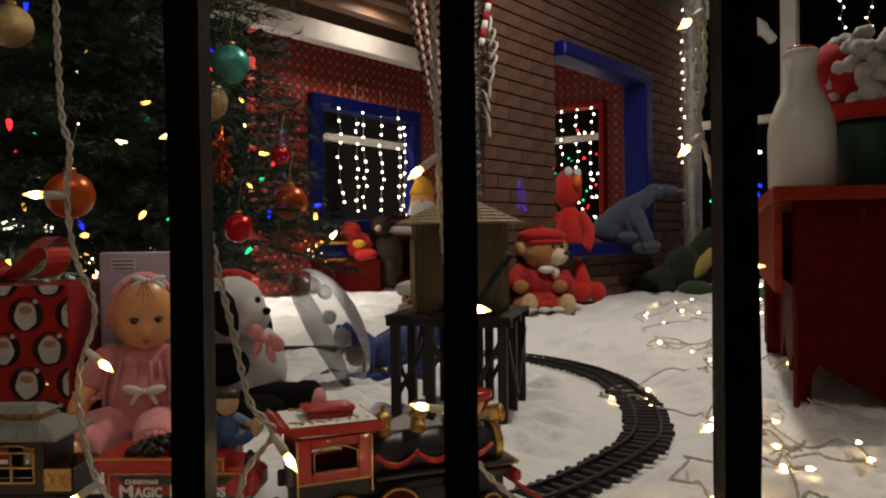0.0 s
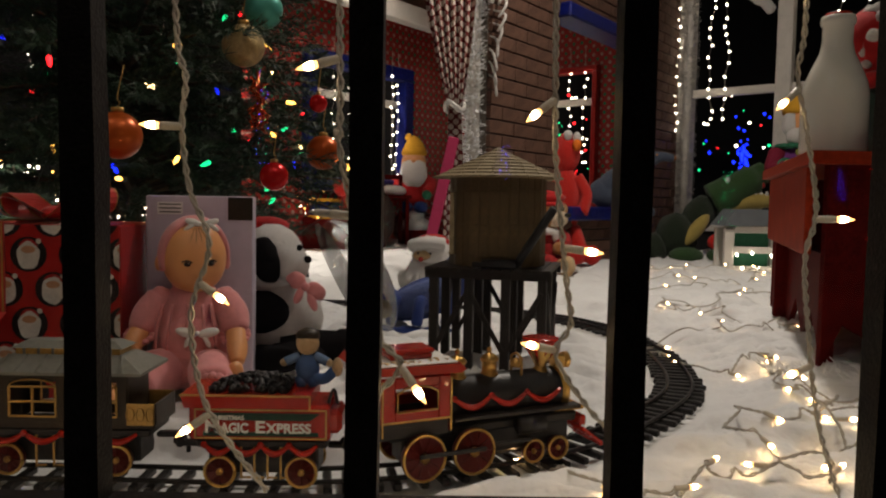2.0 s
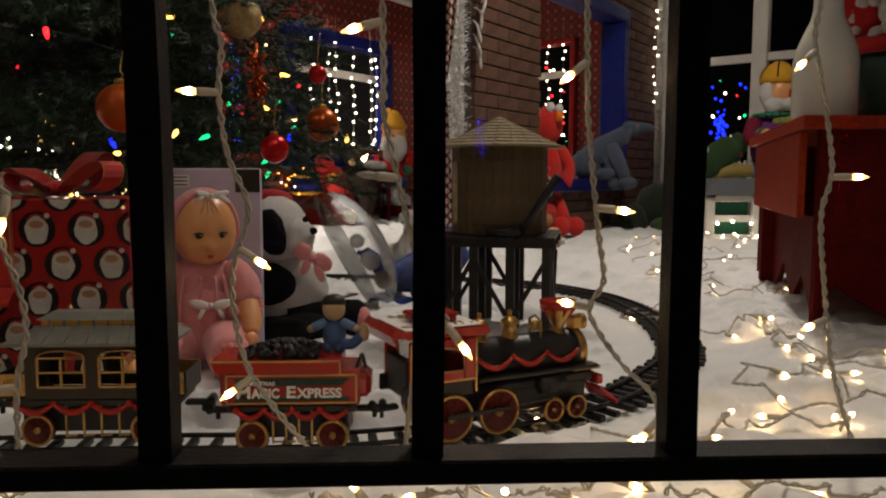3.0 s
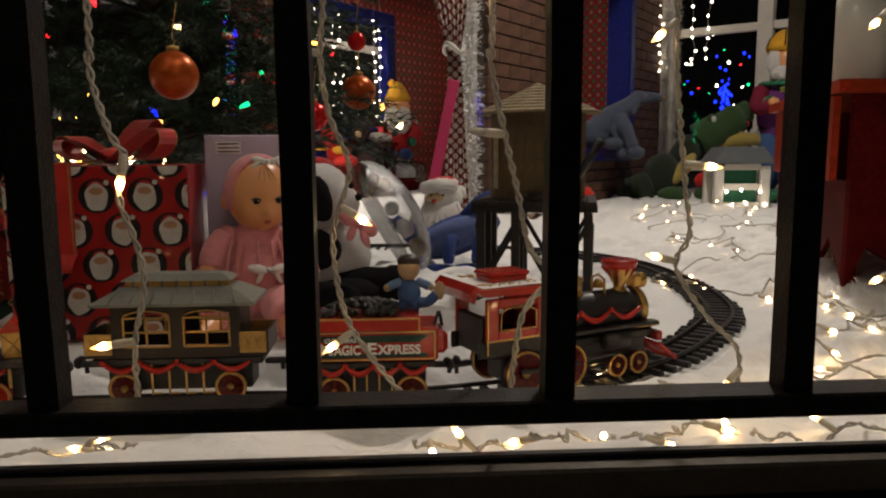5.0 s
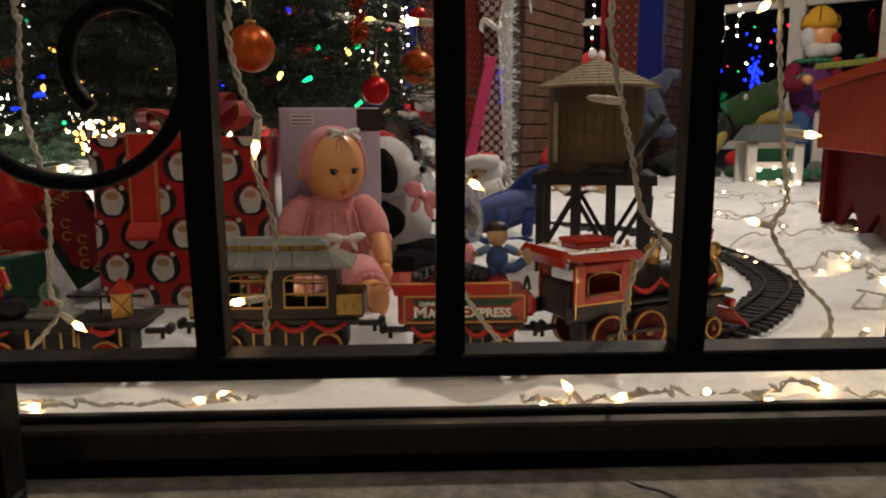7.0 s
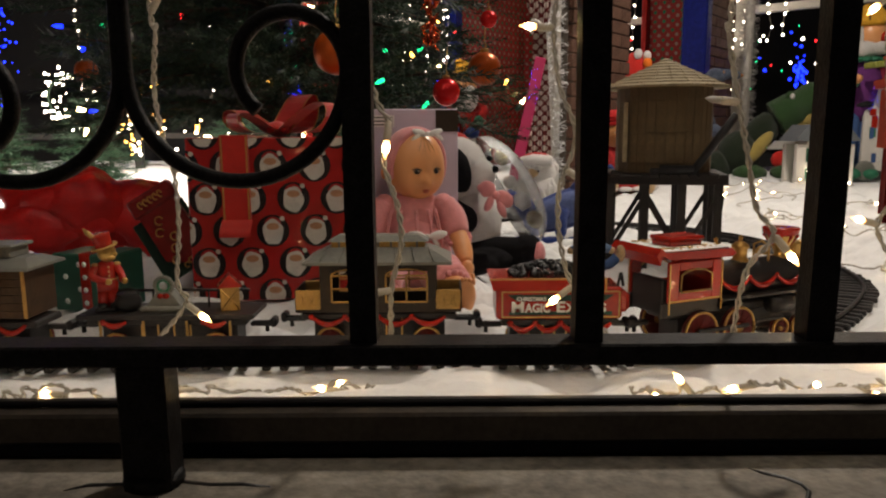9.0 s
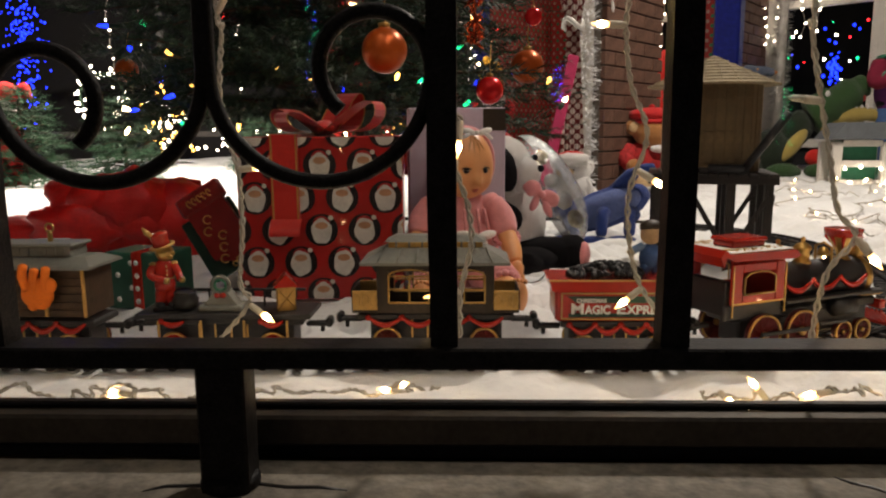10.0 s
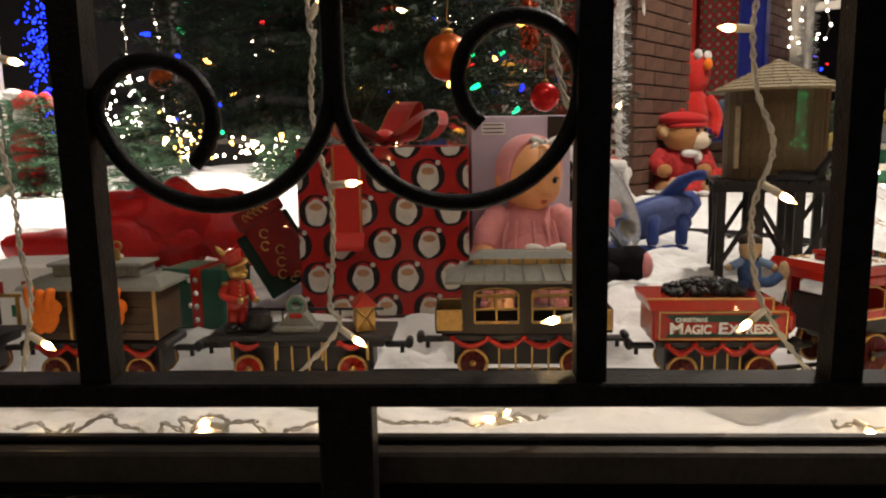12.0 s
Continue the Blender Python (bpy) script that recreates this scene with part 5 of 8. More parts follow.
    s.tube([(0.030 * math.cos(2 * math.pi * k / 24), -0.004 + 0.026 * math.sin(2 * math.pi * k / 24), 0.190) for k in range(25)], 0.005, 7, 1)
    for sg in (-1, 1):
        s.ball((sg * 0.053, -0.006, 0.158), (0.024, 0.026, 0.028), 1, 18, rough=0.14, freq=55)
        s.tube(smooth_path([(sg * 0.052, -0.006, 0.166), (sg * 0.069, -0.018, 0.140), (sg * 0.077, -0.034, 0.112)], 5), [0.023, 0.025, 0.025, 0.026, 0.027, 0.027, 0.027, 0.026, 0.025, 0.023, 0.019], 16, 1)
        for k in range(14):
            a = 2 * math.pi * k / 14
            s.ball((sg * 0.078 + 0.021 * math.cos(a), -0.040 + 0.015 * math.sin(a), 0.108 + 0.012 * math.sin(a)), (0.0062, 0.0056, 0.0052), 1, 8)
        hand = (0.090, -0.092, 0.056) if sg > 0 else (-0.076, -0.092, 0.066)
        hx, hy, hz = hand
        s.tube(smooth_path([(sg * 0.077, -0.032, 0.118), (sg * 0.086, -0.060, 0.088), (hx, hy + 0.012, hz + 0.014)], 5), [0.0165, 0.0165, 0.0168, 0.017, 0.0172, 0.0168, 0.016, 0.0148, 0.0135, 0.012, 0.011], 14, 0)
        s.ball((hx, hy, hz + 0.004), (0.0125, 0.012, 0.0165), 0, 14, at=pose(0, 0, 0, 25, 0, 0))
        for k in range(4):
            x = hx - 0.009 + 0.006 * k
            s.tube(smooth_path([(x, hy - 0.006, hz - 0.004), (x + 0.001, hy - 0.011, hz - 0.014), (x + 0.001, hy - 0.009, hz - 0.022)], 3), 0.0034, 7, 0)
        s.tube([(hx - sg * 0.010, hy - 0.004, hz + 0.006), (hx - sg * 0.016, hy - 0.012, hz - 0.002)], 0.0036, 7, 0)
        s.tube(smooth_path([(sg * 0.030, -0.015, 0.044), (sg * 0.047, -0.075, 0.052), (sg * 0.062, -0.130, 0.040)], 6), [0.036] * 4 + [0.037] * 4 + [0.034] * 4 + [0.028], 18, 1)
        for k in range(16):
            a = 2 * math.pi * k / 16
            s.ball((sg * 0.064 + 0.025 * math.cos(a), -0.135 + 0.004 * math.sin(3 * a), 0.038 + 0.024 * math.sin(a)), (0.0075, 0.0085, 0.0070), 1, 8)
        s.tube(smooth_path([(sg * 0.062, -0.130, 0.040), (sg * 0.070, -0.165, 0.034), (sg * 0.075, -0.188, 0.028)], 5), [0.021] * 4 + [0.0185] * 4 + [0.017] * 3, 14, 0)
        s.ball((sg * 0.077, -0.198, 0.036), (0.0165, 0.014, 0.028), 0, 16)
        for k in range(5):
            s.ball((sg * 0.077 - 0.012 + 0.006 * k, -0.201, 0.063 - 0.0012 * abs(k - 1.5)), (0.0036, 0.0042, 0.0042), 0, 8)
    # ribbon on the chest
    for sg in (-1, 1):
        s.ball((sg * 0.018 + 0.022, -0.063, 0.116), (0.018, 0.005, 0.0080), 4, 12, at=pose(0, 0, 0, 0, sg * -14, 0))
        s.ball((sg * 0.015 + 0.022, -0.064, 0.102), (0.0045, 0.003, 0.0125), 4, 10, at=pose(0, 0, 0, 0, sg * -28, 0))
    s.ball((0.022, -0.065, 0.115), 0.0045, 4, 8)
    whole("baby_doll", s, [SKIN, PINK, PINK, BLACK, WHITE, mat("coral_lips", (0.46, 0.12, 0.08), 0.4), BROWNPLUSH], pose(-0.568, 1.258, 0, 0, 0, 4) @ Matrix.Scale(1.02, 4), "vinyl baby doll sitting in a pink outfit and headband", "doll")


def build_tower():
    t = thing("toy_water_tower", pose(-0.012, 1.566, 0, 0, 0, -14), "weathered tan toy water tower on dark timber legs", "toy building")
    tank = Shape().lathe([(0.104, 0.212), (0.104, 0.398)], n=16, smooth=False)
    part("tank", tank, TANKW, t)
    for k in range(32):
        a = 2 * math.pi * (k + 0.5) / 32
        r = 0.1045 * math.cos(math.pi / 16) / math.cos((a % (math.pi / 8)) - math.pi / 16)
        part("stave", Shape().box((0, 0, 0.305), (0.0015, 0.018, 0.184), 0, 0.0005), TANKW, t, m=pose(r * math.cos(a), r * math.sin(a), 0, 0, 0, math.degrees(round((a - math.pi / 16) / (math.pi / 8)) * math.pi / 8 + math.pi / 16)))
    for z in (0.235, 0.30, 0.368):
        ring = [(0.1072 * math.cos(2 * math.pi * k / 16), 0.1072 * math.sin(2 * math.pi * k / 16), z) for k in range(17)]
        part("hoop", Shape().tube(ring, 0.0010, 5), TANKW, t)
    roof = Shape()
    n, rows = 26, 9
    for r in range(rows):
        r0, r1 = 0.140 * (1 - r / rows), 0.140 * (1 - (r + 1.25) / rows)
        z0, z1 = 0.396 + 0.066 * r / rows, 0.396 + 0.066 * (r + 1.25) / rows
        r1 = max(r1, 0.001)
        cnt = max(8, int(n * (1 - r / rows * 0.75)))
        for k in range(cnt):
            a0, a1 = 2 * math.pi * (k + 0.5 * (r % 2)) / cnt, 2 * math.pi * (k + 0.94 + 0.5 * (r % 2)) / cnt
            h = 0.0035
            roof.add([(r0 * math.cos(a0), r0 * math.sin(a0), z0), (r0 * math.cos(a1), r0 * math.sin(a1), z0), (r1 * math.cos(a1), r1 * math.sin(a1), z1), (r1 * math.cos(a0), r1 * math.sin(a0), z1),
                      (r0 * math.cos(a0), r0 * math.sin(a0), z0 + h), (r0 * math.cos(a1), r0 * math.sin(a1), z0 + h), (r1 * math.cos(a1), r1 * math.sin(a1), z1), (r1 * math.cos(a0), r1 * math.sin(a0), z1)],
                     [[0, 1, 5, 4], [4, 5, 6, 7], [1, 2, 6, 5], [3, 0, 4, 7], [0, 3, 2, 1]])
    roof.lathe([(0.137, 0.396), (0.0, 0.460)], n=26)
    r_ob = part("roof", roof, SHINGLE, t, "cone roof of small tan shingles", fix=False)
    plank = Shape().box((0, 0, 0.2075), (0.0185, 0.25, 0.007), 0, 0.001).mesh("deck_plank", TOWERLEG)
    for k in range(13):
        part("deck_plank", plank, None, t, m=pose(-0.12 + 0.02 * k, 0, 0))
    part("joist", Shape().box((0, -0.108, 0.196), (0.262, 0.014, 0.016), 0, 0.001), TOWERLEG, t)
    part("joist", Shape().box((0, 0.108, 0.196), (0.262, 0.014, 0.016), 0, 0.001), TOWERLEG, t)
    part("joist", Shape().box((0, 0.0, 0.196), (0.262, 0.014, 0.016), 0, 0.001), TOWERLEG, t)
    leg = Shape().box((0, 0, 0.094), (0.018, 0.018, 0.192), 0, 0.001).mesh("leg", TOWERLEG)
    for x in (-0.112, -0.038, 0.038, 0.112):
        for y in (-0.108, 0.0, 0.108):
            part("leg", leg, None, t, m=pose(x, y, 0))
    for y in (-0.108, 0.108):
        for x0, x1 in ((-0.112, -0.038), (0.038, 0.112), (0.038, -0.038)):
            b = Shape()
            b.box((0, 0, 0), (math.hypot(x1 - x0, 0.13), 0.005, 0.010), 0, 0.001, at=pose((x0 + x1) / 2, y - 0.010, 0.10, 0, -math.degrees(math.atan2(0.13, x1 - x0)), 0))
            part("brace", b, TOWERLEG, t)
    for x in (-0.112, 0.112):
        for sg in (-1, 1):
            b = Shape().box((0, 0, 0), (0.005, 0.168, 0.010), 0, 0.001, at=pose(x + 0.010 * (1 if x > 0 else -1), sg * 0.054, 0.10, sg * 50, 0, 0))
            part("brace", b, TOWERLEG, t)
    part("spout", Shape().tube([(0.055, -0.118, 0.212), (0.135, -0.150, 0.335)], 0.0085, 8), BLACK, t, "black filling spout lifted aslant")
    part("ladder", Shape().box((-0.0835, -0.0745, 0.30), (0.010, 0.008, 0.13), 0, 0.001), SHINGLE, t, "pale upright strip on the tank")
    part("winch", Shape().cyl((-0.01, -0.122, 0.222), (0.06, -0.122, 0.222), 0.009, n=10).box((0.02, -0.12, 0.218), (0.10, 0.012, 0.012), 0, 0.002), BLACK, t)


build_gift()
build_card_box()
build_doll()
build_tower()


def build_dog():
    s = Shape()
    k = dict(rough=0.06, freq=60)
    s.ball((0.022, 0.02, 0.088), (0.090, 0.075, 0.098), 0, 24, **k).ball((0.022, -0.018, 0.205), (0.058, 0.060, 0.062), 0, 22, **k)
    s.ball((0.062, -0.040, 0.192), (0.034, 0.036, 0.036), 0, 16, **k).ball((0.094, -0.052, 0.204), (0.008, 0.008, 0.007), 1, 10)
    s.ball((0.022, -0.070, 0.203), (0.027, 0.021, 0.044), 1, 18, at=pose(0, 0, 0, 0, -14, 16), **k).ball((0.082, -0.066, 0.226), (0.0055, 0.005, 0.006), 1, 10)
    s.ball((0.008, -0.050, 0.105), (0.052, 0.032, 0.040), 1, 16, **k).ball((0.062, 0.03, 0.160), (0.020, 0.026, 0.04), 1, 14, **k)
    s.ball((0.07, -0.05, 0.026), (0.062, 0.042, 0.026), 1, 14, **k).ball((0.03, -0.09, 0.026), (0.070, 0.035, 0.026), 1, 14, **k)
    s.tube(smooth_path([(0.04, -0.03, 0.035), (0.10, -0.02, 0.036), (0.155, -0.02, 0.034)], 5), [0.032] * 11, 12, 1).ball((0.160, -0.020, 0.036), (0.036, 0.032, 0.036), 1, 12, **k).ball((0.182, -0.030, 0.034), (0.016, 0.024, 0.026), 2, 10)
    s.ball((0.0, 0.03, 0.262), (0.045, 0.03, 0.018), 3, 14, **k)
    for sg in (-1, 1):
        s.ball((0.094 + sg * 0.017, -0.068 + sg * 0.004, 0.157 - sg * 0.010), (0.019, 0.011, 0.015), 2, 14, at=pose(0, 0, 0, 0, sg * 14 + 30, 0), rough=0.25, freq=70)
        s.ball((0.094 + sg * 0.012, -0.072, 0.134 - sg * 0.006), (0.008, 0.006, 0.018), 2, 10, at=pose(0, 0, 0, 0, -sg * 22, 0), rough=0.2, freq=80)
    s.ball((0.094, -0.074, 0.156), 0.0085, 2, 8)
    whole("plush_dog", s, [WHITEPLUSH, BLACKPLUSH, PINK, REDC], pose(-0.506, 1.505, 0) @ Matrix.Scale(1.10, 4), "black and white plush dog with a pink bow", "plush toy")


def build_blister():
    """A clear domed package that leans, with a dark card back."""
    t = thing("blister_pack", pose(-0.265, 1.78, 0.015, 0, -32, -24) @ Matrix.Scale(1.16, 4), "clear plastic domed toy package with a cloudy back", "toy package")
    card = []
    n = 26
    for k in range(n):
        a = 2 * math.pi * k / n
        card.append((0.078 * math.cos(a), 0.14 + 0.14 * math.sin(a)))
    part("card", Shape().add([(-0.006, y * 0.5 - 0.036, z) for y, z in card] + [(-0.009, y * 0.5 - 0.036, z) for y, z in card], [list(range(n)), list(range(n, 2 * n))[::-1]] + [[k, (k + 1) % n, n + (k + 1) % n, n + k] for k in range(n)]), CARDGREY, t, "cloudy plastic back")
    dome = Shape()
    rows = 7
    vs, fs = [], []
    for j in range(rows + 1):
        f = math.cos(j / rows * math.pi / 2)
        for y, z in card:
            vs.append((0.062 * math.sin(j / rows * math.pi / 2), y * max(f, 0.02), 0.14 + (z - 0.14) * max(f, 0.02)))
    for j in range(rows):
        for k in range(n):
            fs.append([j * n + k, j * n + (k + 1) % n, (j + 1) * n + (k + 1) % n, (j + 1) * n + k])
    dome.add(vs, fs, 0, True)
    part("clear_dome", dome, CLEAR, t, "clear plastic dome")
    part("trinket", Shape().ball((0.02, -0.02, 0.15), 0.016, n=12).lathe([(0.012, 0.08), (0.02, 0.10), (0.010, 0.12)], (0.02, -0.01, 0), 12), TINSEL, t, "small silver trinkets inside")
    part("trinket", Shape().ball((0.02, 0.0, 0.05), (0.016, 0.03, 0.022), n=12).ball((0.02, 0.01, 0.21), (0.014, 0.02, 0.018), n=10), SHINGLE, t)


def build_small_toys():
    boy = Shape()
    boy.ball((0, 0, 0.030), (0.020, 0.017, 0.026), 0, 12).ball((-0.010, -0.003, 0.010), (0.010, 0.012, 0.012), 0, 10).ball((0.010, -0.003, 0.010), (0.010, 0.012, 0.012), 0, 10)
    boy.ball((0, 0, 0.072), (0.019, 0.018, 0.020), 1, 14).ball((0, 0.003, 0.084), (0.020, 0.019, 0.013), 2, 14)
    boy.tube(smooth_path([(0.012, -0.004, 0.016), (0.030, -0.012, 0.016), (0.046, -0.014, 0.030)], 4), 0.009, 8, 0).ball((0.051, -0.015, 0.036), (0.009, 0.009, 0.016), 1, 10)
    for sg in (-1, 1):
        boy.tube(smooth_path([(sg * 0.014, 0, 0.050), (sg * 0.026, -0.006, 0.046), (sg * 0.034, -0.008, 0.042)], 4), 0.0075, 8, 3).ball((sg * 0.037, -0.008, 0.041), 0.0065, 1, 8)
    whole("boy_figurine", boy, [DENIM, TANPLUSH, OLIVE, mat("faded_denim", (0.12, 0.19, 0.32), 0.9)], pose(-0.304, 0.905, 0.105) @ Matrix.Scale(0.78, 4), "small figurine in blue overalls standing on the tender", "figurine")
    sh = Shape()
    k = dict(rough=0.05, freq=40)
    sh.ball((0, 0, 0.085), (0.13, 0.055, 0.055), 0, 18, at=pose(0, 0, 0, 0, -22, 0), **k).ball((-0.01, -0.034, 0.086), (0.112, 0.036, 0.044), 1, 18, at=pose(0, 0, 0, 0, -22, 0))
    sh.tube(smooth_path([(-0.09, -0.02, 0.07), (-0.15, -0.03, 0.115), (-0.185, -0.03, 0.13)], 5), [0.030] * 4 + [0.022] * 4 + [0.008] * 3, 10, 0)
    for x, d in ((-0.07, -0.06), (0.0, -0.07), (0.075, -0.055)):
        sh.tube(smooth_path([(x, -0.03, 0.07), (x - 0.01, d - 0.01, 0.075), (x - 0.015, d - 0.03, 0.02)], 5), [0.020] * 5 + [0.016] * 5 + [0.012], 10, 0)
        sh.ball((x - 0.035, d - 0.035, 0.010), (0.04, 0.018, 0.010), 0, 12)
    sh.tube(smooth_path([(0.02, 0, 0.13), (0.08, -0.02, 0.19), (0.13, -0.02, 0.20)], 5), [0.02] * 5 + [0.014] * 5 + [0.006], 10, 0)
    whole("plush_lizard", sh, [BLUEPLUSH, mat("periwinkle_plush", (0.15, 0.20, 0.44), 0.9, var=0.2, scale=120, bump=0.8)], pose(-0.165, 1.965, 0.0, 0, 0, -8), "dark blue plush creature sprawled on the snow", "plush toy")
    sa = Shape()
    sa.ball((0, 0, 0.045), (0.09, 0.05, 0.045), 0, 18, rough=0.12, freq=40).ball((0.01, -0.02, 0.115), (0.055, 0.045, 0.055), 0, 18, rough=0.10, freq=50)
    sa.ball((-0.010, -0.052, 0.118), (0.030, 0.016, 0.016), 1, 14).ball((-0.018, -0.068, 0.108), 0.007, 2, 10)
    for x in (-0.026, 0.008):
        sa.ball((x, -0.066, 0.124), 0.0035, 4, 8).tube([(x - 0.010, -0.064, 0.132), (x, -0.068, 0.136), (x + 0.010, -0.064, 0.133)], 0.004, 6, 0)
    sa.ball((0.012, 0.012, 0.150), (0.050, 0.036, 0.026), 3, 14).ball((0.058, 0.01, 0.128), (0.022, 0.020, 0.020), 0, 12, rough=0.15, freq=60)
    sa.tube(smooth_path([(-0.045, -0.030, 0.142), (-0.01, -0.056, 0.152), (0.045, -0.040, 0.150)], 5), 0.018, 10, 0)
    for k in range(22):
        sa.tube(smooth_path([(-0.040 + 0.004 * k, -0.050, 0.100), (-0.052 + 0.0052 * k, -0.066, 0.070), (-0.066 + 0.0064 * k, -0.062 - 0.008 * (k % 3), 0.030 + 0.006 * (k % 4))], 4), [0.009] * 5 + [0.007] * 3 + [0.003], 6, 0)
    whole("plush_santa_head", sa, [WHITEPLUSH, TANPLUSH, RED, REDC, BLACK], pose(-0.178, 2.66, 0.0) @ Matrix.Scale(1.3, 4), "white-bearded plush face with a red cap on the snow", "plush toy")


build_dog()
build_blister()
build_small_toys()

# ---- light strings ----
def bulb_meshes():
    out = {}
    for key in ("tip", "warm", "yellow", "red", "green", "blue"):
        b = Shape().lathe([(0.0030, 0.0), (0.0034, 0.004), (0.0030, 0.010), (0.0012, 0.015), (0.0, 0.0165)], n=8)
        if key == "tip":
            b = Shape().lathe([(0.0030, 0.0), (0.0034, 0.0035)], n=8).lathe([(0.0024, 0.0115), (0.0010, 0.016), (0.0, 0.018)], n=8).lathe([(0.0034, 0.0035), (0.0035, 0.007), (0.0024, 0.0115)], n=8, i=1)
            out[key] = b.mesh("bulb", [GLOW["body"], GLOW["tip"]])
        else:
            out[key] = b.mesh("bulb", GLOW[key])
    out["socket"] = Shape().lathe([(0.0018, -0.020), (0.0036, -0.018), (0.0040, -0.004), (0.0034, 0.0), (0.0, 0.0)], n=8).mesh("socket", SOCKET)
    out["unlit"] = Shape().lathe([(0.0030, 0.0), (0.0034, 0.004), (0.0030, 0.010), (0.0012, 0.015), (0.0, 0.0165)], n=8).mesh("bulb", WIRE)
    out["led"] = Shape().ball((0, 0, 0), 0.0088, n=8).mesh("bulb", GLOW["dot"])
    out["led_small"] = Shape().ball((0, 0, 0), 0.0062, n=7).mesh("bulb", GLOW["dot"])
    out["greensocket"] = Shape().lathe([(0.0018, -0.018), (0.0036, -0.016), (0.0038, -0.002), (0.0, 0.0)], n=8).mesh("socket", GREENWIRE)
    return out


BULB = bulb_meshes()


def twisted(path, r=0.0017, turn=0.0022, pitch=0.030, strands=2):
    """Wires wound round each other along a line."""
    s = Shape()
    fine, acc = [], [0.0]
    for a, b in zip(path, path[1:]):
        n = max(1, int((b - a).length / 0.005))
        for j in range(n):
            fine.append(a + (b - a) * (j / n))
    fine.append(path[-1])
    for a, b in zip(fine, fine[1:]):
        acc.append(acc[-1] + (b - a).length)
    for k in range(strands):
        pts = []
        for p, l in zip(fine, acc):
            ph = 2 * math.pi * (l / pitch + k / strands)
            pts.append(p + Vector((math.cos(ph) * turn, math.sin(ph) * turn * 0.7, math.sin(ph) * turn * 0.7)))
        s.tube(pts, r, 5)
    return s


def bulb_at(parent, where, aim, key, size=1.0, socket="socket"):
    d = Vector(aim).normalized()
    m = Matrix.Translation(Vector(where) + d * 0.020 * size) @ d.to_track_quat("Z", "Y").to_matrix().to_4x4() @ Matrix.Scale(size, 4)
    so = part("socket", BULB[socket], None, parent, m=m)
    part("bulb", BULB[key], None, so)


def hanging(y, pts, bulbs):
    """A string hung inside the glass; bulbs are (height, x and z of the aim, kind)."""
    t = thing("string_lights", pose(0, 0, 0), "twisted clear-white string of mini lights hanging inside the window", "string lights", "hanging light strings")
    full = [(pts[0][0] - 0.01, y, 1.6), (pts[0][0] + 0.006, y, 1.1), (pts[0][0] - 0.004, y, 0.8)] + [(x, y, z) for x, z in pts]
    path = smooth_path(full, 7)
    part("wire", twisted(path), WIRE, t, fix=False)
    for z, ax, az, key in bulbs:
        p = min(path, key=lambda q: abs(q.z - z))
        bulb_at(t, p, (ax, -0.25, az), key, 1.05)


hanging(0.64, [(-0.588, 0.432), (-0.591, 0.402), (-0.586, 0.367), (-0.575, 0.331), (-0.564, 0.310), (-0.571, 0.274), (-0.557, 0.226), (-0.554, 0.187), (-0.565, 0.138), (-0.566, 0.080)],
        [(0.315, -0.1, -1, "tip"), (0.140, -1, -0.1, "tip"), (0.50, 0.7, -0.8, "tip")])
hanging(0.70, [(-0.395, 0.514), (-0.386, 0.461), (-0.39, 0.412), (-0.383, 0.352), (-0.364, 0.297), (-0.382, 0.23), (-0.374, 0.156), (-0.352, 0.11), (-0.307, 0.051)],
        [(0.408, -1, 0.02, "tip"), (0.258, 0.8, -0.5, "tip"), (0.128, -0.8, -0.55, "tip")])
hanging(0.63, [(-0.227, 0.431), (-0.229, 0.401), (-0.215, 0.329), (-0.203, 0.277), (-0.191, 0.223), (-0.171, 0.195), (-0.198, 0.156), (-0.21, 0.070)],
        [(0.326, -1, 0.1, "unlit"), (0.195, 0.6, -0.8, "tip"), (0.47, -0.9, -0.3, "tip"), (0.60, -0.7, -0.5, "tip")])
hanging(0.71, [(-0.026, 0.446), (-0.023, 0.378), (-0.011, 0.272), (-0.005, 0.223), (-0.019, 0.19), (0.016, 0.136), (0.053, 0.097), (0.055, 0.050)],
        [(0.447, -0.75, -0.6, "tip"), (0.305, 1, -0.12, "tip"), (0.195, -0.8, 0.2, "tip"), (0.072, -0.6, -0.5, "tip")])
hanging(0.80, [(0.262, 0.554), (0.256, 0.492), (0.269, 0.429), (0.284, 0.34), (0.274, 0.288), (0.281, 0.209), (0.297, 0.102), (0.326, 0.014)],
        [(0.478, -0.8, -0.7, "tip"), (0.332, 1, 0.0, "tip"), (0.165, -0.9, -0.3, "tip"), (0.60, -0.8, -0.6, "tip")])
hanging(0.74, [(-0.839, 0.457), (-0.834, 0.422), (-0.84, 0.352), (-0.833, 0.297), (-0.823, 0.254), (-0.822, 0.191), (-0.828, 0.127), (-0.819, 0.101), (-0.873, 0.040)],
        [(0.440, 0.5, 0.7, "tip"), (0.262, 1, 0.1, "tip"), (0.103, 0.8, -0.5, "tip")])
hanging(0.70, [(-1.158, 0.40), (-1.165, 0.34), (-1.158, 0.291), (-1.152, 0.237), (-1.152, 0.201), (-1.146, 0.145), (-1.164, 0.060)], [(0.27, -0.8, -0.4, "tip"), (0.105, 0.9, -0.4, "tip"), (0.42, 0.9, -0.2, "tip")])
hanging(0.72, [(0.50, 0.52), (0.505, 0.43), (0.50, 0.35), (0.512, 0.26), (0.505, 0.15), (0.52, 0.04)], [(0.35, 0.9, -0.3, "tip"), (0.15, -0.9, -0.3, "tip")])


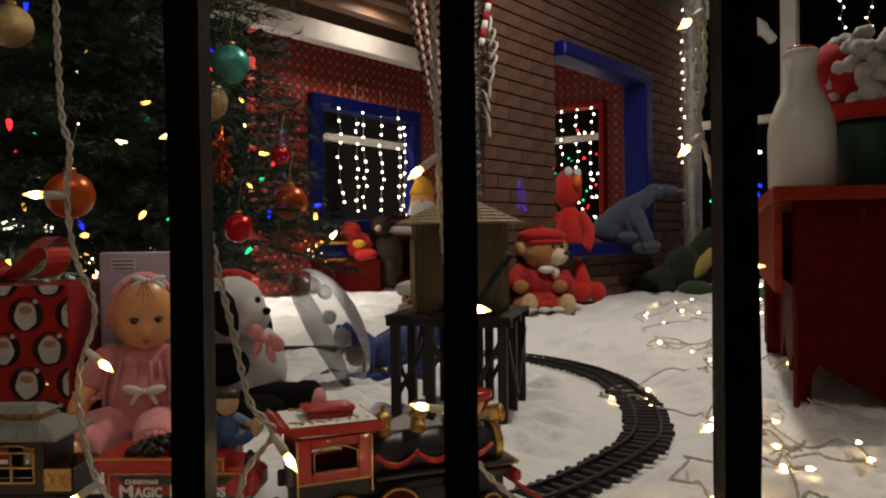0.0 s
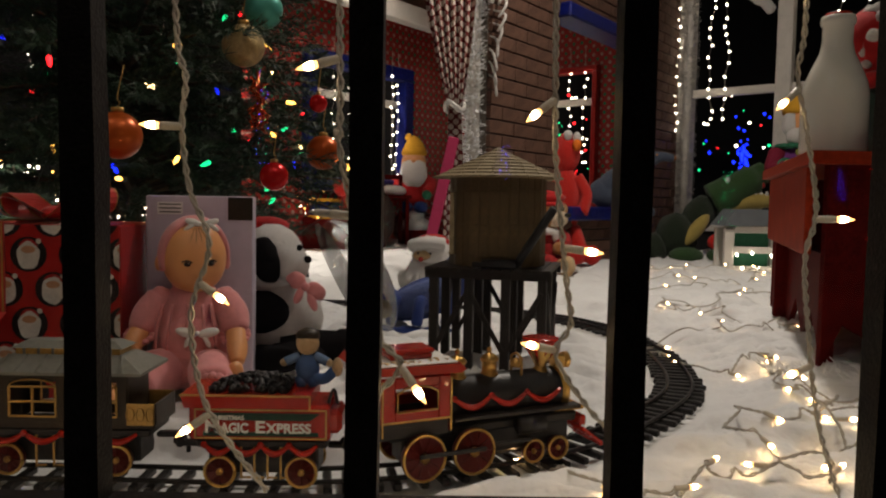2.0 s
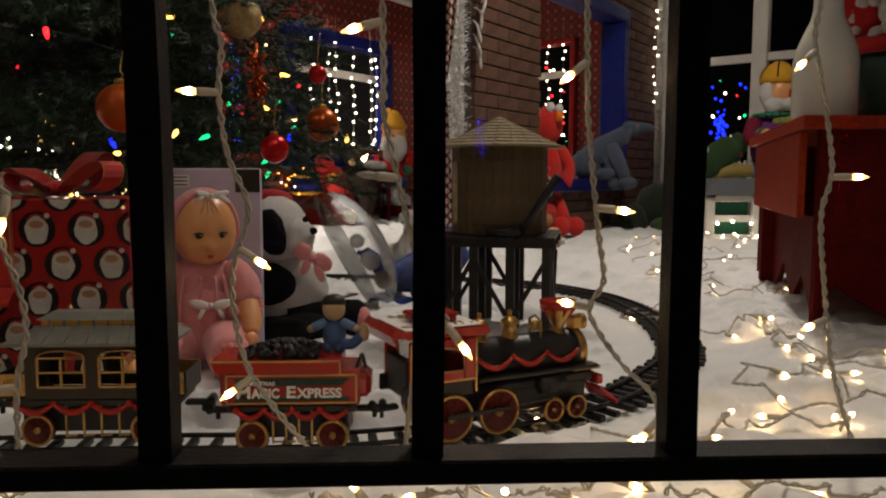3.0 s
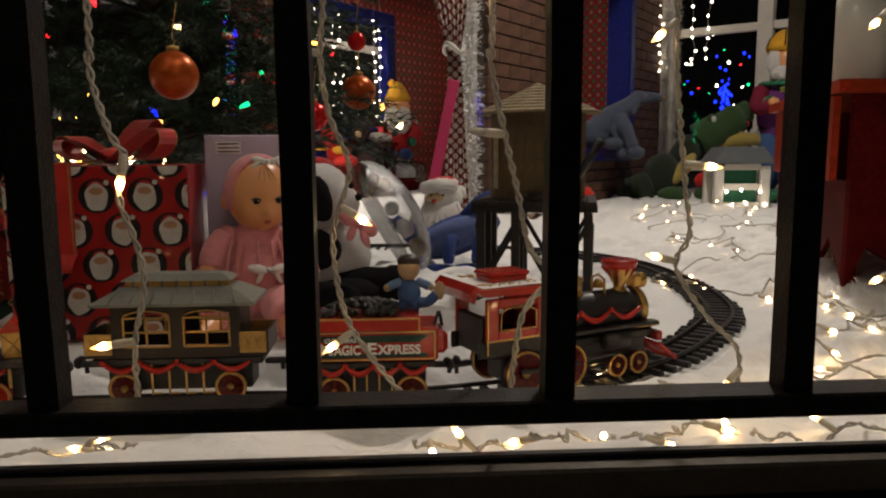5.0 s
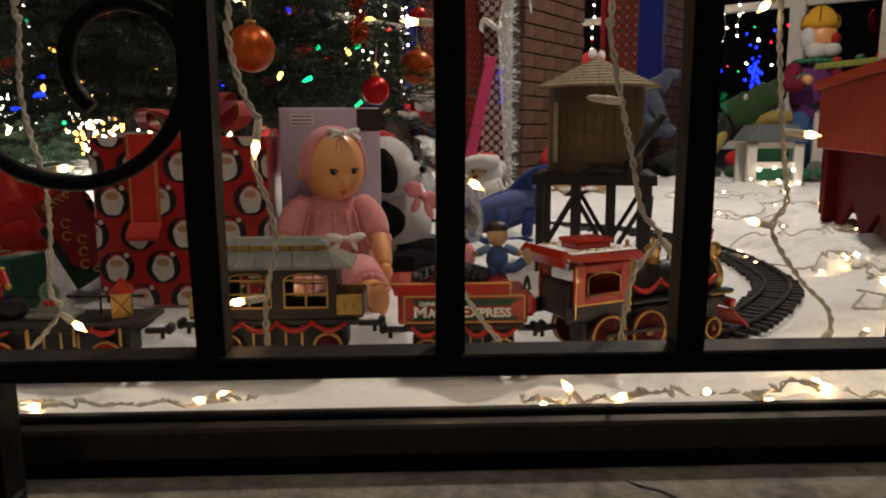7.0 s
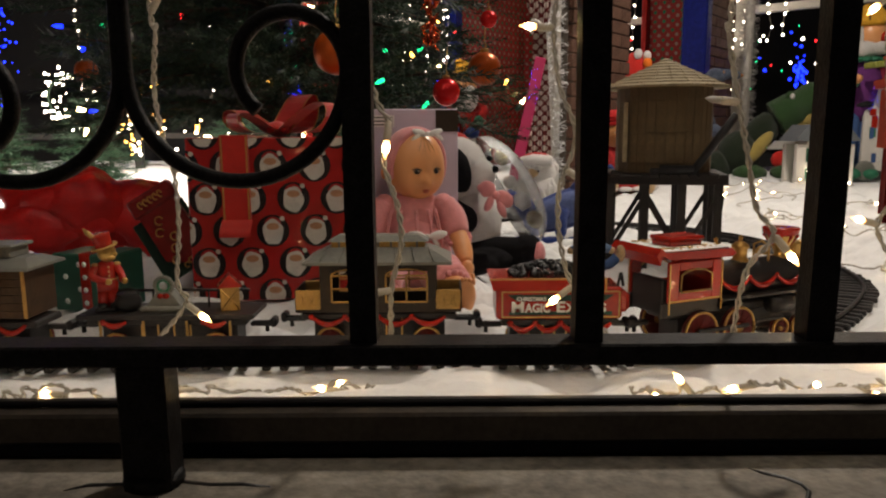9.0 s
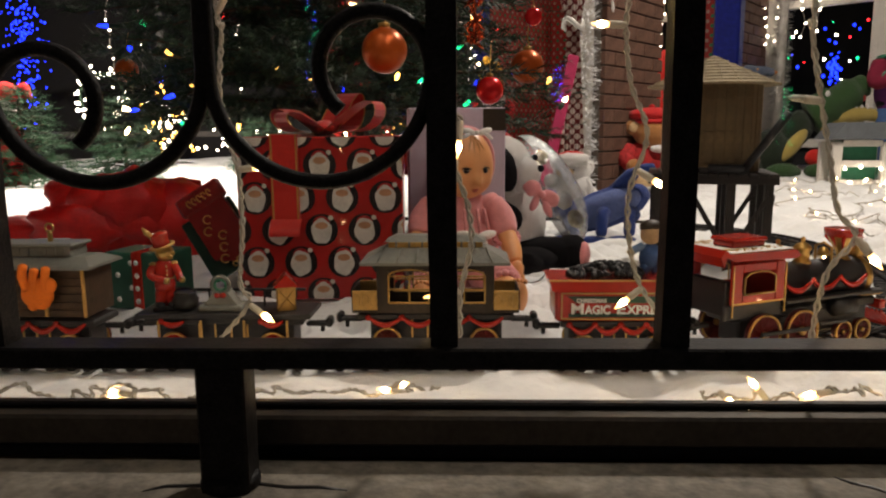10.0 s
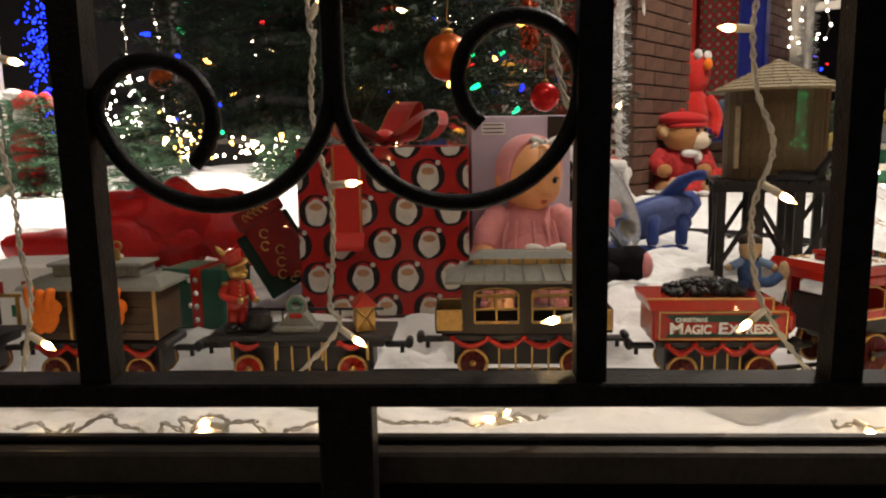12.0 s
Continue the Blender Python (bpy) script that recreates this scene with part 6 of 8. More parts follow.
def lying(pts, count, seed, label, height=0.012, loose=0.012):
    """A string strewn over the snow."""
    t = thing("string_lights", pose(0, 0, 0), label, "string lights", "light strings on the snow")
    rnd = random.Random(seed)
    raw = smooth_path([(x, y, 0) for x, y in pts], 9)
    path = []
    for k, p in enumerate(raw):
        x, y = p.x + rnd.uniform(-loose, loose), p.y + rnd.uniform(-loose, loose)
        path.append(Vector((x, y, snow_height(x, y) + height + rnd.uniform(-0.004, 0.010))))
    path = smooth_path(path, 3)
    part("wire", twisted(path, 0.0013, 0.0018, 0.028), WIRE, t, fix=False)
    for k in range(count):
        p = path[int((k + rnd.uniform(0.2, 0.8)) * (len(path) - 1) / count)]
        bulb_at(t, p, (rnd.uniform(-1, 1), rnd.uniform(-0.8, 0.5), rnd.uniform(-0.25, 0.15)), "tip", 0.95)


SNOWLIGHTS = "clear-white mini light string lying lit on the snow"
lying([(-0.02, 1.02), (0.10, 0.80), (0.24, 0.90), (0.36, 0.88), (0.30, 1.05), (0.48, 1.12), (0.44, 0.95), (0.62, 0.92), (0.80, 1.05)], 16, 21, SNOWLIGHTS)
lying([(0.30, 1.74), (0.40, 1.72), (0.48, 1.55), (0.60, 1.62), (0.52, 1.35), (0.58, 1.28), (0.50, 1.20), (0.62, 1.15), (0.56, 1.40), (0.63, 1.66)], 14, 22, SNOWLIGHTS)
lying([(0.36, 1.80), (0.66, 2.02), (0.90, 1.95), (0.78, 2.25), (0.60, 2.40), (0.92, 2.60), (1.15, 2.72), (0.95, 2.95), (0.70, 2.85)], 13, 23, SNOWLIGHTS, 0.016, 0.03)
lying([(0.75, 3.3), (1.0, 3.45), (1.25, 3.3), (1.45, 3.6), (1.2, 3.75), (0.95, 3.70)], 12, 24, SNOWLIGHTS, 0.02, 0.03)
lying([(-0.30, 0.66), (-0.24, 0.645), (-0.16, 0.63), (-0.08, 0.66), (-0.02, 0.645), (0.06, 0.665), (0.16, 0.65), (0.30, 0.66)], 9, 25, "clear-white mini light string along the window's edge", 0.008, 0.010)
lying([(-1.25, 0.66), (-1.08, 0.632), (-0.97, 0.64), (-0.90, 0.64), (-0.78, 0.66), (-0.66, 0.69), (-0.60, 0.69)], 8, 26, "clear-white mini light string along the window's edge", 0.008, 0.010)


def led_curtain(m, xs, top, low, step, seed, label, key="led", y=-0.06, odd=()):
    """Vertical strings of white lights in front of a window."""
    rnd = random.Random(seed)
    for x in xs:
        t = thing("light_curtain", m, label, "string lights", "light curtains")
        pts, z = [], top
        while z > low + rnd.uniform(0, 0.2):
            pts.append((x + rnd.uniform(-0.022, 0.022), y + rnd.uniform(-0.01, 0.01), z))
            z -= step * rnd.uniform(0.7, 1.3)
        part("wire", Shape().tube([(x, y, top + 0.2)] + pts, 0.0022, 4), WIRE, t)
        for p in pts:
            part("bulb", BULB[key], None, t, m=pose(*p))


LC = "hanging string of small white lights before a night window"
led_curtain(wall_frame(-0.41, 6.10), (-0.90, -0.74, -0.66, -0.47, -0.27, -0.20), 1.34, 0.42, 0.082, 31, LC)
led_curtain(wall_frame(0.23, 6.92, "v"), (0.42, 0.56, 0.70, 0.84, 0.98, 1.12), 1.46, 0.5, 0.075, 32, LC)
led_curtain(wall_frame(1.64, 5.44, "v"), (0.02, 0.10, 0.26, 0.36), 2.0, 0.70, 0.075, 33, LC, y=-0.12)
led_curtain(wall_frame(1.64, 5.44, "v"), (1.05, 1.2, 1.38, 1.5, 1.75, 1.95, 2.2), 2.0, 1.2, 0.06, 34, LC, "led_small", y=-0.05)


# distant lights of the street, far behind the windows
def far_lights(name, label, centre, spread, count, keys, seed, r=0.012):
    t = thing(name, pose(*centre), label, "distant lights")
    rnd = random.Random(seed)
    for key in keys:
        s = Shape()
        for k in range(count // len(keys)):
            s.ball((rnd.gauss(0, spread[0]), rnd.gauss(0, spread[1]), rnd.gauss(0, spread[2])), r * rnd.uniform(0.5, 1.1), n=6)
        part("lights", s, GLOW[key], t)["kind"] = "stuff"
    return t


far_lights("fairy_lights", "warm fairy lights heaped beside the toy drum", (-1.02, 5.2, 0.30), (0.06, 0.05, 0.07), 36, ("yellow", "dot"), 44, 0.008)
far_lights("net_lights", "mixed red, green and white net lights beyond the glass", (2.25, 5.9, 0.75), (0.35, 0.12, 0.28), 54, ("dot", "red", "green", "blue", "dot", "green"), 41)
far_lights("net_lights", "cool blue cluster of net lights beyond the glass", (2.15, 5.5, 0.74), (0.028, 0.03, 0.06), 40, ("blue",), 42, 0.013)
far_lights("net_lights", "red and green net lights outside the far window", (1.15, 7.0, 0.85), (0.25, 0.08, 0.25), 70, ("red", "green", "dot"), 43)


# ---- the big fir tree ----
def fir(name, m, base, top, radius, branches, sprig, material, label, seed, needles=24, trunk_r=0.03):
    t = thing(name, m, label, "tree")
    rnd = np.random.RandomState(seed)
    trunk = Shape().lathe([(trunk_r * 1.2, 0), (trunk_r, 0.1), (trunk_r * 0.7, top * 0.5), (trunk_r * 0.15, top)], n=10)
    part("trunk", trunk, BARK, t)
    V = []
    limbs = Shape()
    tips = []
    for b in range(branches):
        f = (b + rnd.rand()) / branches
        h = base + (top - base) * f ** 1.25
        r = radius * (1 - (h - base) / (top - base)) ** 0.85 * rnd.uniform(0.72, 1.06) + 0.03
        az = b * 2.39996 + rnd.uniform(-0.3, 0.3)
        d = np.array([math.cos(az), math.sin(az), 0.0])
        side = np.array([-d[1], d[0], 0.0])
        rise, sag = rnd.uniform(0.02, 0.22), rnd.uniform(0.15, 0.40)
        pts = [np.array([0, 0, h]) + d * r * s + np.array([0, 0, r * (rise * s * 2 - sag * s * s)]) for s in np.linspace(0, 1, 7)]
        limbs.tube([Vector(p) for p in pts], [0.007 * (1 - 0.8 * k / 6) * (radius / 0.6 + 0.3) for k in range(7)], 4)
        tips.append(Vector(pts[-1]))
        n_s = max(6, int(r / sprig * 6.5))
        for k in range(n_s):
            s = 0.18 + 0.82 * (k + rnd.rand()) / n_s
            o = np.array([0, 0, h]) + d * r * s + np.array([0, 0, r * (rise * s * 2 - sag * s * s)])
            ang = (1 if k % 2 else -1) * rnd.uniform(0.35, 1.1) * (1.0 if s < 0.93 else 0.2)
            a = d * math.cos(ang) + side * math.sin(ang) + np.array([0, 0, rnd.uniform(-0.35, 0.25)])
            a /= np.linalg.norm(a)
            L = sprig * rnd.uniform(0.7, 1.2)
            w = np.cross(a, [0, 0, 1.0])
            w /= np.linalg.norm(w)
            u = np.cross(w, a)
            q = np.arange(needles)[:, None] / needles
            th = rnd.uniform(0, 2 * math.pi, (needles, 1))
            root = o + a * L * q
            out = a * 0.75 + (w * np.cos(th) + u * np.sin(th)) * 0.8
            nl = sprig * 0.34 * rnd.uniform(0.7, 1.15, (needles, 1)) * (1 - 0.35 * q)
            px = np.cross(out, a)
            px = px / (np.linalg.norm(px, axis=1, keepdims=True) + 1e-6) * sprig * 0.0165
            V.append(np.stack([root - px, root + px, root + out * nl], 1).reshape(-1, 3))
    part("limb", limbs, BARK, t)
    me = bpy.data.meshes.new("crown")
    V = np.concatenate(V)
    me.from_pydata(V.tolist(), [], np.arange(len(V)).reshape(-1, 3).tolist())
    me.materials.append(material)
    c = part("crown", me, None, t)
    c["kind"] = "stuff"
    return t, tips


TREE = (-0.96, 1.93)
tree, TIPS = fir("christmas_tree", pose(TREE[0], TREE[1], 0), 0.33, 2.25, 0.60, 290, 0.105, NEEDLE, "large dark green fir Christmas tree hung with lights and baubles", 7)


def tree_lights():
    rnd = random.Random(9)
    keys = ["yellow", "yellow", "red", "blue", "green", "red", "warm", "green", "blue"]
    t = thing("tree_lights", pose(TREE[0], TREE[1], 0), "multicoloured mini lights wound over the fir tree", "string lights")
    near = [p for p in TIPS if p.y < 0.28 and p.z < 1.35]
    line = []
    for k in range(105):
        p = rnd.choice(near)
        s = rnd.uniform(0.55, 1.02)
        q = Vector((p.x * s + rnd.uniform(-0.05, 0.05), p.y * s + rnd.uniform(-0.04, 0.04), p.z + (1 - s) * 0.06 + rnd.uniform(-0.06, 0.03)))
        so = part("socket", BULB["greensocket"], None, t, m=Matrix.Translation(q) @ Euler((rnd.uniform(0, 6), rnd.uniform(0, 6), 0)).to_matrix().to_4x4() @ Matrix.Scale(1.5, 4))
        part("bulb", BULB[keys[k % len(keys)]], None, so)
        line.append(q)
    line.sort(key=lambda q: (round(q.z * 5), q.x if round(q.z * 5) % 2 else -q.x))
    part("wire", Shape().tube(line, 0.0016, 4), GREENWIRE, t, fix=False)


tree_lights()


def bauble(where, r, material, label, drip=False):
    t = thing("bauble", pose(*where), label, "bauble", "tree baubles")
    part("globe", Shape().ball((0, 0, 0), r, n=28), material, t)
    part("cap", Shape().lathe([(r * 0.26, r * 0.96), (r * 0.26, r * 1.16), (r * 0.12, r * 1.2), (0, r * 1.2)], n=14), BRASS, t, "ribbed gold cap")
    part("hook", Shape().tube(smooth_path([(0, 0, r * 1.2), (r * 0.12, 0, r * 1.4), (0, 0, r * 1.6), (0.004, 0.02, r * 1.6 + 0.06)], 4), 0.0010, 4), BRASS, t)
    return t


bauble((-0.710, 1.285, 0.452), 0.042, ORNO, "satin orange glass bauble hanging from a fir branch")
bauble((-0.412, 1.697, 0.455), 0.040, ORNO, "shiny copper-orange bauble near the branch tips")
bauble((-0.572, 1.60, 0.678), 0.046, ORNG, "gold mirrored bauble with a ribbed surface")
bauble((-0.565, 1.75, 0.795), 0.046, ORNT, "matt teal bauble hanging high in the tree")
bauble((-0.408, 1.60, 0.556), 0.020, ORNR, "small glossy red bauble with a drop shape")
bauble((-0.505, 1.60, 0.395), 0.032, ORNR, "red bauble low on the fir tree")
bauble((-1.62, 2.20, 0.50), 0.036, ORNO, "orange bauble on the outer fir branches")
bauble((-1.10, 1.36, 0.66), 0.040, ORNO, "orange bauble on the front of the fir tree")
bauble((-1.32, 1.62, 0.80), 0.038, ORNR, "red bauble high on the fir tree")
bauble((-0.86, 1.36, 0.78), 0.040, ORNG, "gold ribbed bauble high on the fir tree")
fo = Shape()
rf = random.Random(4)
for k in range(46):
    a, z = rf.uniform(0, 6.28), rf.uniform(-0.055, 0.055)
    fo.cyl((0.008 * math.cos(a), 0.008 * math.sin(a), z), (0.024 * math.cos(a), 0.024 * math.sin(a), z + rf.uniform(-0.02, 0.02)), 0.005, 0.0008, 5)
fo.cyl((0, 0, -0.05), (0, 0, 0.075), 0.004, n=6)
whole("foil_ornament", fo, mat("copper_foil", (0.62, 0.12, 0.03), 0.2, 0.8, var=0.2), pose(-0.540, 1.60, 0.548), "crumpled copper-red foil ornament in the tree", "ornament")


# ---- left of the tree ----
def build_left():
    v = Shape()
    k = dict(rough=0.42, freq=16)
    v.ball((0, 0, 0.10), (0.17, 0.10, 0.11), 0, 24, **k).ball((-0.12, 0.02, 0.12), (0.10, 0.09, 0.09), 0, 20, **k).ball((0.12, -0.01, 0.10), (0.09, 0.07, 0.085), 0, 20, **k)
    v.ball((-0.28, -0.02, 0.05), (0.16, 0.07, 0.05), 0, 18, **k)
    for j in range(5):
        v.tube(smooth_path([(0.15, -0.02, 0.10 - 0.012 * j), (0.20, -0.04, 0.10 - 0.022 * j), (0.235, -0.05 + 0.01 * j, 0.09 - 0.02 * j)], 4), [0.028] * 4 + [0.018] * 4 + [0.005], 8)
    v.ball((0.03, -0.06, 0.14), (0.10, 0.06, 0.07), 0, 20, rough=0.4, freq=22).ball((-0.10, -0.07, 0.08), (0.12, 0.06, 0.06), 0, 20, rough=0.4, freq=22)
    whole("velvet_sack", v, VELVET, pose(-1.42, 1.72, 0), "crumpled bright red velvet sack on the snow", "sack")
    g = thing("small_gift", pose(-1.125, 1.16, 0, 0, 0, -12) @ Matrix.Scale(0.9, 4), "small dark green gift with a red dotted band", "gift")
    part("box", Shape().box((0, 0, 0.056), (0.13, 0.10, 0.112), 0, 0.003), mat("teal_gift_paper", (0.022, 0.085, 0.055), 0.35, var=0.3, scale=20), g)
    part("band", Shape().box((0.008, 0, 0.056), (0.022, 0.103, 0.115), 0, 0.001), RED, g)
    dots = Shape()
    for j in range(4):
        dots.lathe([(0.0055, 0), (0.0, 0.0008)], n=8, at=pose(0.008, -0.0522, 0.018 + 0.025 * j, 90, 0, 0))
        dots.lathe([(0.006, 0), (0.0, 0.0008)], n=6, at=pose(-0.035 + 0.03 * (j % 2), -0.0507, 0.02 + 0.024 * j, 90, 0, 0))
    part("printed_dots", dots, WHITE, g)["kind"] = "stuff"
    p = thing("printed_gift", pose(-1.40, 1.17, 0, 0, 0, 5), "white gift box printed with red and green marks", "gift")
    part("box", Shape().box((0, 0, 0.055), (0.20, 0.12, 0.110), 0, 0.003), WHITE, p)
    for j in range(9):
        part("mark", Shape().box((-0.08 + 0.02 * j, -0.0608, 0.035 + 0.04 * (j % 2)), (0.010, 0.001, 0.020)), RED if j % 2 else GREENG, p)
    c = thing("stocking_plaque", pose(-0.985, 1.240, 0.060, -10, -32, 4), "red and gold glossy stocking plaque on dark green card", "decoration")
    part("card", Shape().box((-0.01, 0.016, 0.060), (0.110, 0.010, 0.13), 0, 0.002), GREEN, c)
    st = Shape().prism([(-0.038, 0.03), (0.030, -0.014), (0.056, 0.0), (0.044, 0.026), (0.040, 0.125), (-0.038, 0.125)], -0.008, 0.004)
    st.box((0.001, -0.002, 0.144), (0.094, 0.018, 0.038), 0, 0.004)
    part("stocking", st, mat("oxblood_lacquer", (0.20, 0.012, 0.010), 0.28, var=0.3, scale=40, coat=0.4), c)
    sc = Shape()
    for j in range(5):
        x0, z0 = -0.018 + 0.010 * (j % 3), 0.022 + 0.020 * j
        sc.tube([(x0 + 0.008 * math.cos(a * 0.7), -0.0095, z0 + 0.008 * math.sin(a * 0.7)) for a in range(8)], 0.0017, 5)
        sc.tube([(-0.006 + 0.011 * j + 0.005 * math.cos(a), -0.0095, 0.004 + 0.004 * (j % 2) + 0.005 * math.sin(a)) for a in range(6)], 0.0017, 5)
        sc.tube([(-0.022 + 0.011 * j + 0.004 * math.cos(a), -0.0125, 0.144 + 0.007 * math.sin(a)) for a in range(6)], 0.0017, 5)
    part("gold_scrolls", sc, BRASS, c)
    for where, h, seed in (((-2.55, 4.12), 0.52, 61), ((-3.08, 4.0), 0.58, 62), ((-1.95, 4.9), 0.45, 63), ((-3.7, 4.6), 0.6, 64)):
        fir("small_fir", pose(where[0], where[1], -0.01), 0.04, h, h * 0.52, 70, 0.10, NEEDLE2, "small bright green artificial fir on the snow", seed, 18, 0.012)
    # glowing wreath and lit decorations far back on the snow
    far_lights("lit_reindeer", "gold wire reindeer covered in warm lights", (-2.80, 5.4, 0.34), (0.10, 0.04, 0.10), 80, ("yellow", "dot"), 51, 0.013)
    far_lights("lit_gift_stack", "stack of wire gifts covered in white lights", (-2.30, 5.6, 0.22), (0.17, 0.06, 0.09), 48, ("dot", "dot", "warm"), 52, 0.014)
    w = thing("lit_wreath", pose(-3.3, 5.4, 0.58), "wire wreath densely wound with warm white lights", "wreath")
    ws, wb = Shape(), Shape()
    rw = random.Random(53)
    ws.tube([(0.17 * math.cos(2 * math.pi * k / 24), 0, 0.17 * math.sin(2 * math.pi * k / 24)) for k in range(25)], 0.01, 6).cyl((0, 0.01, -0.62), (0, 0.01, -0.15), 0.006, n=6)
    part("ring", ws, GREENWIRE, w)
    for k in range(75):
        a, r = rw.uniform(0, 6.28), 0.17 + rw.gauss(0, 0.045)
        wb.ball((r * math.cos(a), rw.uniform(-0.03, 0.03), r * math.sin(a)), rw.uniform(0.007, 0.015), n=6)
    part("lights", wb, GLOW["dot"], w)["kind"] = "stuff"
    # dark windows with a white frame, blue lights and strings
    m = pose(-4.15, 6.15, 0, 0, 0, 14)
    win = thing("window_5", m, "tall night window in white painted frames", "window", kind="structure")
    for x in (-0.55, 0.95, 2.3):
        part("post", Shape().box((x, 0, 1.28), (0.16 if x < 0 else 0.07, 0.1, 2.56), 0, 0.006), WHITEP if x < 0 else DKGREY, win)
    for z in (0.30, 1.62):
        part("sash_bar", Shape().box((0.9, 0.01, z), (3.0, 0.05, 0.05), 0, 0.004), DKGREY, win)
    led_curtain(m, (0.55, 0.80, 1.6), 2.0, 0.5, 0.11, 35, LC, y=-0.08)
    far_lights("blue_light_net", "dense curtain of deep blue lights on the window", (-4.22, 6.0, 1.08), (0.075, 0.03, 0.30), 230, ("blue",), 54, 0.010)
    s = Shape()
    s.ball((0, 0, 0.25), (0.09, 0.07, 0.12), 0, 16).ball((0, 0, 0.42), (0.06, 0.06, 0.06), 1, 14).ball((0.01, 0, 0.49), (0.07, 0.06, 0.06), 0, 14).ball((-0.04, -0.03, 0.53), (0.05, 0.035, 0.03), 1, 12)
    s.cyl((-0.03, 0, 0), (-0.03, 0, 0.18), 0.035, 0.045, 10, 0).cyl((0.04, 0, 0), (0.04, 0, 0.18), 0.035, 0.045, 10, 0).tube(smooth_path([(0.07, 0, 0.48), (0.12, -0.01, 0.52), (0.13, -0.01, 0.46)], 4), 0.025, 8, 0)
    whole("santa_figure", s, [REDC, WHITEPLUSH], pose(-3.2, 4.05, 0) @ Matrix.Scale(1.1, 4), "standing red and white cloth figure on the snow", "figurine")


build_left()


# ---- inside the inner room and along the brick wall ----
def tinsel_post(x, y, r, material, top, blades, seed, label, bow=False):
    t = thing("tinsel_post", pose(x, y, 0), label, "post")
    part("core", Shape().lathe([(r * 0.55, 0), (r * 0.55, top)], n=10), WHITEP, t)
    rnd = random.Random(seed)
    V, F = [], []
    for k in range(blades):
        z = rnd.uniform(0.0, top)
        a = rnd.uniform(0, 6.283)
        l = r * rnd.uniform(0.75, 1.25)
        d = Vector((math.cos(a), math.sin(a), rnd.uniform(-0.5, 0.5)))
        q = Vector((-d.y, d.x, rnd.uniform(-0.8, 0.8))).normalized() * rnd.uniform(0.0015, 0.0032)
        p = Vector((0.4 * r * d.x, 0.4 * r * d.y, z))
        e = p + d * (l - 0.3 * r)
        k0 = len(V)
        V += [tuple(p - q), tuple(p + q), tuple(e + q), tuple(e - q)]
        F.append((k0, k0 + 1, k0 + 2, k0 + 3))
    me = bpy.data.meshes.new("tinsel")
    me.from_pydata(V, [], F)
    me.materials.append(material)
    part("tinsel", me, None, t, "bristly tinsel strips")["kind"] = "stuff"
    return t


tinsel_post(0.018, 3.49, 0.062, TINSEL, 2.5, 6500, 71, "post wrapped in shiny silver tinsel garland")
tinsel_post(1.50, 4.86, 0.055, TINSELW, 2.5, 3600, 72, "post wrapped in white fringed garland")
ic = Shape().tube(smooth_path([(1.50, 4.80, 1.86), (1.75, 4.80, 1.80), (1.92, 4.80, 1.72), (2.02, 4.80, 1.62)], 6), [0.06] * 8 + [0.05] * 6 + [0.035] * 4 + [0.012], 10)
whole("snow_garland", ic, WHITEPLUSH, Matrix(), "thick white fluffy garland swagged from the post", "garland")
tw = Shape()
for k in range(9):
    a = k * 0.7
    tw.tube(smooth_path([(0.055, 0, 1.55 - 0.06 * k), (0.10 + 0.03 * math.sin(a), -0.03, 1.52 - 0.06 * k), (0.09, -0.05, 1.44 - 0.06 * k)], 4), [0.004] * 4 + [0.007] * 4 + [0.003], 6)
whole("tulle_bow", tw, TINSELW, pose(0.03, 3.45, -0.12), "frayed white tulle bow tied to the tinsel post", "bow", kind="stuff")


def candy_cane():
    line = smooth_path([(0.0, 0, 0.0), (0.02, 0, 0.11), (0.045, 0, 0.22), (0.085, 0, 0.25), (0.115, 0, 0.22)], 6)
    t = thing("candy_cane", pose(0.085, 3.40, 1.27), "red and white striped candy cane tied to the post", "ornament")
    for k in range(0, len(line) - 1, 2):
        part("stripe", Shape().tube(line[k:k + 3], 0.014, 10), REDC if (k // 2) % 2 else WHITE, t)


candy_cane()


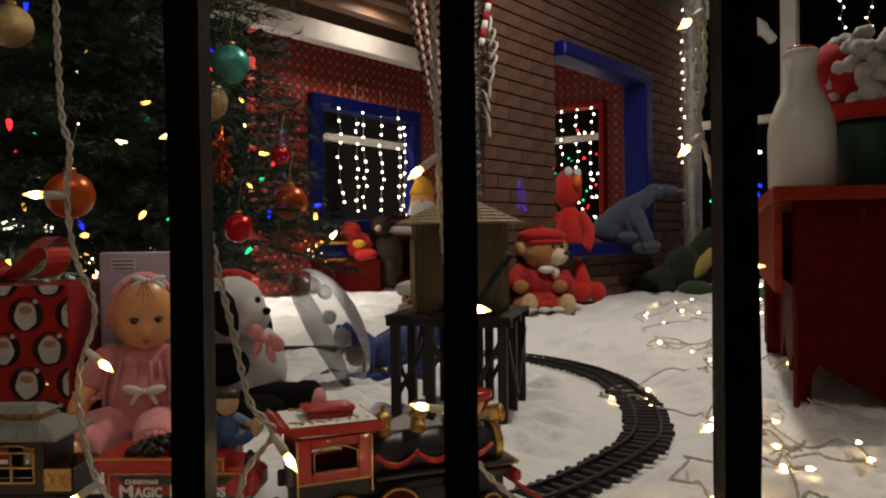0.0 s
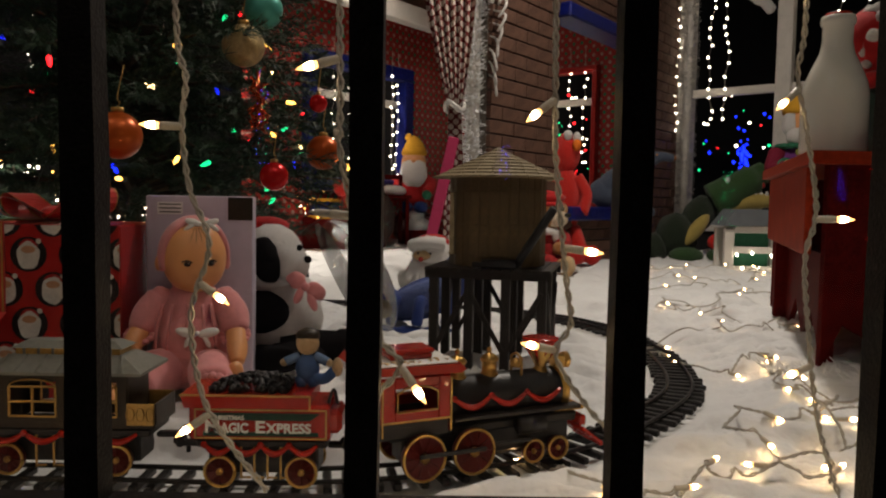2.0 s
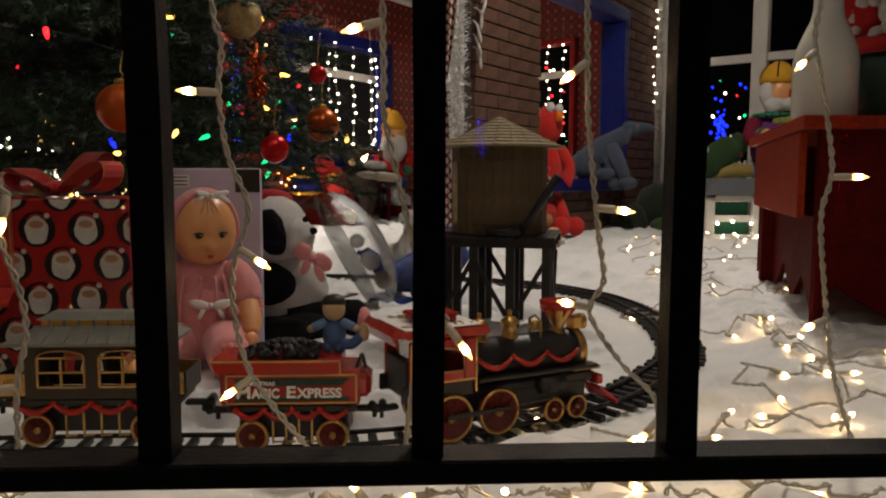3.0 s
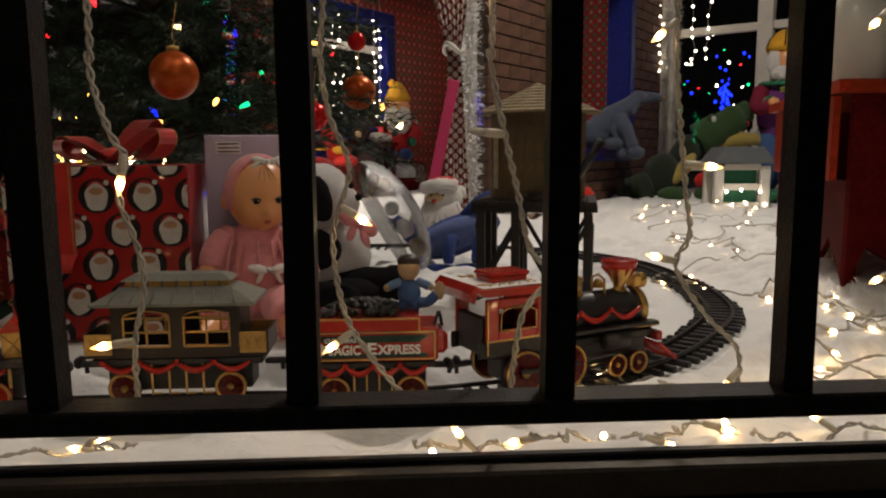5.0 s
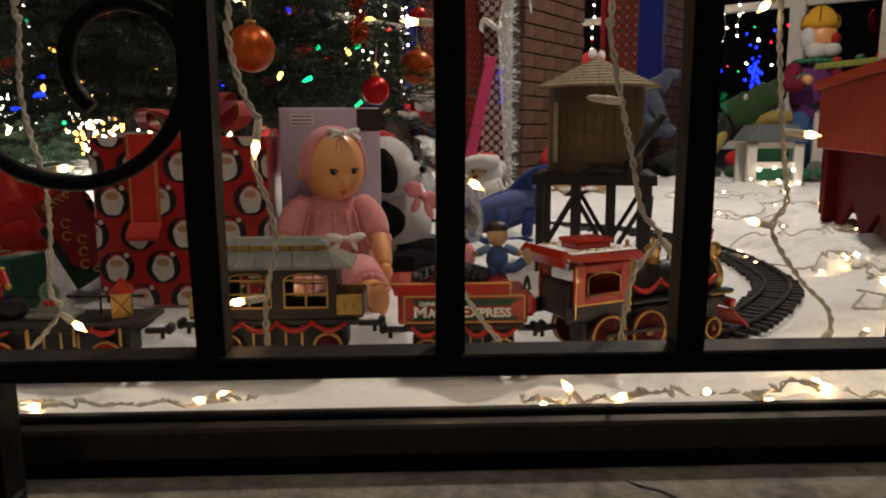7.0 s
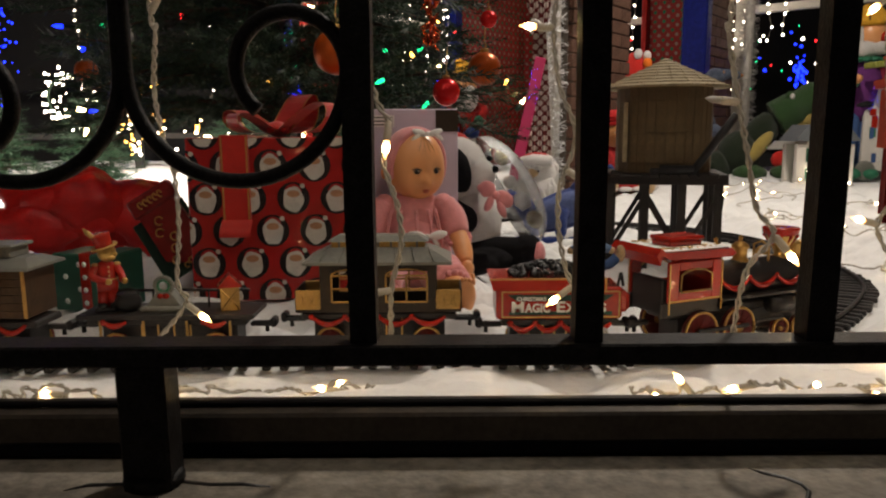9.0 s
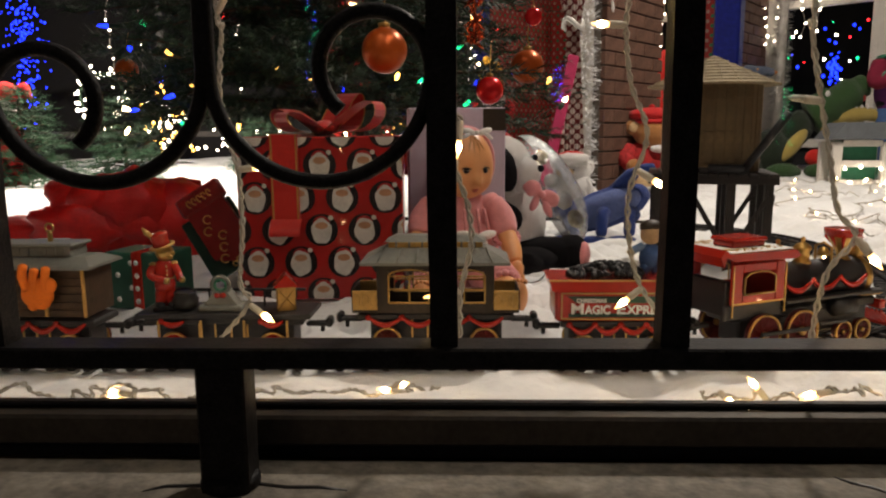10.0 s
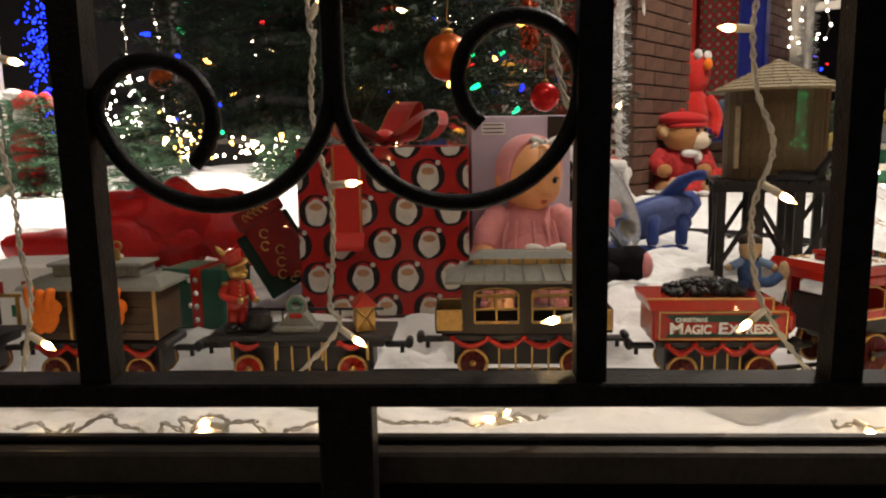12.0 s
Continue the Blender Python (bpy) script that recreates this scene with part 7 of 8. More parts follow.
def build_curtain():
    s = Shape()
    cols, rows = 34, 40
    vs, fs = [], []
    for j in range(rows + 1):
        z = 2.3 * (1 - j / rows)
        if z > 0.78:
            f = (z - 0.78) / 1.52
            w, c = 0.055 + 0.42 * f ** 0.75, -0.075 - 0.035 * f
        else:
            f = (0.78 - z) / 0.78
            w, c = 0.055 + 0.07 * f, -0.075 + 0.01 * f
        for k in range(cols + 1):
            u = k / cols - 0.5
            vs.append((c + u * w - 0.12 * max(0, (z - 0.78)) * 0.3, 0.022 * math.sin(k * 1.25 + 0.4 * math.sin(z * 5)) * (0.6 + w), z))
    for j in range(rows):
        for k in range(cols):
            a = j * (cols + 1) + k
            fs.append([a, a + 1, a + cols + 2, a + cols + 1])
    s.add(vs, fs, 0, True)
    t = thing("curtain", pose(0, 3.32, 0), "dark red curtain with pale dots gathered by a tie", "curtain")
    part("cloth", s, CURTAIN, t, fix=False)
    part("tie", Shape().tube([(-0.075 + 0.042 * math.cos(2 * math.pi * k / 16), 0.035 * math.sin(2 * math.pi * k / 16), 0.78 + 0.02 * math.sin(4 * math.pi * k / 16)) for k in range(17)], 0.012, 7), TINSELW, t, "frayed white tie")
    b = Shape().box((0, 0, 0.33), (0.05, 0.012, 0.66), 0, 0.003)
    whole("pink_board", b, PINKD, pose(-0.215, 3.25, -0.01, 0, 12, 0), "deep pink narrow board leaning at the curtain", "board")


build_curtain()


def plush_bear():
    k = dict(rough=0.07, freq=30)
    plaid = mat("red_plaid_cloth", (0.34, 0.02, 0.02), 0.9, var=0.5, scale=45)
    t = thing("teddy_bear", pose(0.36, 3.66, -0.01) @ Matrix.Scale(0.9, 4), "brown teddy bear in red dress and red beret", "plush toy")
    part("body", Shape().ball((0, 0, 0.15), (0.13, 0.11, 0.15), 0, 22, **k), plaid, t)
    h = Shape().ball((0.03, -0.02, 0.335), (0.115, 0.105, 0.095), 0, 24, **k).ball((0.10, -0.075, 0.315), (0.06, 0.055, 0.048), 1, 18, **k).ball((0.09, -0.085, 0.288), (0.045, 0.035, 0.022), 1, 14, **k)
    head = part("head", h, [BROWNPLUSH, mat("cream_plush", (0.70, 0.58, 0.42), 0.95, var=0.15, scale=120, bump=0.9)], t)
    part("nose", Shape().ball((0.15, -0.112, 0.335), (0.020, 0.015, 0.013), n=12), BLACK, head)
    for x, y in ((0.075, -0.112), (0.125, -0.085)):
        part("eye", Shape().ball((x, y, 0.372), (0.011, 0.009, 0.013), n=10), BLACK, head)
    for x, y in ((-0.085, -0.03), (0.13, 0.03)):
        part("ear", Shape().ball((x, y, 0.365), (0.045, 0.025, 0.045), 0, 14, **k).ball((x, y - 0.022, 0.365), (0.03, 0.012, 0.03), 1, 12), [BROWNPLUSH, TANPLUSH], head)
    part("beret", Shape().ball((0.02, 0.0, 0.43), (0.135, 0.118, 0.044), 0, 20, **k).ball((0.03, -0.01, 0.395), (0.12, 0.112, 0.026), 0, 18).ball((0.02, 0, 0.478), (0.018, 0.018, 0.014), 0, 10), REDC, t)
    for sg in (-1, 1):
        a = Shape().tube(smooth_path([(sg * 0.10, -0.02, 0.24), (sg * 0.14, -0.08, 0.19), (sg * 0.11, -0.13, 0.16)], 5), [0.045] * 5 + [0.042] * 5 + [0.036], 10, 0)
        arm = part("sleeve", a, plaid, t)
        part("paw", Shape().ball((sg * 0.105, -0.145, 0.155), (0.042, 0.040, 0.038), 0, 12, **k), BROWNPLUSH, arm)
        g = Shape().tube(smooth_path([(sg * 0.07, -0.05, 0.06), (sg * 0.10, -0.14, 0.05), (sg * 0.10 + 0.03, -0.20, 0.05)], 5), [0.055] * 5 + [0.050] * 5 + [0.045], 12, 0)
        leg = part("leg", g, BROWNPLUSH, t)
        part("sole", Shape().ball((sg * 0.10 + 0.035, -0.22, 0.065), (0.045, 0.035, 0.058), 0, 14, **k), TANPLUSH, leg)
    part("skirt", Shape().lathe([(0.20, 0.035), (0.17, 0.07), (0.12, 0.12)], (0.01, -0.05, 0), 20), plaid, t)
    f = Shape()
    for j in range(16):
        a = j * 0.3927
        f.ball((0.01 + 0.19 * math.cos(a), -0.05 + 0.19 * math.sin(a), 0.04), (0.040, 0.040, 0.014), 0, 10)
    part("hem", f, WHITEPLUSH, t, "white fleece hem")["kind"] = "stuff"
    part("collar", Shape().ball((0.04, -0.105, 0.245), (0.05, 0.02, 0.022), 0, 12).ball((0.09, -0.09, 0.225), (0.022, 0.02, 0.04), 0, 12), WHITEPLUSH, t)


def plush_red():
    s = Shape()
    k = dict(rough=0.05, freq=40)
    s.ball((0, 0, 0.64), (0.095, 0.085, 0.115), 0, 20, **k).ball((0.005, 0, 0.36), (0.10, 0.085, 0.20), 0, 20, **k)
    s.ball((-0.005, -0.06, 0.735), (0.030, 0.026, 0.030), 1, 12).ball((0.055, -0.06, 0.725), (0.028, 0.026, 0.030), 1, 12).ball((0.05, -0.09, 0.68), (0.030, 0.028, 0.034), 2, 12)
    s.tube(smooth_path([(0.07, -0.02, 0.50), (0.13, -0.05, 0.40), (0.10, -0.08, 0.30)], 5), 0.042, 10, 0).tube(smooth_path([(-0.07, -0.02, 0.50), (-0.11, -0.05, 0.38), (-0.06, -0.08, 0.30)], 5), 0.04, 10, 0)
    for sg in (-1, 1):
        s.tube(smooth_path([(sg * 0.05, -0.02, 0.20), (sg * 0.05 + 0.04, -0.08, 0.10), (sg * 0.05 + 0.09, -0.12, 0.06)], 5), [0.055] * 5 + [0.048] * 5 + [0.045], 10, 0).ball((sg * 0.05 + 0.11, -0.15, 0.065), (0.06, 0.05, 0.055), 0, 12, **k)
    whole("red_plush_toy", s, [REDPLUSH, WHITEPLUSH, ORANGE], pose(0.585, 4.16, 0) @ Matrix.Diagonal((0.84, 0.9, 1.0, 1)), "tall shaggy red plush toy leaning on the bricks", "plush toy")


def plush_seal():
    s = Shape()
    k = dict(rough=0.07, freq=34)
    s.ball((-0.15, 0.02, 0.095), (0.115, 0.09, 0.10), 0, 20, **k)
    s.tube(smooth_path([(-0.14, 0.02, 0.12), (-0.06, 0.0, 0.19), (0.03, -0.02, 0.255), (0.10, -0.03, 0.305)], 5),
           [0.085, 0.088, 0.090, 0.090, 0.088, 0.085, 0.082, 0.078, 0.074, 0.070, 0.066, 0.062, 0.058, 0.056, 0.054, 0.052], 16, 0)
    s.ball((0.125, -0.035, 0.325), (0.068, 0.058, 0.052), 0, 18, **k)
    s.tube(smooth_path([(0.14, -0.04, 0.325), (0.21, -0.05, 0.335), (0.275, -0.05, 0.322)], 5), [0.044, 0.042, 0.040, 0.037, 0.034, 0.032, 0.030, 0.028, 0.027, 0.025, 0.016], 12, 0).ball((0.283, -0.052, 0.326), (0.014, 0.016, 0.013), 1, 10)
    s.ball((0.085, -0.085, 0.275), (0.028, 0.018, 0.062), 0, 14, at=pose(0, 0, 0, 0, 20, 0), **k).ball((0.155, -0.088, 0.345), (0.007, 0.006, 0.008), 1, 8)
    for y, dx in ((-0.09, 0.0), (-0.02, -0.05)):
        s.tube(smooth_path([(-0.01 + dx, y * 0.6, 0.20), (0.025 + dx, y - 0.03, 0.10), (0.06 + dx, y - 0.05, 0.0)], 5), [0.052] * 5 + [0.044] * 5 + [0.042], 12, 0)
        s.ball((0.075 + dx, y - 0.065, -0.030), (0.062, 0.050, 0.045), 0, 16, **k)
    s.ball((-0.05, -0.08, 0.03), (0.075, 0.06, 0.04), 0, 14, **k)
    whole("grey_plush_animal", s, [GREYPLUSH, BROWNPLUSH], pose(1.02, 4.44, 0.335) @ Matrix.Scale(0.92, 4), "grey-blue plush animal sitting on the opening's ledge", "plush toy")


def plush_crocodile():
    s = Shape()
    k = dict(rough=0.06, freq=20)
    s.ball((0, 0, 0.17), (0.15, 0.13, 0.17), 0, 22, **k).ball((0.15, 0, 0.32), (0.11, 0.10, 0.16), 0, 20, at=pose(0, 0, 0, 0, 35, 0), **k).ball((0.10, -0.105, 0.22), (0.05, 0.035, 0.14), 1, 16, at=pose(0, 0, 0, 0, 38, 0))
    s.tube(smooth_path([(0.24, -0.02, 0.42), (0.38, -0.05, 0.50), (0.52, -0.06, 0.60), (0.58, -0.06, 0.63)], 5), [0.13] * 5 + [0.11] * 5 + [0.08] * 5 + [0.045], 12, 2)
    s.tube(smooth_path([(0.28, -0.06, 0.36), (0.42, -0.09, 0.42), (0.58, -0.10, 0.43), (0.68, -0.10, 0.42)], 5), [0.055] * 5 + [0.055] * 5 + [0.045] * 5 + [0.025], 10, 1)
    s.tube(smooth_path([(0.34, -0.07, 0.46), (0.46, -0.09, 0.50), (0.56, -0.09, 0.55)], 4), 0.03, 8, 3)
    for j in range(6):
        s.ball((0.42 + 0.04 * j, -0.12, 0.46 + 0.005 * j), (0.012, 0.01, 0.02), 4, 6)
    s.ball((0.30, -0.10, 0.56), (0.04, 0.03, 0.05), 2, 10).ball((0.30, -0.13, 0.57), (0.018, 0.012, 0.022), 4, 8)
    for x in (0.02, 0.28):
        s.ball((x, -0.16, 0.05), (0.12, 0.09, 0.055), 2, 14, **k)
    s.ball((0.24, -0.14, 0.14), (0.07, 0.04, 0.06), 3, 10)
    s.tube(smooth_path([(-0.12, 0, 0.10), (-0.26, -0.02, 0.05), (-0.34, -0.04, 0.03)], 5), [0.11] * 5 + [0.06] * 5 + [0.02], 10, 0)
    whole("plush_crocodile", s, [DKGREENPLUSH, mat("yellow_plush", (0.36, 0.27, 0.07), 0.95, sheen=0.3), GREENPLUSH, REDPLUSH, WHITEPLUSH], pose(1.38, 4.62, 0) @ Matrix.Scale(0.9, 4), "green plush crocodile with open yellow jaws", "plush toy")


def lantern_house():
    t = thing("lantern_house", pose(1.565, 3.98, -0.01, 0, 0, -6), "small white wooden house lantern with a grey roof", "lantern")
    for x in (-0.125, 0.125):
        for y in (-0.09, 0.09):
            part("post", Shape().box((x, y, 0.12), (0.05, 0.04, 0.24), 0, 0.003), WHITEP, t)
    for y in (-0.09, 0.09):
        for z in (0.02, 0.125, 0.235):
            part("rail", Shape().box((0, y, z), (0.20, 0.03, 0.035), 0, 0.003), WHITEP, t)
    part("pane", Shape().box((0, 0.0, 0.13), (0.19, 0.10, 0.20)), GREENG, t)
    r = Shape().prism([(-0.17, 0.255), (0.17, 0.255), (0.10, 0.345), (-0.10, 0.345)], -0.13, 0.13)
    part("roof", r, mat("slate_roof", (0.12, 0.13, 0.14), 0.6), t)
    for p in ((-0.09, -0.125, 0.10), (-0.01, -0.125, 0.11), (0.09, -0.125, 0.10), (0.02, -0.125, 0.035), (-0.06, -0.13, 0.03), (0.12, -0.13, 0.03)):
        part("bulb", BULB["led"], None, t, m=pose(*p))


def elf():
    s = Shape()
    k = dict(rough=0.18, freq=26)
    for x in (-0.05, 0.06):
        s.cyl((x, 0, 0.05), (x, 0, 0.42), 0.05, 0.06, 12, 2)
    s.ball((0, 0, 0.55), (0.13, 0.10, 0.20), 3, 20, rough=0.05, freq=14).ball((0.03, -0.02, 0.87), (0.092, 0.092, 0.105), 0, 20)
    s.ball((0.075, -0.095, 0.855), (0.036, 0.040, 0.034), 1, 14).ball((0.03, -0.085, 0.905), (0.012, 0.008, 0.010), 7, 8).ball((0.10, -0.07, 0.905), (0.012, 0.008, 0.010), 7, 8)
    s.lathe([(0.110, -0.01), (0.116, 0.02), (0.104, 0.06), (0.070, 0.10), (0.030, 0.125), (0.0, 0.13)], (0.03, 0, 0.935), 20, 5)
    for j in range(6):
        a = 2 * math.pi * j / 6
        s.tube([(0.03 + r * math.cos(a), r * math.sin(a), 0.935 + z) for r, z in ((0.118, 0.02), (0.106, 0.06), (0.072, 0.101), (0.032, 0.126))], 0.0045, 6, 8)
    s.ball((-0.055, -0.03, 0.86), (0.042, 0.05, 0.075), 6, 16, **k).ball((-0.02, -0.075, 0.785), (0.07, 0.045, 0.05), 6, 16, **k).ball((0.06, -0.09, 0.79), (0.065, 0.045, 0.04), 6, 16, **k)
    for j in range(14):
        a = 2 * math.pi * j / 14
        s.ball((0.10 * math.cos(a), -0.01 + 0.085 * math.sin(a), 0.725), (0.034, 0.034, 0.018), 4, 8)
    for sg in (-1, 1):
        s.tube(smooth_path([(sg * 0.11, 0, 0.69), (sg * 0.16, -0.06, 0.58), (sg * 0.12, -0.15, 0.60)], 5), [0.050] * 5 + [0.046] * 5 + [0.040], 12, 9)
        s.tube([(sg * 0.125 + 0.038 * math.cos(2 * math.pi * j / 12), -0.14, 0.598 + 0.038 * math.sin(2 * math.pi * j / 12)) for j in range(13)], 0.013, 6, 4).ball((sg * 0.12, -0.175, 0.605), (0.034, 0.034, 0.030), 0, 10)
        s.ball((sg * 0.055, -0.05, 0.035), (0.06, 0.10, 0.04), 4, 12)
    s.tube([(-0.115, -0.005, 0.45), (0, -0.105, 0.46), (0.115, -0.005, 0.45)], 0.018, 8, 7)
    whole("elf_figure", s, [SKIN, RED, DENIM, mat("plum_cloth", (0.14, 0.03, 0.16), 0.85), GREENG, YELLOW, WHITEPLUSH, BLACK, OLIVE, mat("maroon_cloth", (0.20, 0.012, 0.035), 0.85)], pose(2.06, 4.5, 0), "tall elf figure with a yellow cap and red nose", "figurine")
    tray = thing("toy_board", pose(2.20, 4.27, 0.70, 0, -6, 4), "long green and yellow toy board held by the elf", "toy")
    part("plank", Shape().box((0, 0, 0), (0.46, 0.12, 0.035), 0, 0.006), mat("yellow_green_paint", (0.28, 0.30, 0.06), 0.5), tray)
    for x in (-0.14, 0.0, 0.13):
        part("knob", Shape().ball((x, -0.03, 0.028), (0.028, 0.022, 0.018), n=12), RED if x else GREENG, tray)
    p = thing("picture_panel", pose(2.20, 4.42, 0, 0, 0, -8), "white standing panel with blue printed shapes on wheels", "display panel")
    part("panel", Shape().box((0, 0, 0.30), (0.28, 0.03, 0.50), 0, 0.004), WHITEP, p)
    pr = Shape()
    rp = random.Random(77)
    for j in range(16):
        x, z = rp.uniform(-0.11, 0.11), rp.uniform(0.10, 0.5)
        pr.box((x, -0.0165, z), (rp.uniform(0.02, 0.05), 0.003 + 0.0002 * j, rp.uniform(0.03, 0.08)), j % 3)
    part("printed_shape", pr, [DENIM, GREENG, RED], p)["kind"] = "stuff"
    for x in (-0.12, 0.12):
        part("wheel", Shape().lathe([(0.055, -0.012), (0.06, -0.008), (0.06, 0.008), (0.055, 0.012), (0.03, 0.012), (0.0, 0.008)], n=20, at=pose(x, -0.03, 0.055, 90, 0, 0)), GREYROOF, p)


plush_bear()
plush_red()
plush_seal()
plush_crocodile()
lantern_house()
elf()


def inner_toys():
    d = thing("toy_drum", pose(-0.955, 5.25, 0.23), "blue and yellow toy drum on a red box", "toy drum")
    part("shell", Shape().lathe([(0.12, 0), (0.12, 0.12)], n=24), BLUEFOIL, d)
    for z in (0.0, 0.12):
        part("hoop", Shape().tube([(0.123 * math.cos(2 * math.pi * k / 24), 0.123 * math.sin(2 * math.pi * k / 24), z) for k in range(25)], 0.012, 7), YELLOW, d)
    part("skin", Shape().lathe([(0.118, 0.121), (0.0, 0.124)], n=24), WHITE, d)
    whole("red_chest", Shape().box((0, 0, 0.115), (0.5, 0.26, 0.23), 0, 0.006), REDW, pose(-0.86, 5.28, 0), "low red painted chest under the drum", "chest")
    r = Shape().ball((0, 0, 0.10), (0.10, 0.08, 0.10), 0, 16, rough=0.06, freq=30).ball((-0.05, -0.03, 0.21), (0.075, 0.07, 0.065), 0, 14, rough=0.06, freq=30).ball((0.06, -0.05, 0.03), (0.09, 0.06, 0.05), 0, 12).ball((0.02, -0.08, 0.11), (0.05, 0.02, 0.03), 1, 10)
    whole("red_plush_bird", r, [REDPLUSH, YELLOW], pose(-0.78, 5.24, 0.23), "red plush toy with a yellow collar beside the drum", "plush toy")
    k = Shape().ball((0, 0, 0.22), (0.12, 0.09, 0.20), 0, 16, rough=0.06, freq=30).ball((-0.04, -0.02, 0.47), (0.075, 0.07, 0.075), 0, 14, rough=0.06, freq=30).ball((-0.05, -0.08, 0.45), (0.026, 0.03, 0.024), 1, 10).ball((0.03, -0.09, 0.12), (0.06, 0.04, 0.10), 0, 12).ball((-0.09, -0.02, 0.52), (0.022, 0.016, 0.03), 0, 10).ball((0.02, 0.0, 0.53), (0.022, 0.016, 0.03), 0, 10)
    whole("dark_plush_animal", k, [mat("dark_brown_plush", (0.035, 0.018, 0.014), 0.95, var=0.3, scale=120, bump=0.9), TANPLUSH, BROWNPLUSH], pose(-0.58, 5.3, 0), "dark plush animal sitting in the inner room", "plush toy")
    g = Shape()
    g.ball((0, 0, 0.16), (0.12, 0.09, 0.16), 0, 18).ball((0, -0.02, 0.38), (0.10, 0.09, 0.11), 1, 16).ball((0, -0.06, 0.30), (0.11, 0.07, 0.13), 2, 18, rough=0.10, freq=20).ball((0, -0.10, 0.395), 0.024, 1, 8)
    g.lathe([(0.098, 0), (0.106, 0.025), (0.095, 0.05), (0.072, 0.10), (0.034, 0.15), (0.0, 0.165)], (0.0, 0, 0.44), 18, 3).ball((-0.045, 0.0, 0.585), (0.034, 0.034, 0.034), 3, 10, rough=0.2, freq=60)
    for sg in (-1, 1):
        g.tube(smooth_path([(sg * 0.09, 0, 0.26), (sg * 0.15, -0.04, 0.20), (sg * 0.11, -0.10, 0.14)], 5), 0.045, 10, 0).ball((sg * 0.11, -0.12, 0.12), 0.04, 4, 10).ball((sg * 0.06, -0.05, 0.02), (0.06, 0.10, 0.05), 5, 12)
    whole("gnome_figure", g, [REDC, SKIN, WHITEPLUSH, YELLOW, GREENG, BLUEPLUSH], pose(-0.35, 5.95, 0.285), "bearded gnome figure with a yellow knit cap", "figurine")
    b = thing("wrapped_hamper", pose(-0.32, 5.85, 0), "gift hamper wrapped in crinkled clear film", "gift hamper")
    part("basket", Shape().lathe([(0.14, 0), (0.17, 0.12), (0.165, 0.125), (0.0, 0.12)], n=18), REDW, b)
    part("filling", Shape().ball((0.05, 0, 0.16), 0.06, 0, 10).ball((-0.06, 0, 0.17), 0.055, 0, 10).ball((0, -0.06, 0.15), 0.05, 0, 10).box((0, 0.05, 0.2), (0.12, 0.06, 0.15), 0, 0.005), WHITE, b)
    part("film", Shape().ball((0, 0, 0.145), (0.20, 0.16, 0.14), 0, 22, rough=0.16, freq=12), CLEAR, b, "crinkled clear film")
    c = thing("small_red_chair", pose(-0.50, 5.62, 0, 0, 0, 20), "little red wooden chair with a white cushion", "chair")
    for x in (-0.09, 0.09):
        for y in (-0.09, 0.09):
            part("leg", Shape().box((x, y, 0.19 if y < 0 else 0.28), (0.028, 0.028, 0.38 if y < 0 else 0.56), 0, 0.003), REDW, c)
    part("seat", Shape().box((0, 0, 0.385), (0.24, 0.24, 0.025), 0, 0.004), REDW, c)
    for z in (0.46, 0.54):
        part("back_slat", Shape().box((0, 0.09, z), (0.16, 0.015, 0.035), 0, 0.003), REDW, c)
    part("cushion", Shape().ball((0, 0, 0.43), (0.11, 0.11, 0.045), n=14, rough=0.08), WHITEPLUSH, c)


inner_toys()


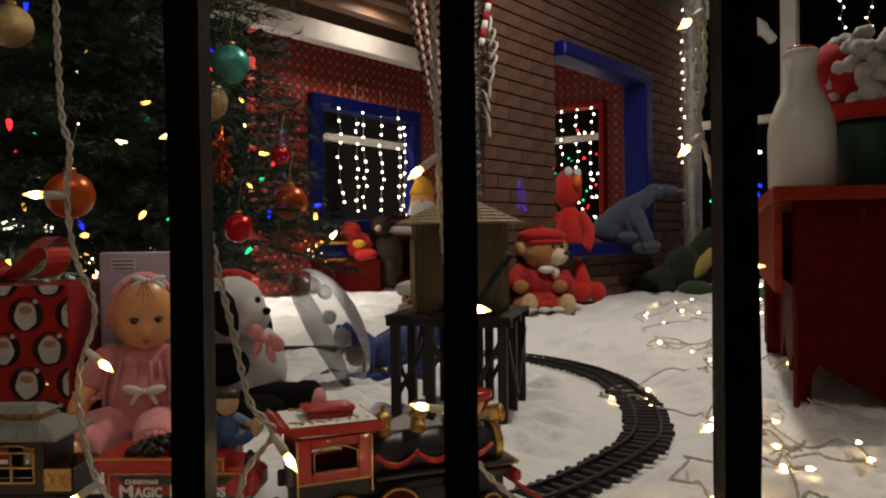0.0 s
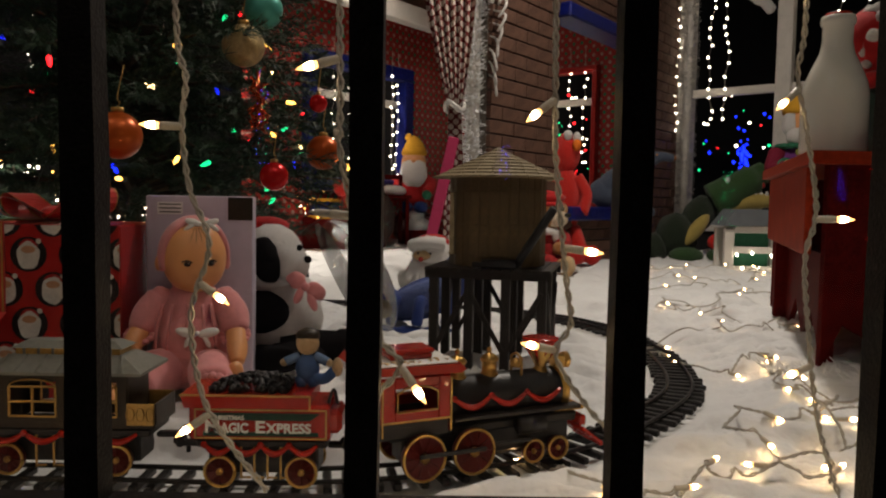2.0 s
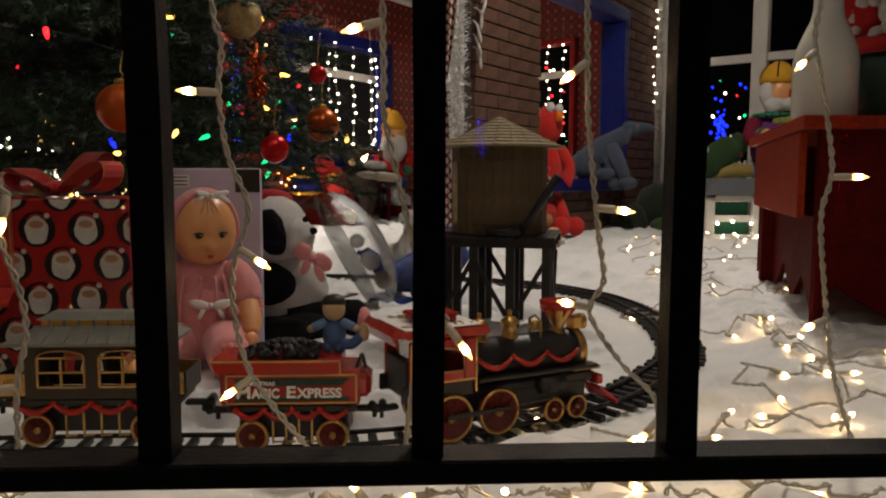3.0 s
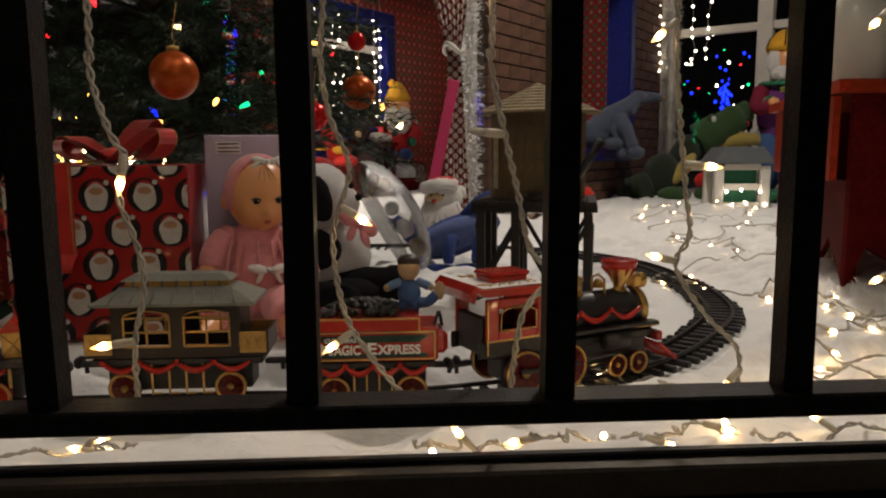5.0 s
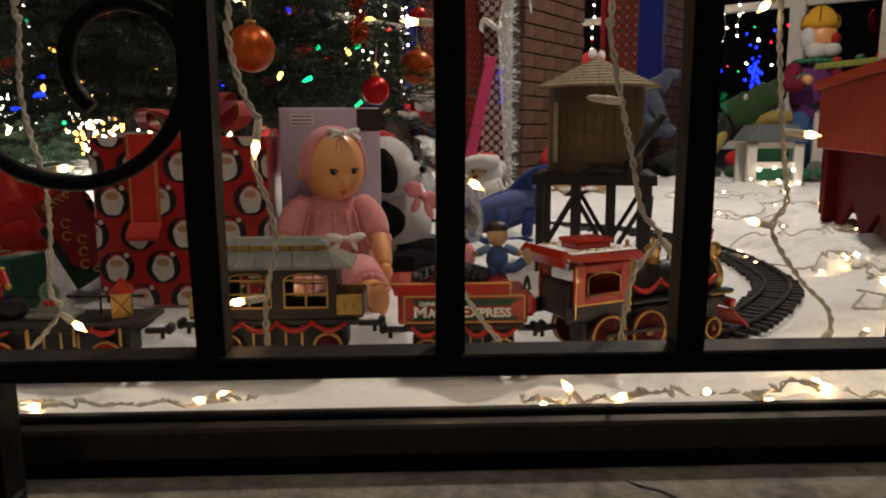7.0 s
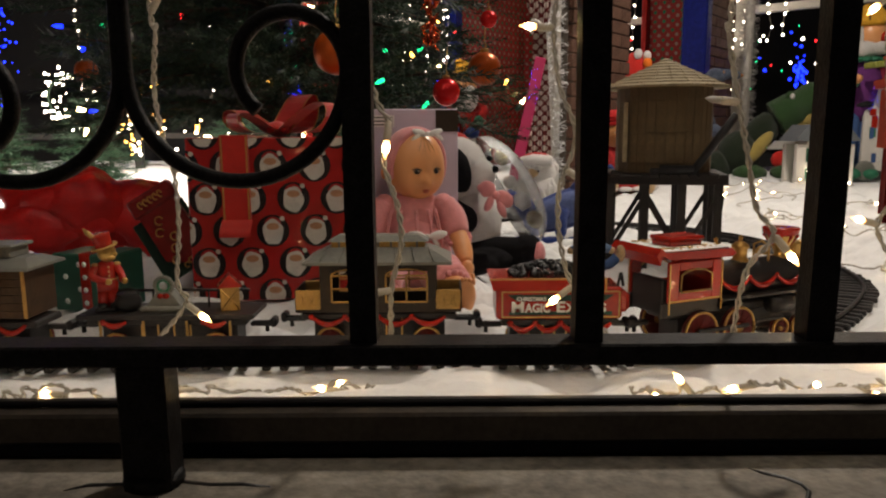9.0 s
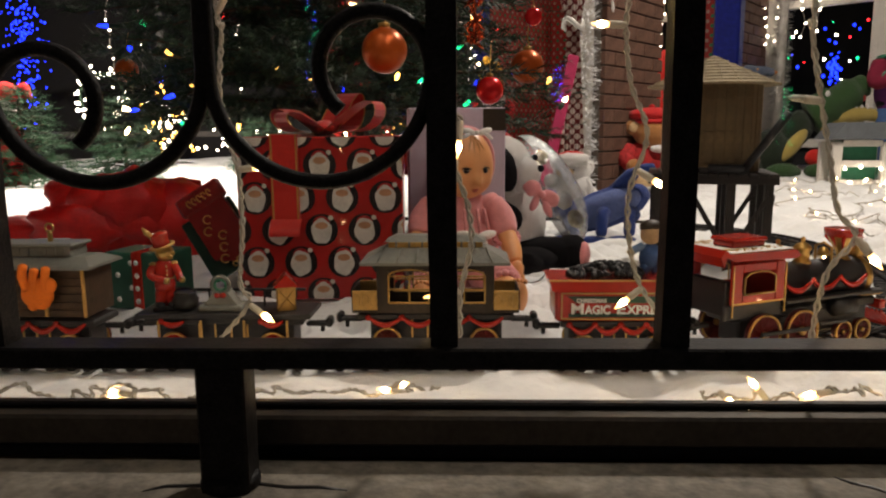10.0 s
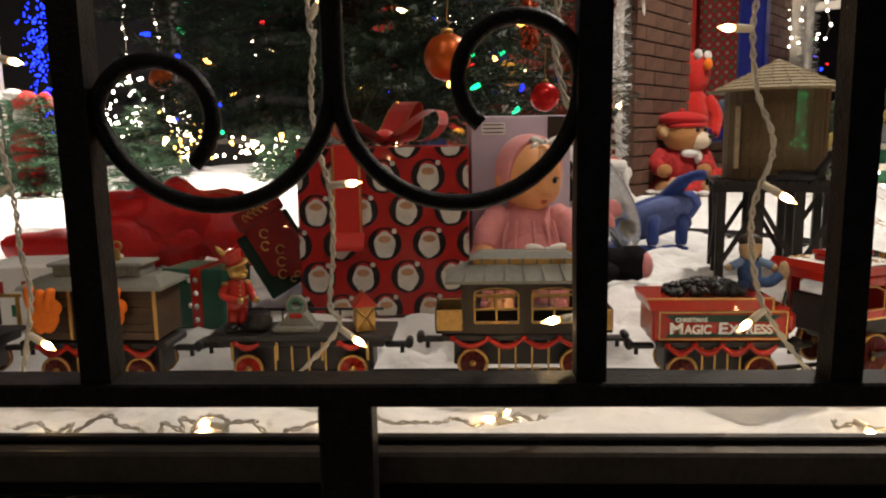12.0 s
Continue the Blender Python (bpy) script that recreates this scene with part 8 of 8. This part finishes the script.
# ---- the red stand with the milk bottle ----
def build_stand():
    t = thing("red_stand", pose(0.652, 1.517, 0), "red painted wooden stand with a zigzag lower edge", "stand")
    top = [(-0.03, -0.03), (0.75, -0.03), (1.05, 0.86), (0.27, 0.86)]
    s = Shape().add([(x, y, 0.436) for x, y in top] + [(x, y, 0.463) for x, y in top], [[3, 2, 1, 0], [4, 5, 6, 7], [0, 1, 5, 4], [1, 2, 6, 5], [2, 3, 7, 6], [3, 0, 4, 7]])
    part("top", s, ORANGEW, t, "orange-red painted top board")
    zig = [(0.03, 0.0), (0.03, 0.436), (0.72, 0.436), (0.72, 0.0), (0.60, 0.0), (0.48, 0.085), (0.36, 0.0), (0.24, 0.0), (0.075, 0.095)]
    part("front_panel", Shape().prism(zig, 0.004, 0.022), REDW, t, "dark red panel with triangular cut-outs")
    side = pose(0.002, 0.022, 0, 0, 0, math.degrees(math.atan2(0.81, 0.29)))
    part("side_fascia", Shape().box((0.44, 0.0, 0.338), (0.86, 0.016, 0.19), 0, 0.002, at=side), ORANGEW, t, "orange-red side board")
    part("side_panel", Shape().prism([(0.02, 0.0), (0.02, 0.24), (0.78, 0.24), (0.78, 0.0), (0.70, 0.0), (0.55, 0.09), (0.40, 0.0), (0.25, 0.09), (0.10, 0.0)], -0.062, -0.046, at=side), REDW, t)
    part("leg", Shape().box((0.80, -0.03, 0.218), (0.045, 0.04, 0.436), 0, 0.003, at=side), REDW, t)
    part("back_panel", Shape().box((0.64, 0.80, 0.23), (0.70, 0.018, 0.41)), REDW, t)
    b = thing("milk_bottle", pose(0.742, 1.625, 0.463), "full old-fashioned glass milk bottle", "bottle")
    part("glass", Shape().lathe([(0.060, 0), (0.068, 0.004), (0.069, 0.012), (0.069, 0.13), (0.064, 0.16), (0.050, 0.195), (0.036, 0.225), (0.031, 0.25), (0.031, 0.285), (0.035, 0.288), (0.036, 0.298), (0.034, 0.306), (0.029, 0.307), (0.027, 0.290), (0.0, 0.288)], n=32), MILK, b)
    part("cap", Shape().lathe([(0.029, 0.3075), (0.027, 0.313), (0.0, 0.314)], n=20), RED, b, "red cap")
    j = thing("santa_jar", pose(0.925, 1.68, 0.463), "dark jar topped with a fluffy white-haired red cap", "jar")
    part("jar", Shape().lathe([(0.075, 0), (0.082, 0.01), (0.082, 0.14), (0.07, 0.16)], n=24), GREEN, j)
    part("brim", Shape().tube([(0.088 * math.cos(2 * math.pi * k / 24), 0.088 * math.sin(2 * math.pi * k / 24), 0.175) for k in range(25)], 0.020, 8), REDC, j)
    f = Shape()
    rj = random.Random(81)
    for k in range(110):
        a, z = rj.uniform(0, 6.28), rj.uniform(0.19, 0.35)
        r = 0.092 * math.sqrt(max(0.05, 1 - ((z - 0.25) / 0.12) ** 2))
        f.ball((r * math.cos(a), r * math.sin(a), z), rj.uniform(0.014, 0.024), 0, 8, rough=0.25, freq=60)
    part("fleece", f, mat("grey_white_fleece", (0.5, 0.47, 0.44), 0.95, sheen=0.4, bump=0.8, scale=80), j, "curly grey-white fleece")["kind"] = "stuff"
    part("cap", Shape().ball((-0.060, 0.02, 0.265), (0.062, 0.07, 0.085), 0, 14, rough=0.08, freq=20), REDC, j)
    p = thing("dried_garland", pose(0.60, 1.45, 0), "shiny foil star garland lying by the stand", "garland")
    fs = Shape()
    for k in range(60):
        x, y = rj.uniform(-0.06, 0.13), rj.uniform(-0.05, 0.10)
        a = rj.uniform(0, 3.1)
        fs.tube([(x, y, 0.004), (x + 0.02 * math.cos(a), y + 0.02 * math.sin(a), rj.uniform(0.01, 0.03))], 0.0012, 4)
    part("foil_strip", fs, TINSEL, p)["kind"] = "stuff"


build_stand()


# ---- lamps above the display ----
def ceiling_lamps():
    s = Shape().lathe([(0.13, 0.0), (0.15, 0.01), (0.15, 0.05), (0.04, 0.07), (0.0, 0.07)], n=24)
    for where, power in LAMPS:
        t = thing("ceiling_lamp", pose(where[0], where[1], where[2] + 0.035), "round white ceiling lamp above the display", "lamp", "ceiling lamps")
        part("housing", s, WHITEP, t)
        part("rod", Shape().cyl((0, 0, 0.06), (0, 0, max(0.08, 2.56 - where[2] - 0.035)), 0.008, n=8), WHITEP, t)


ceiling_lamps()
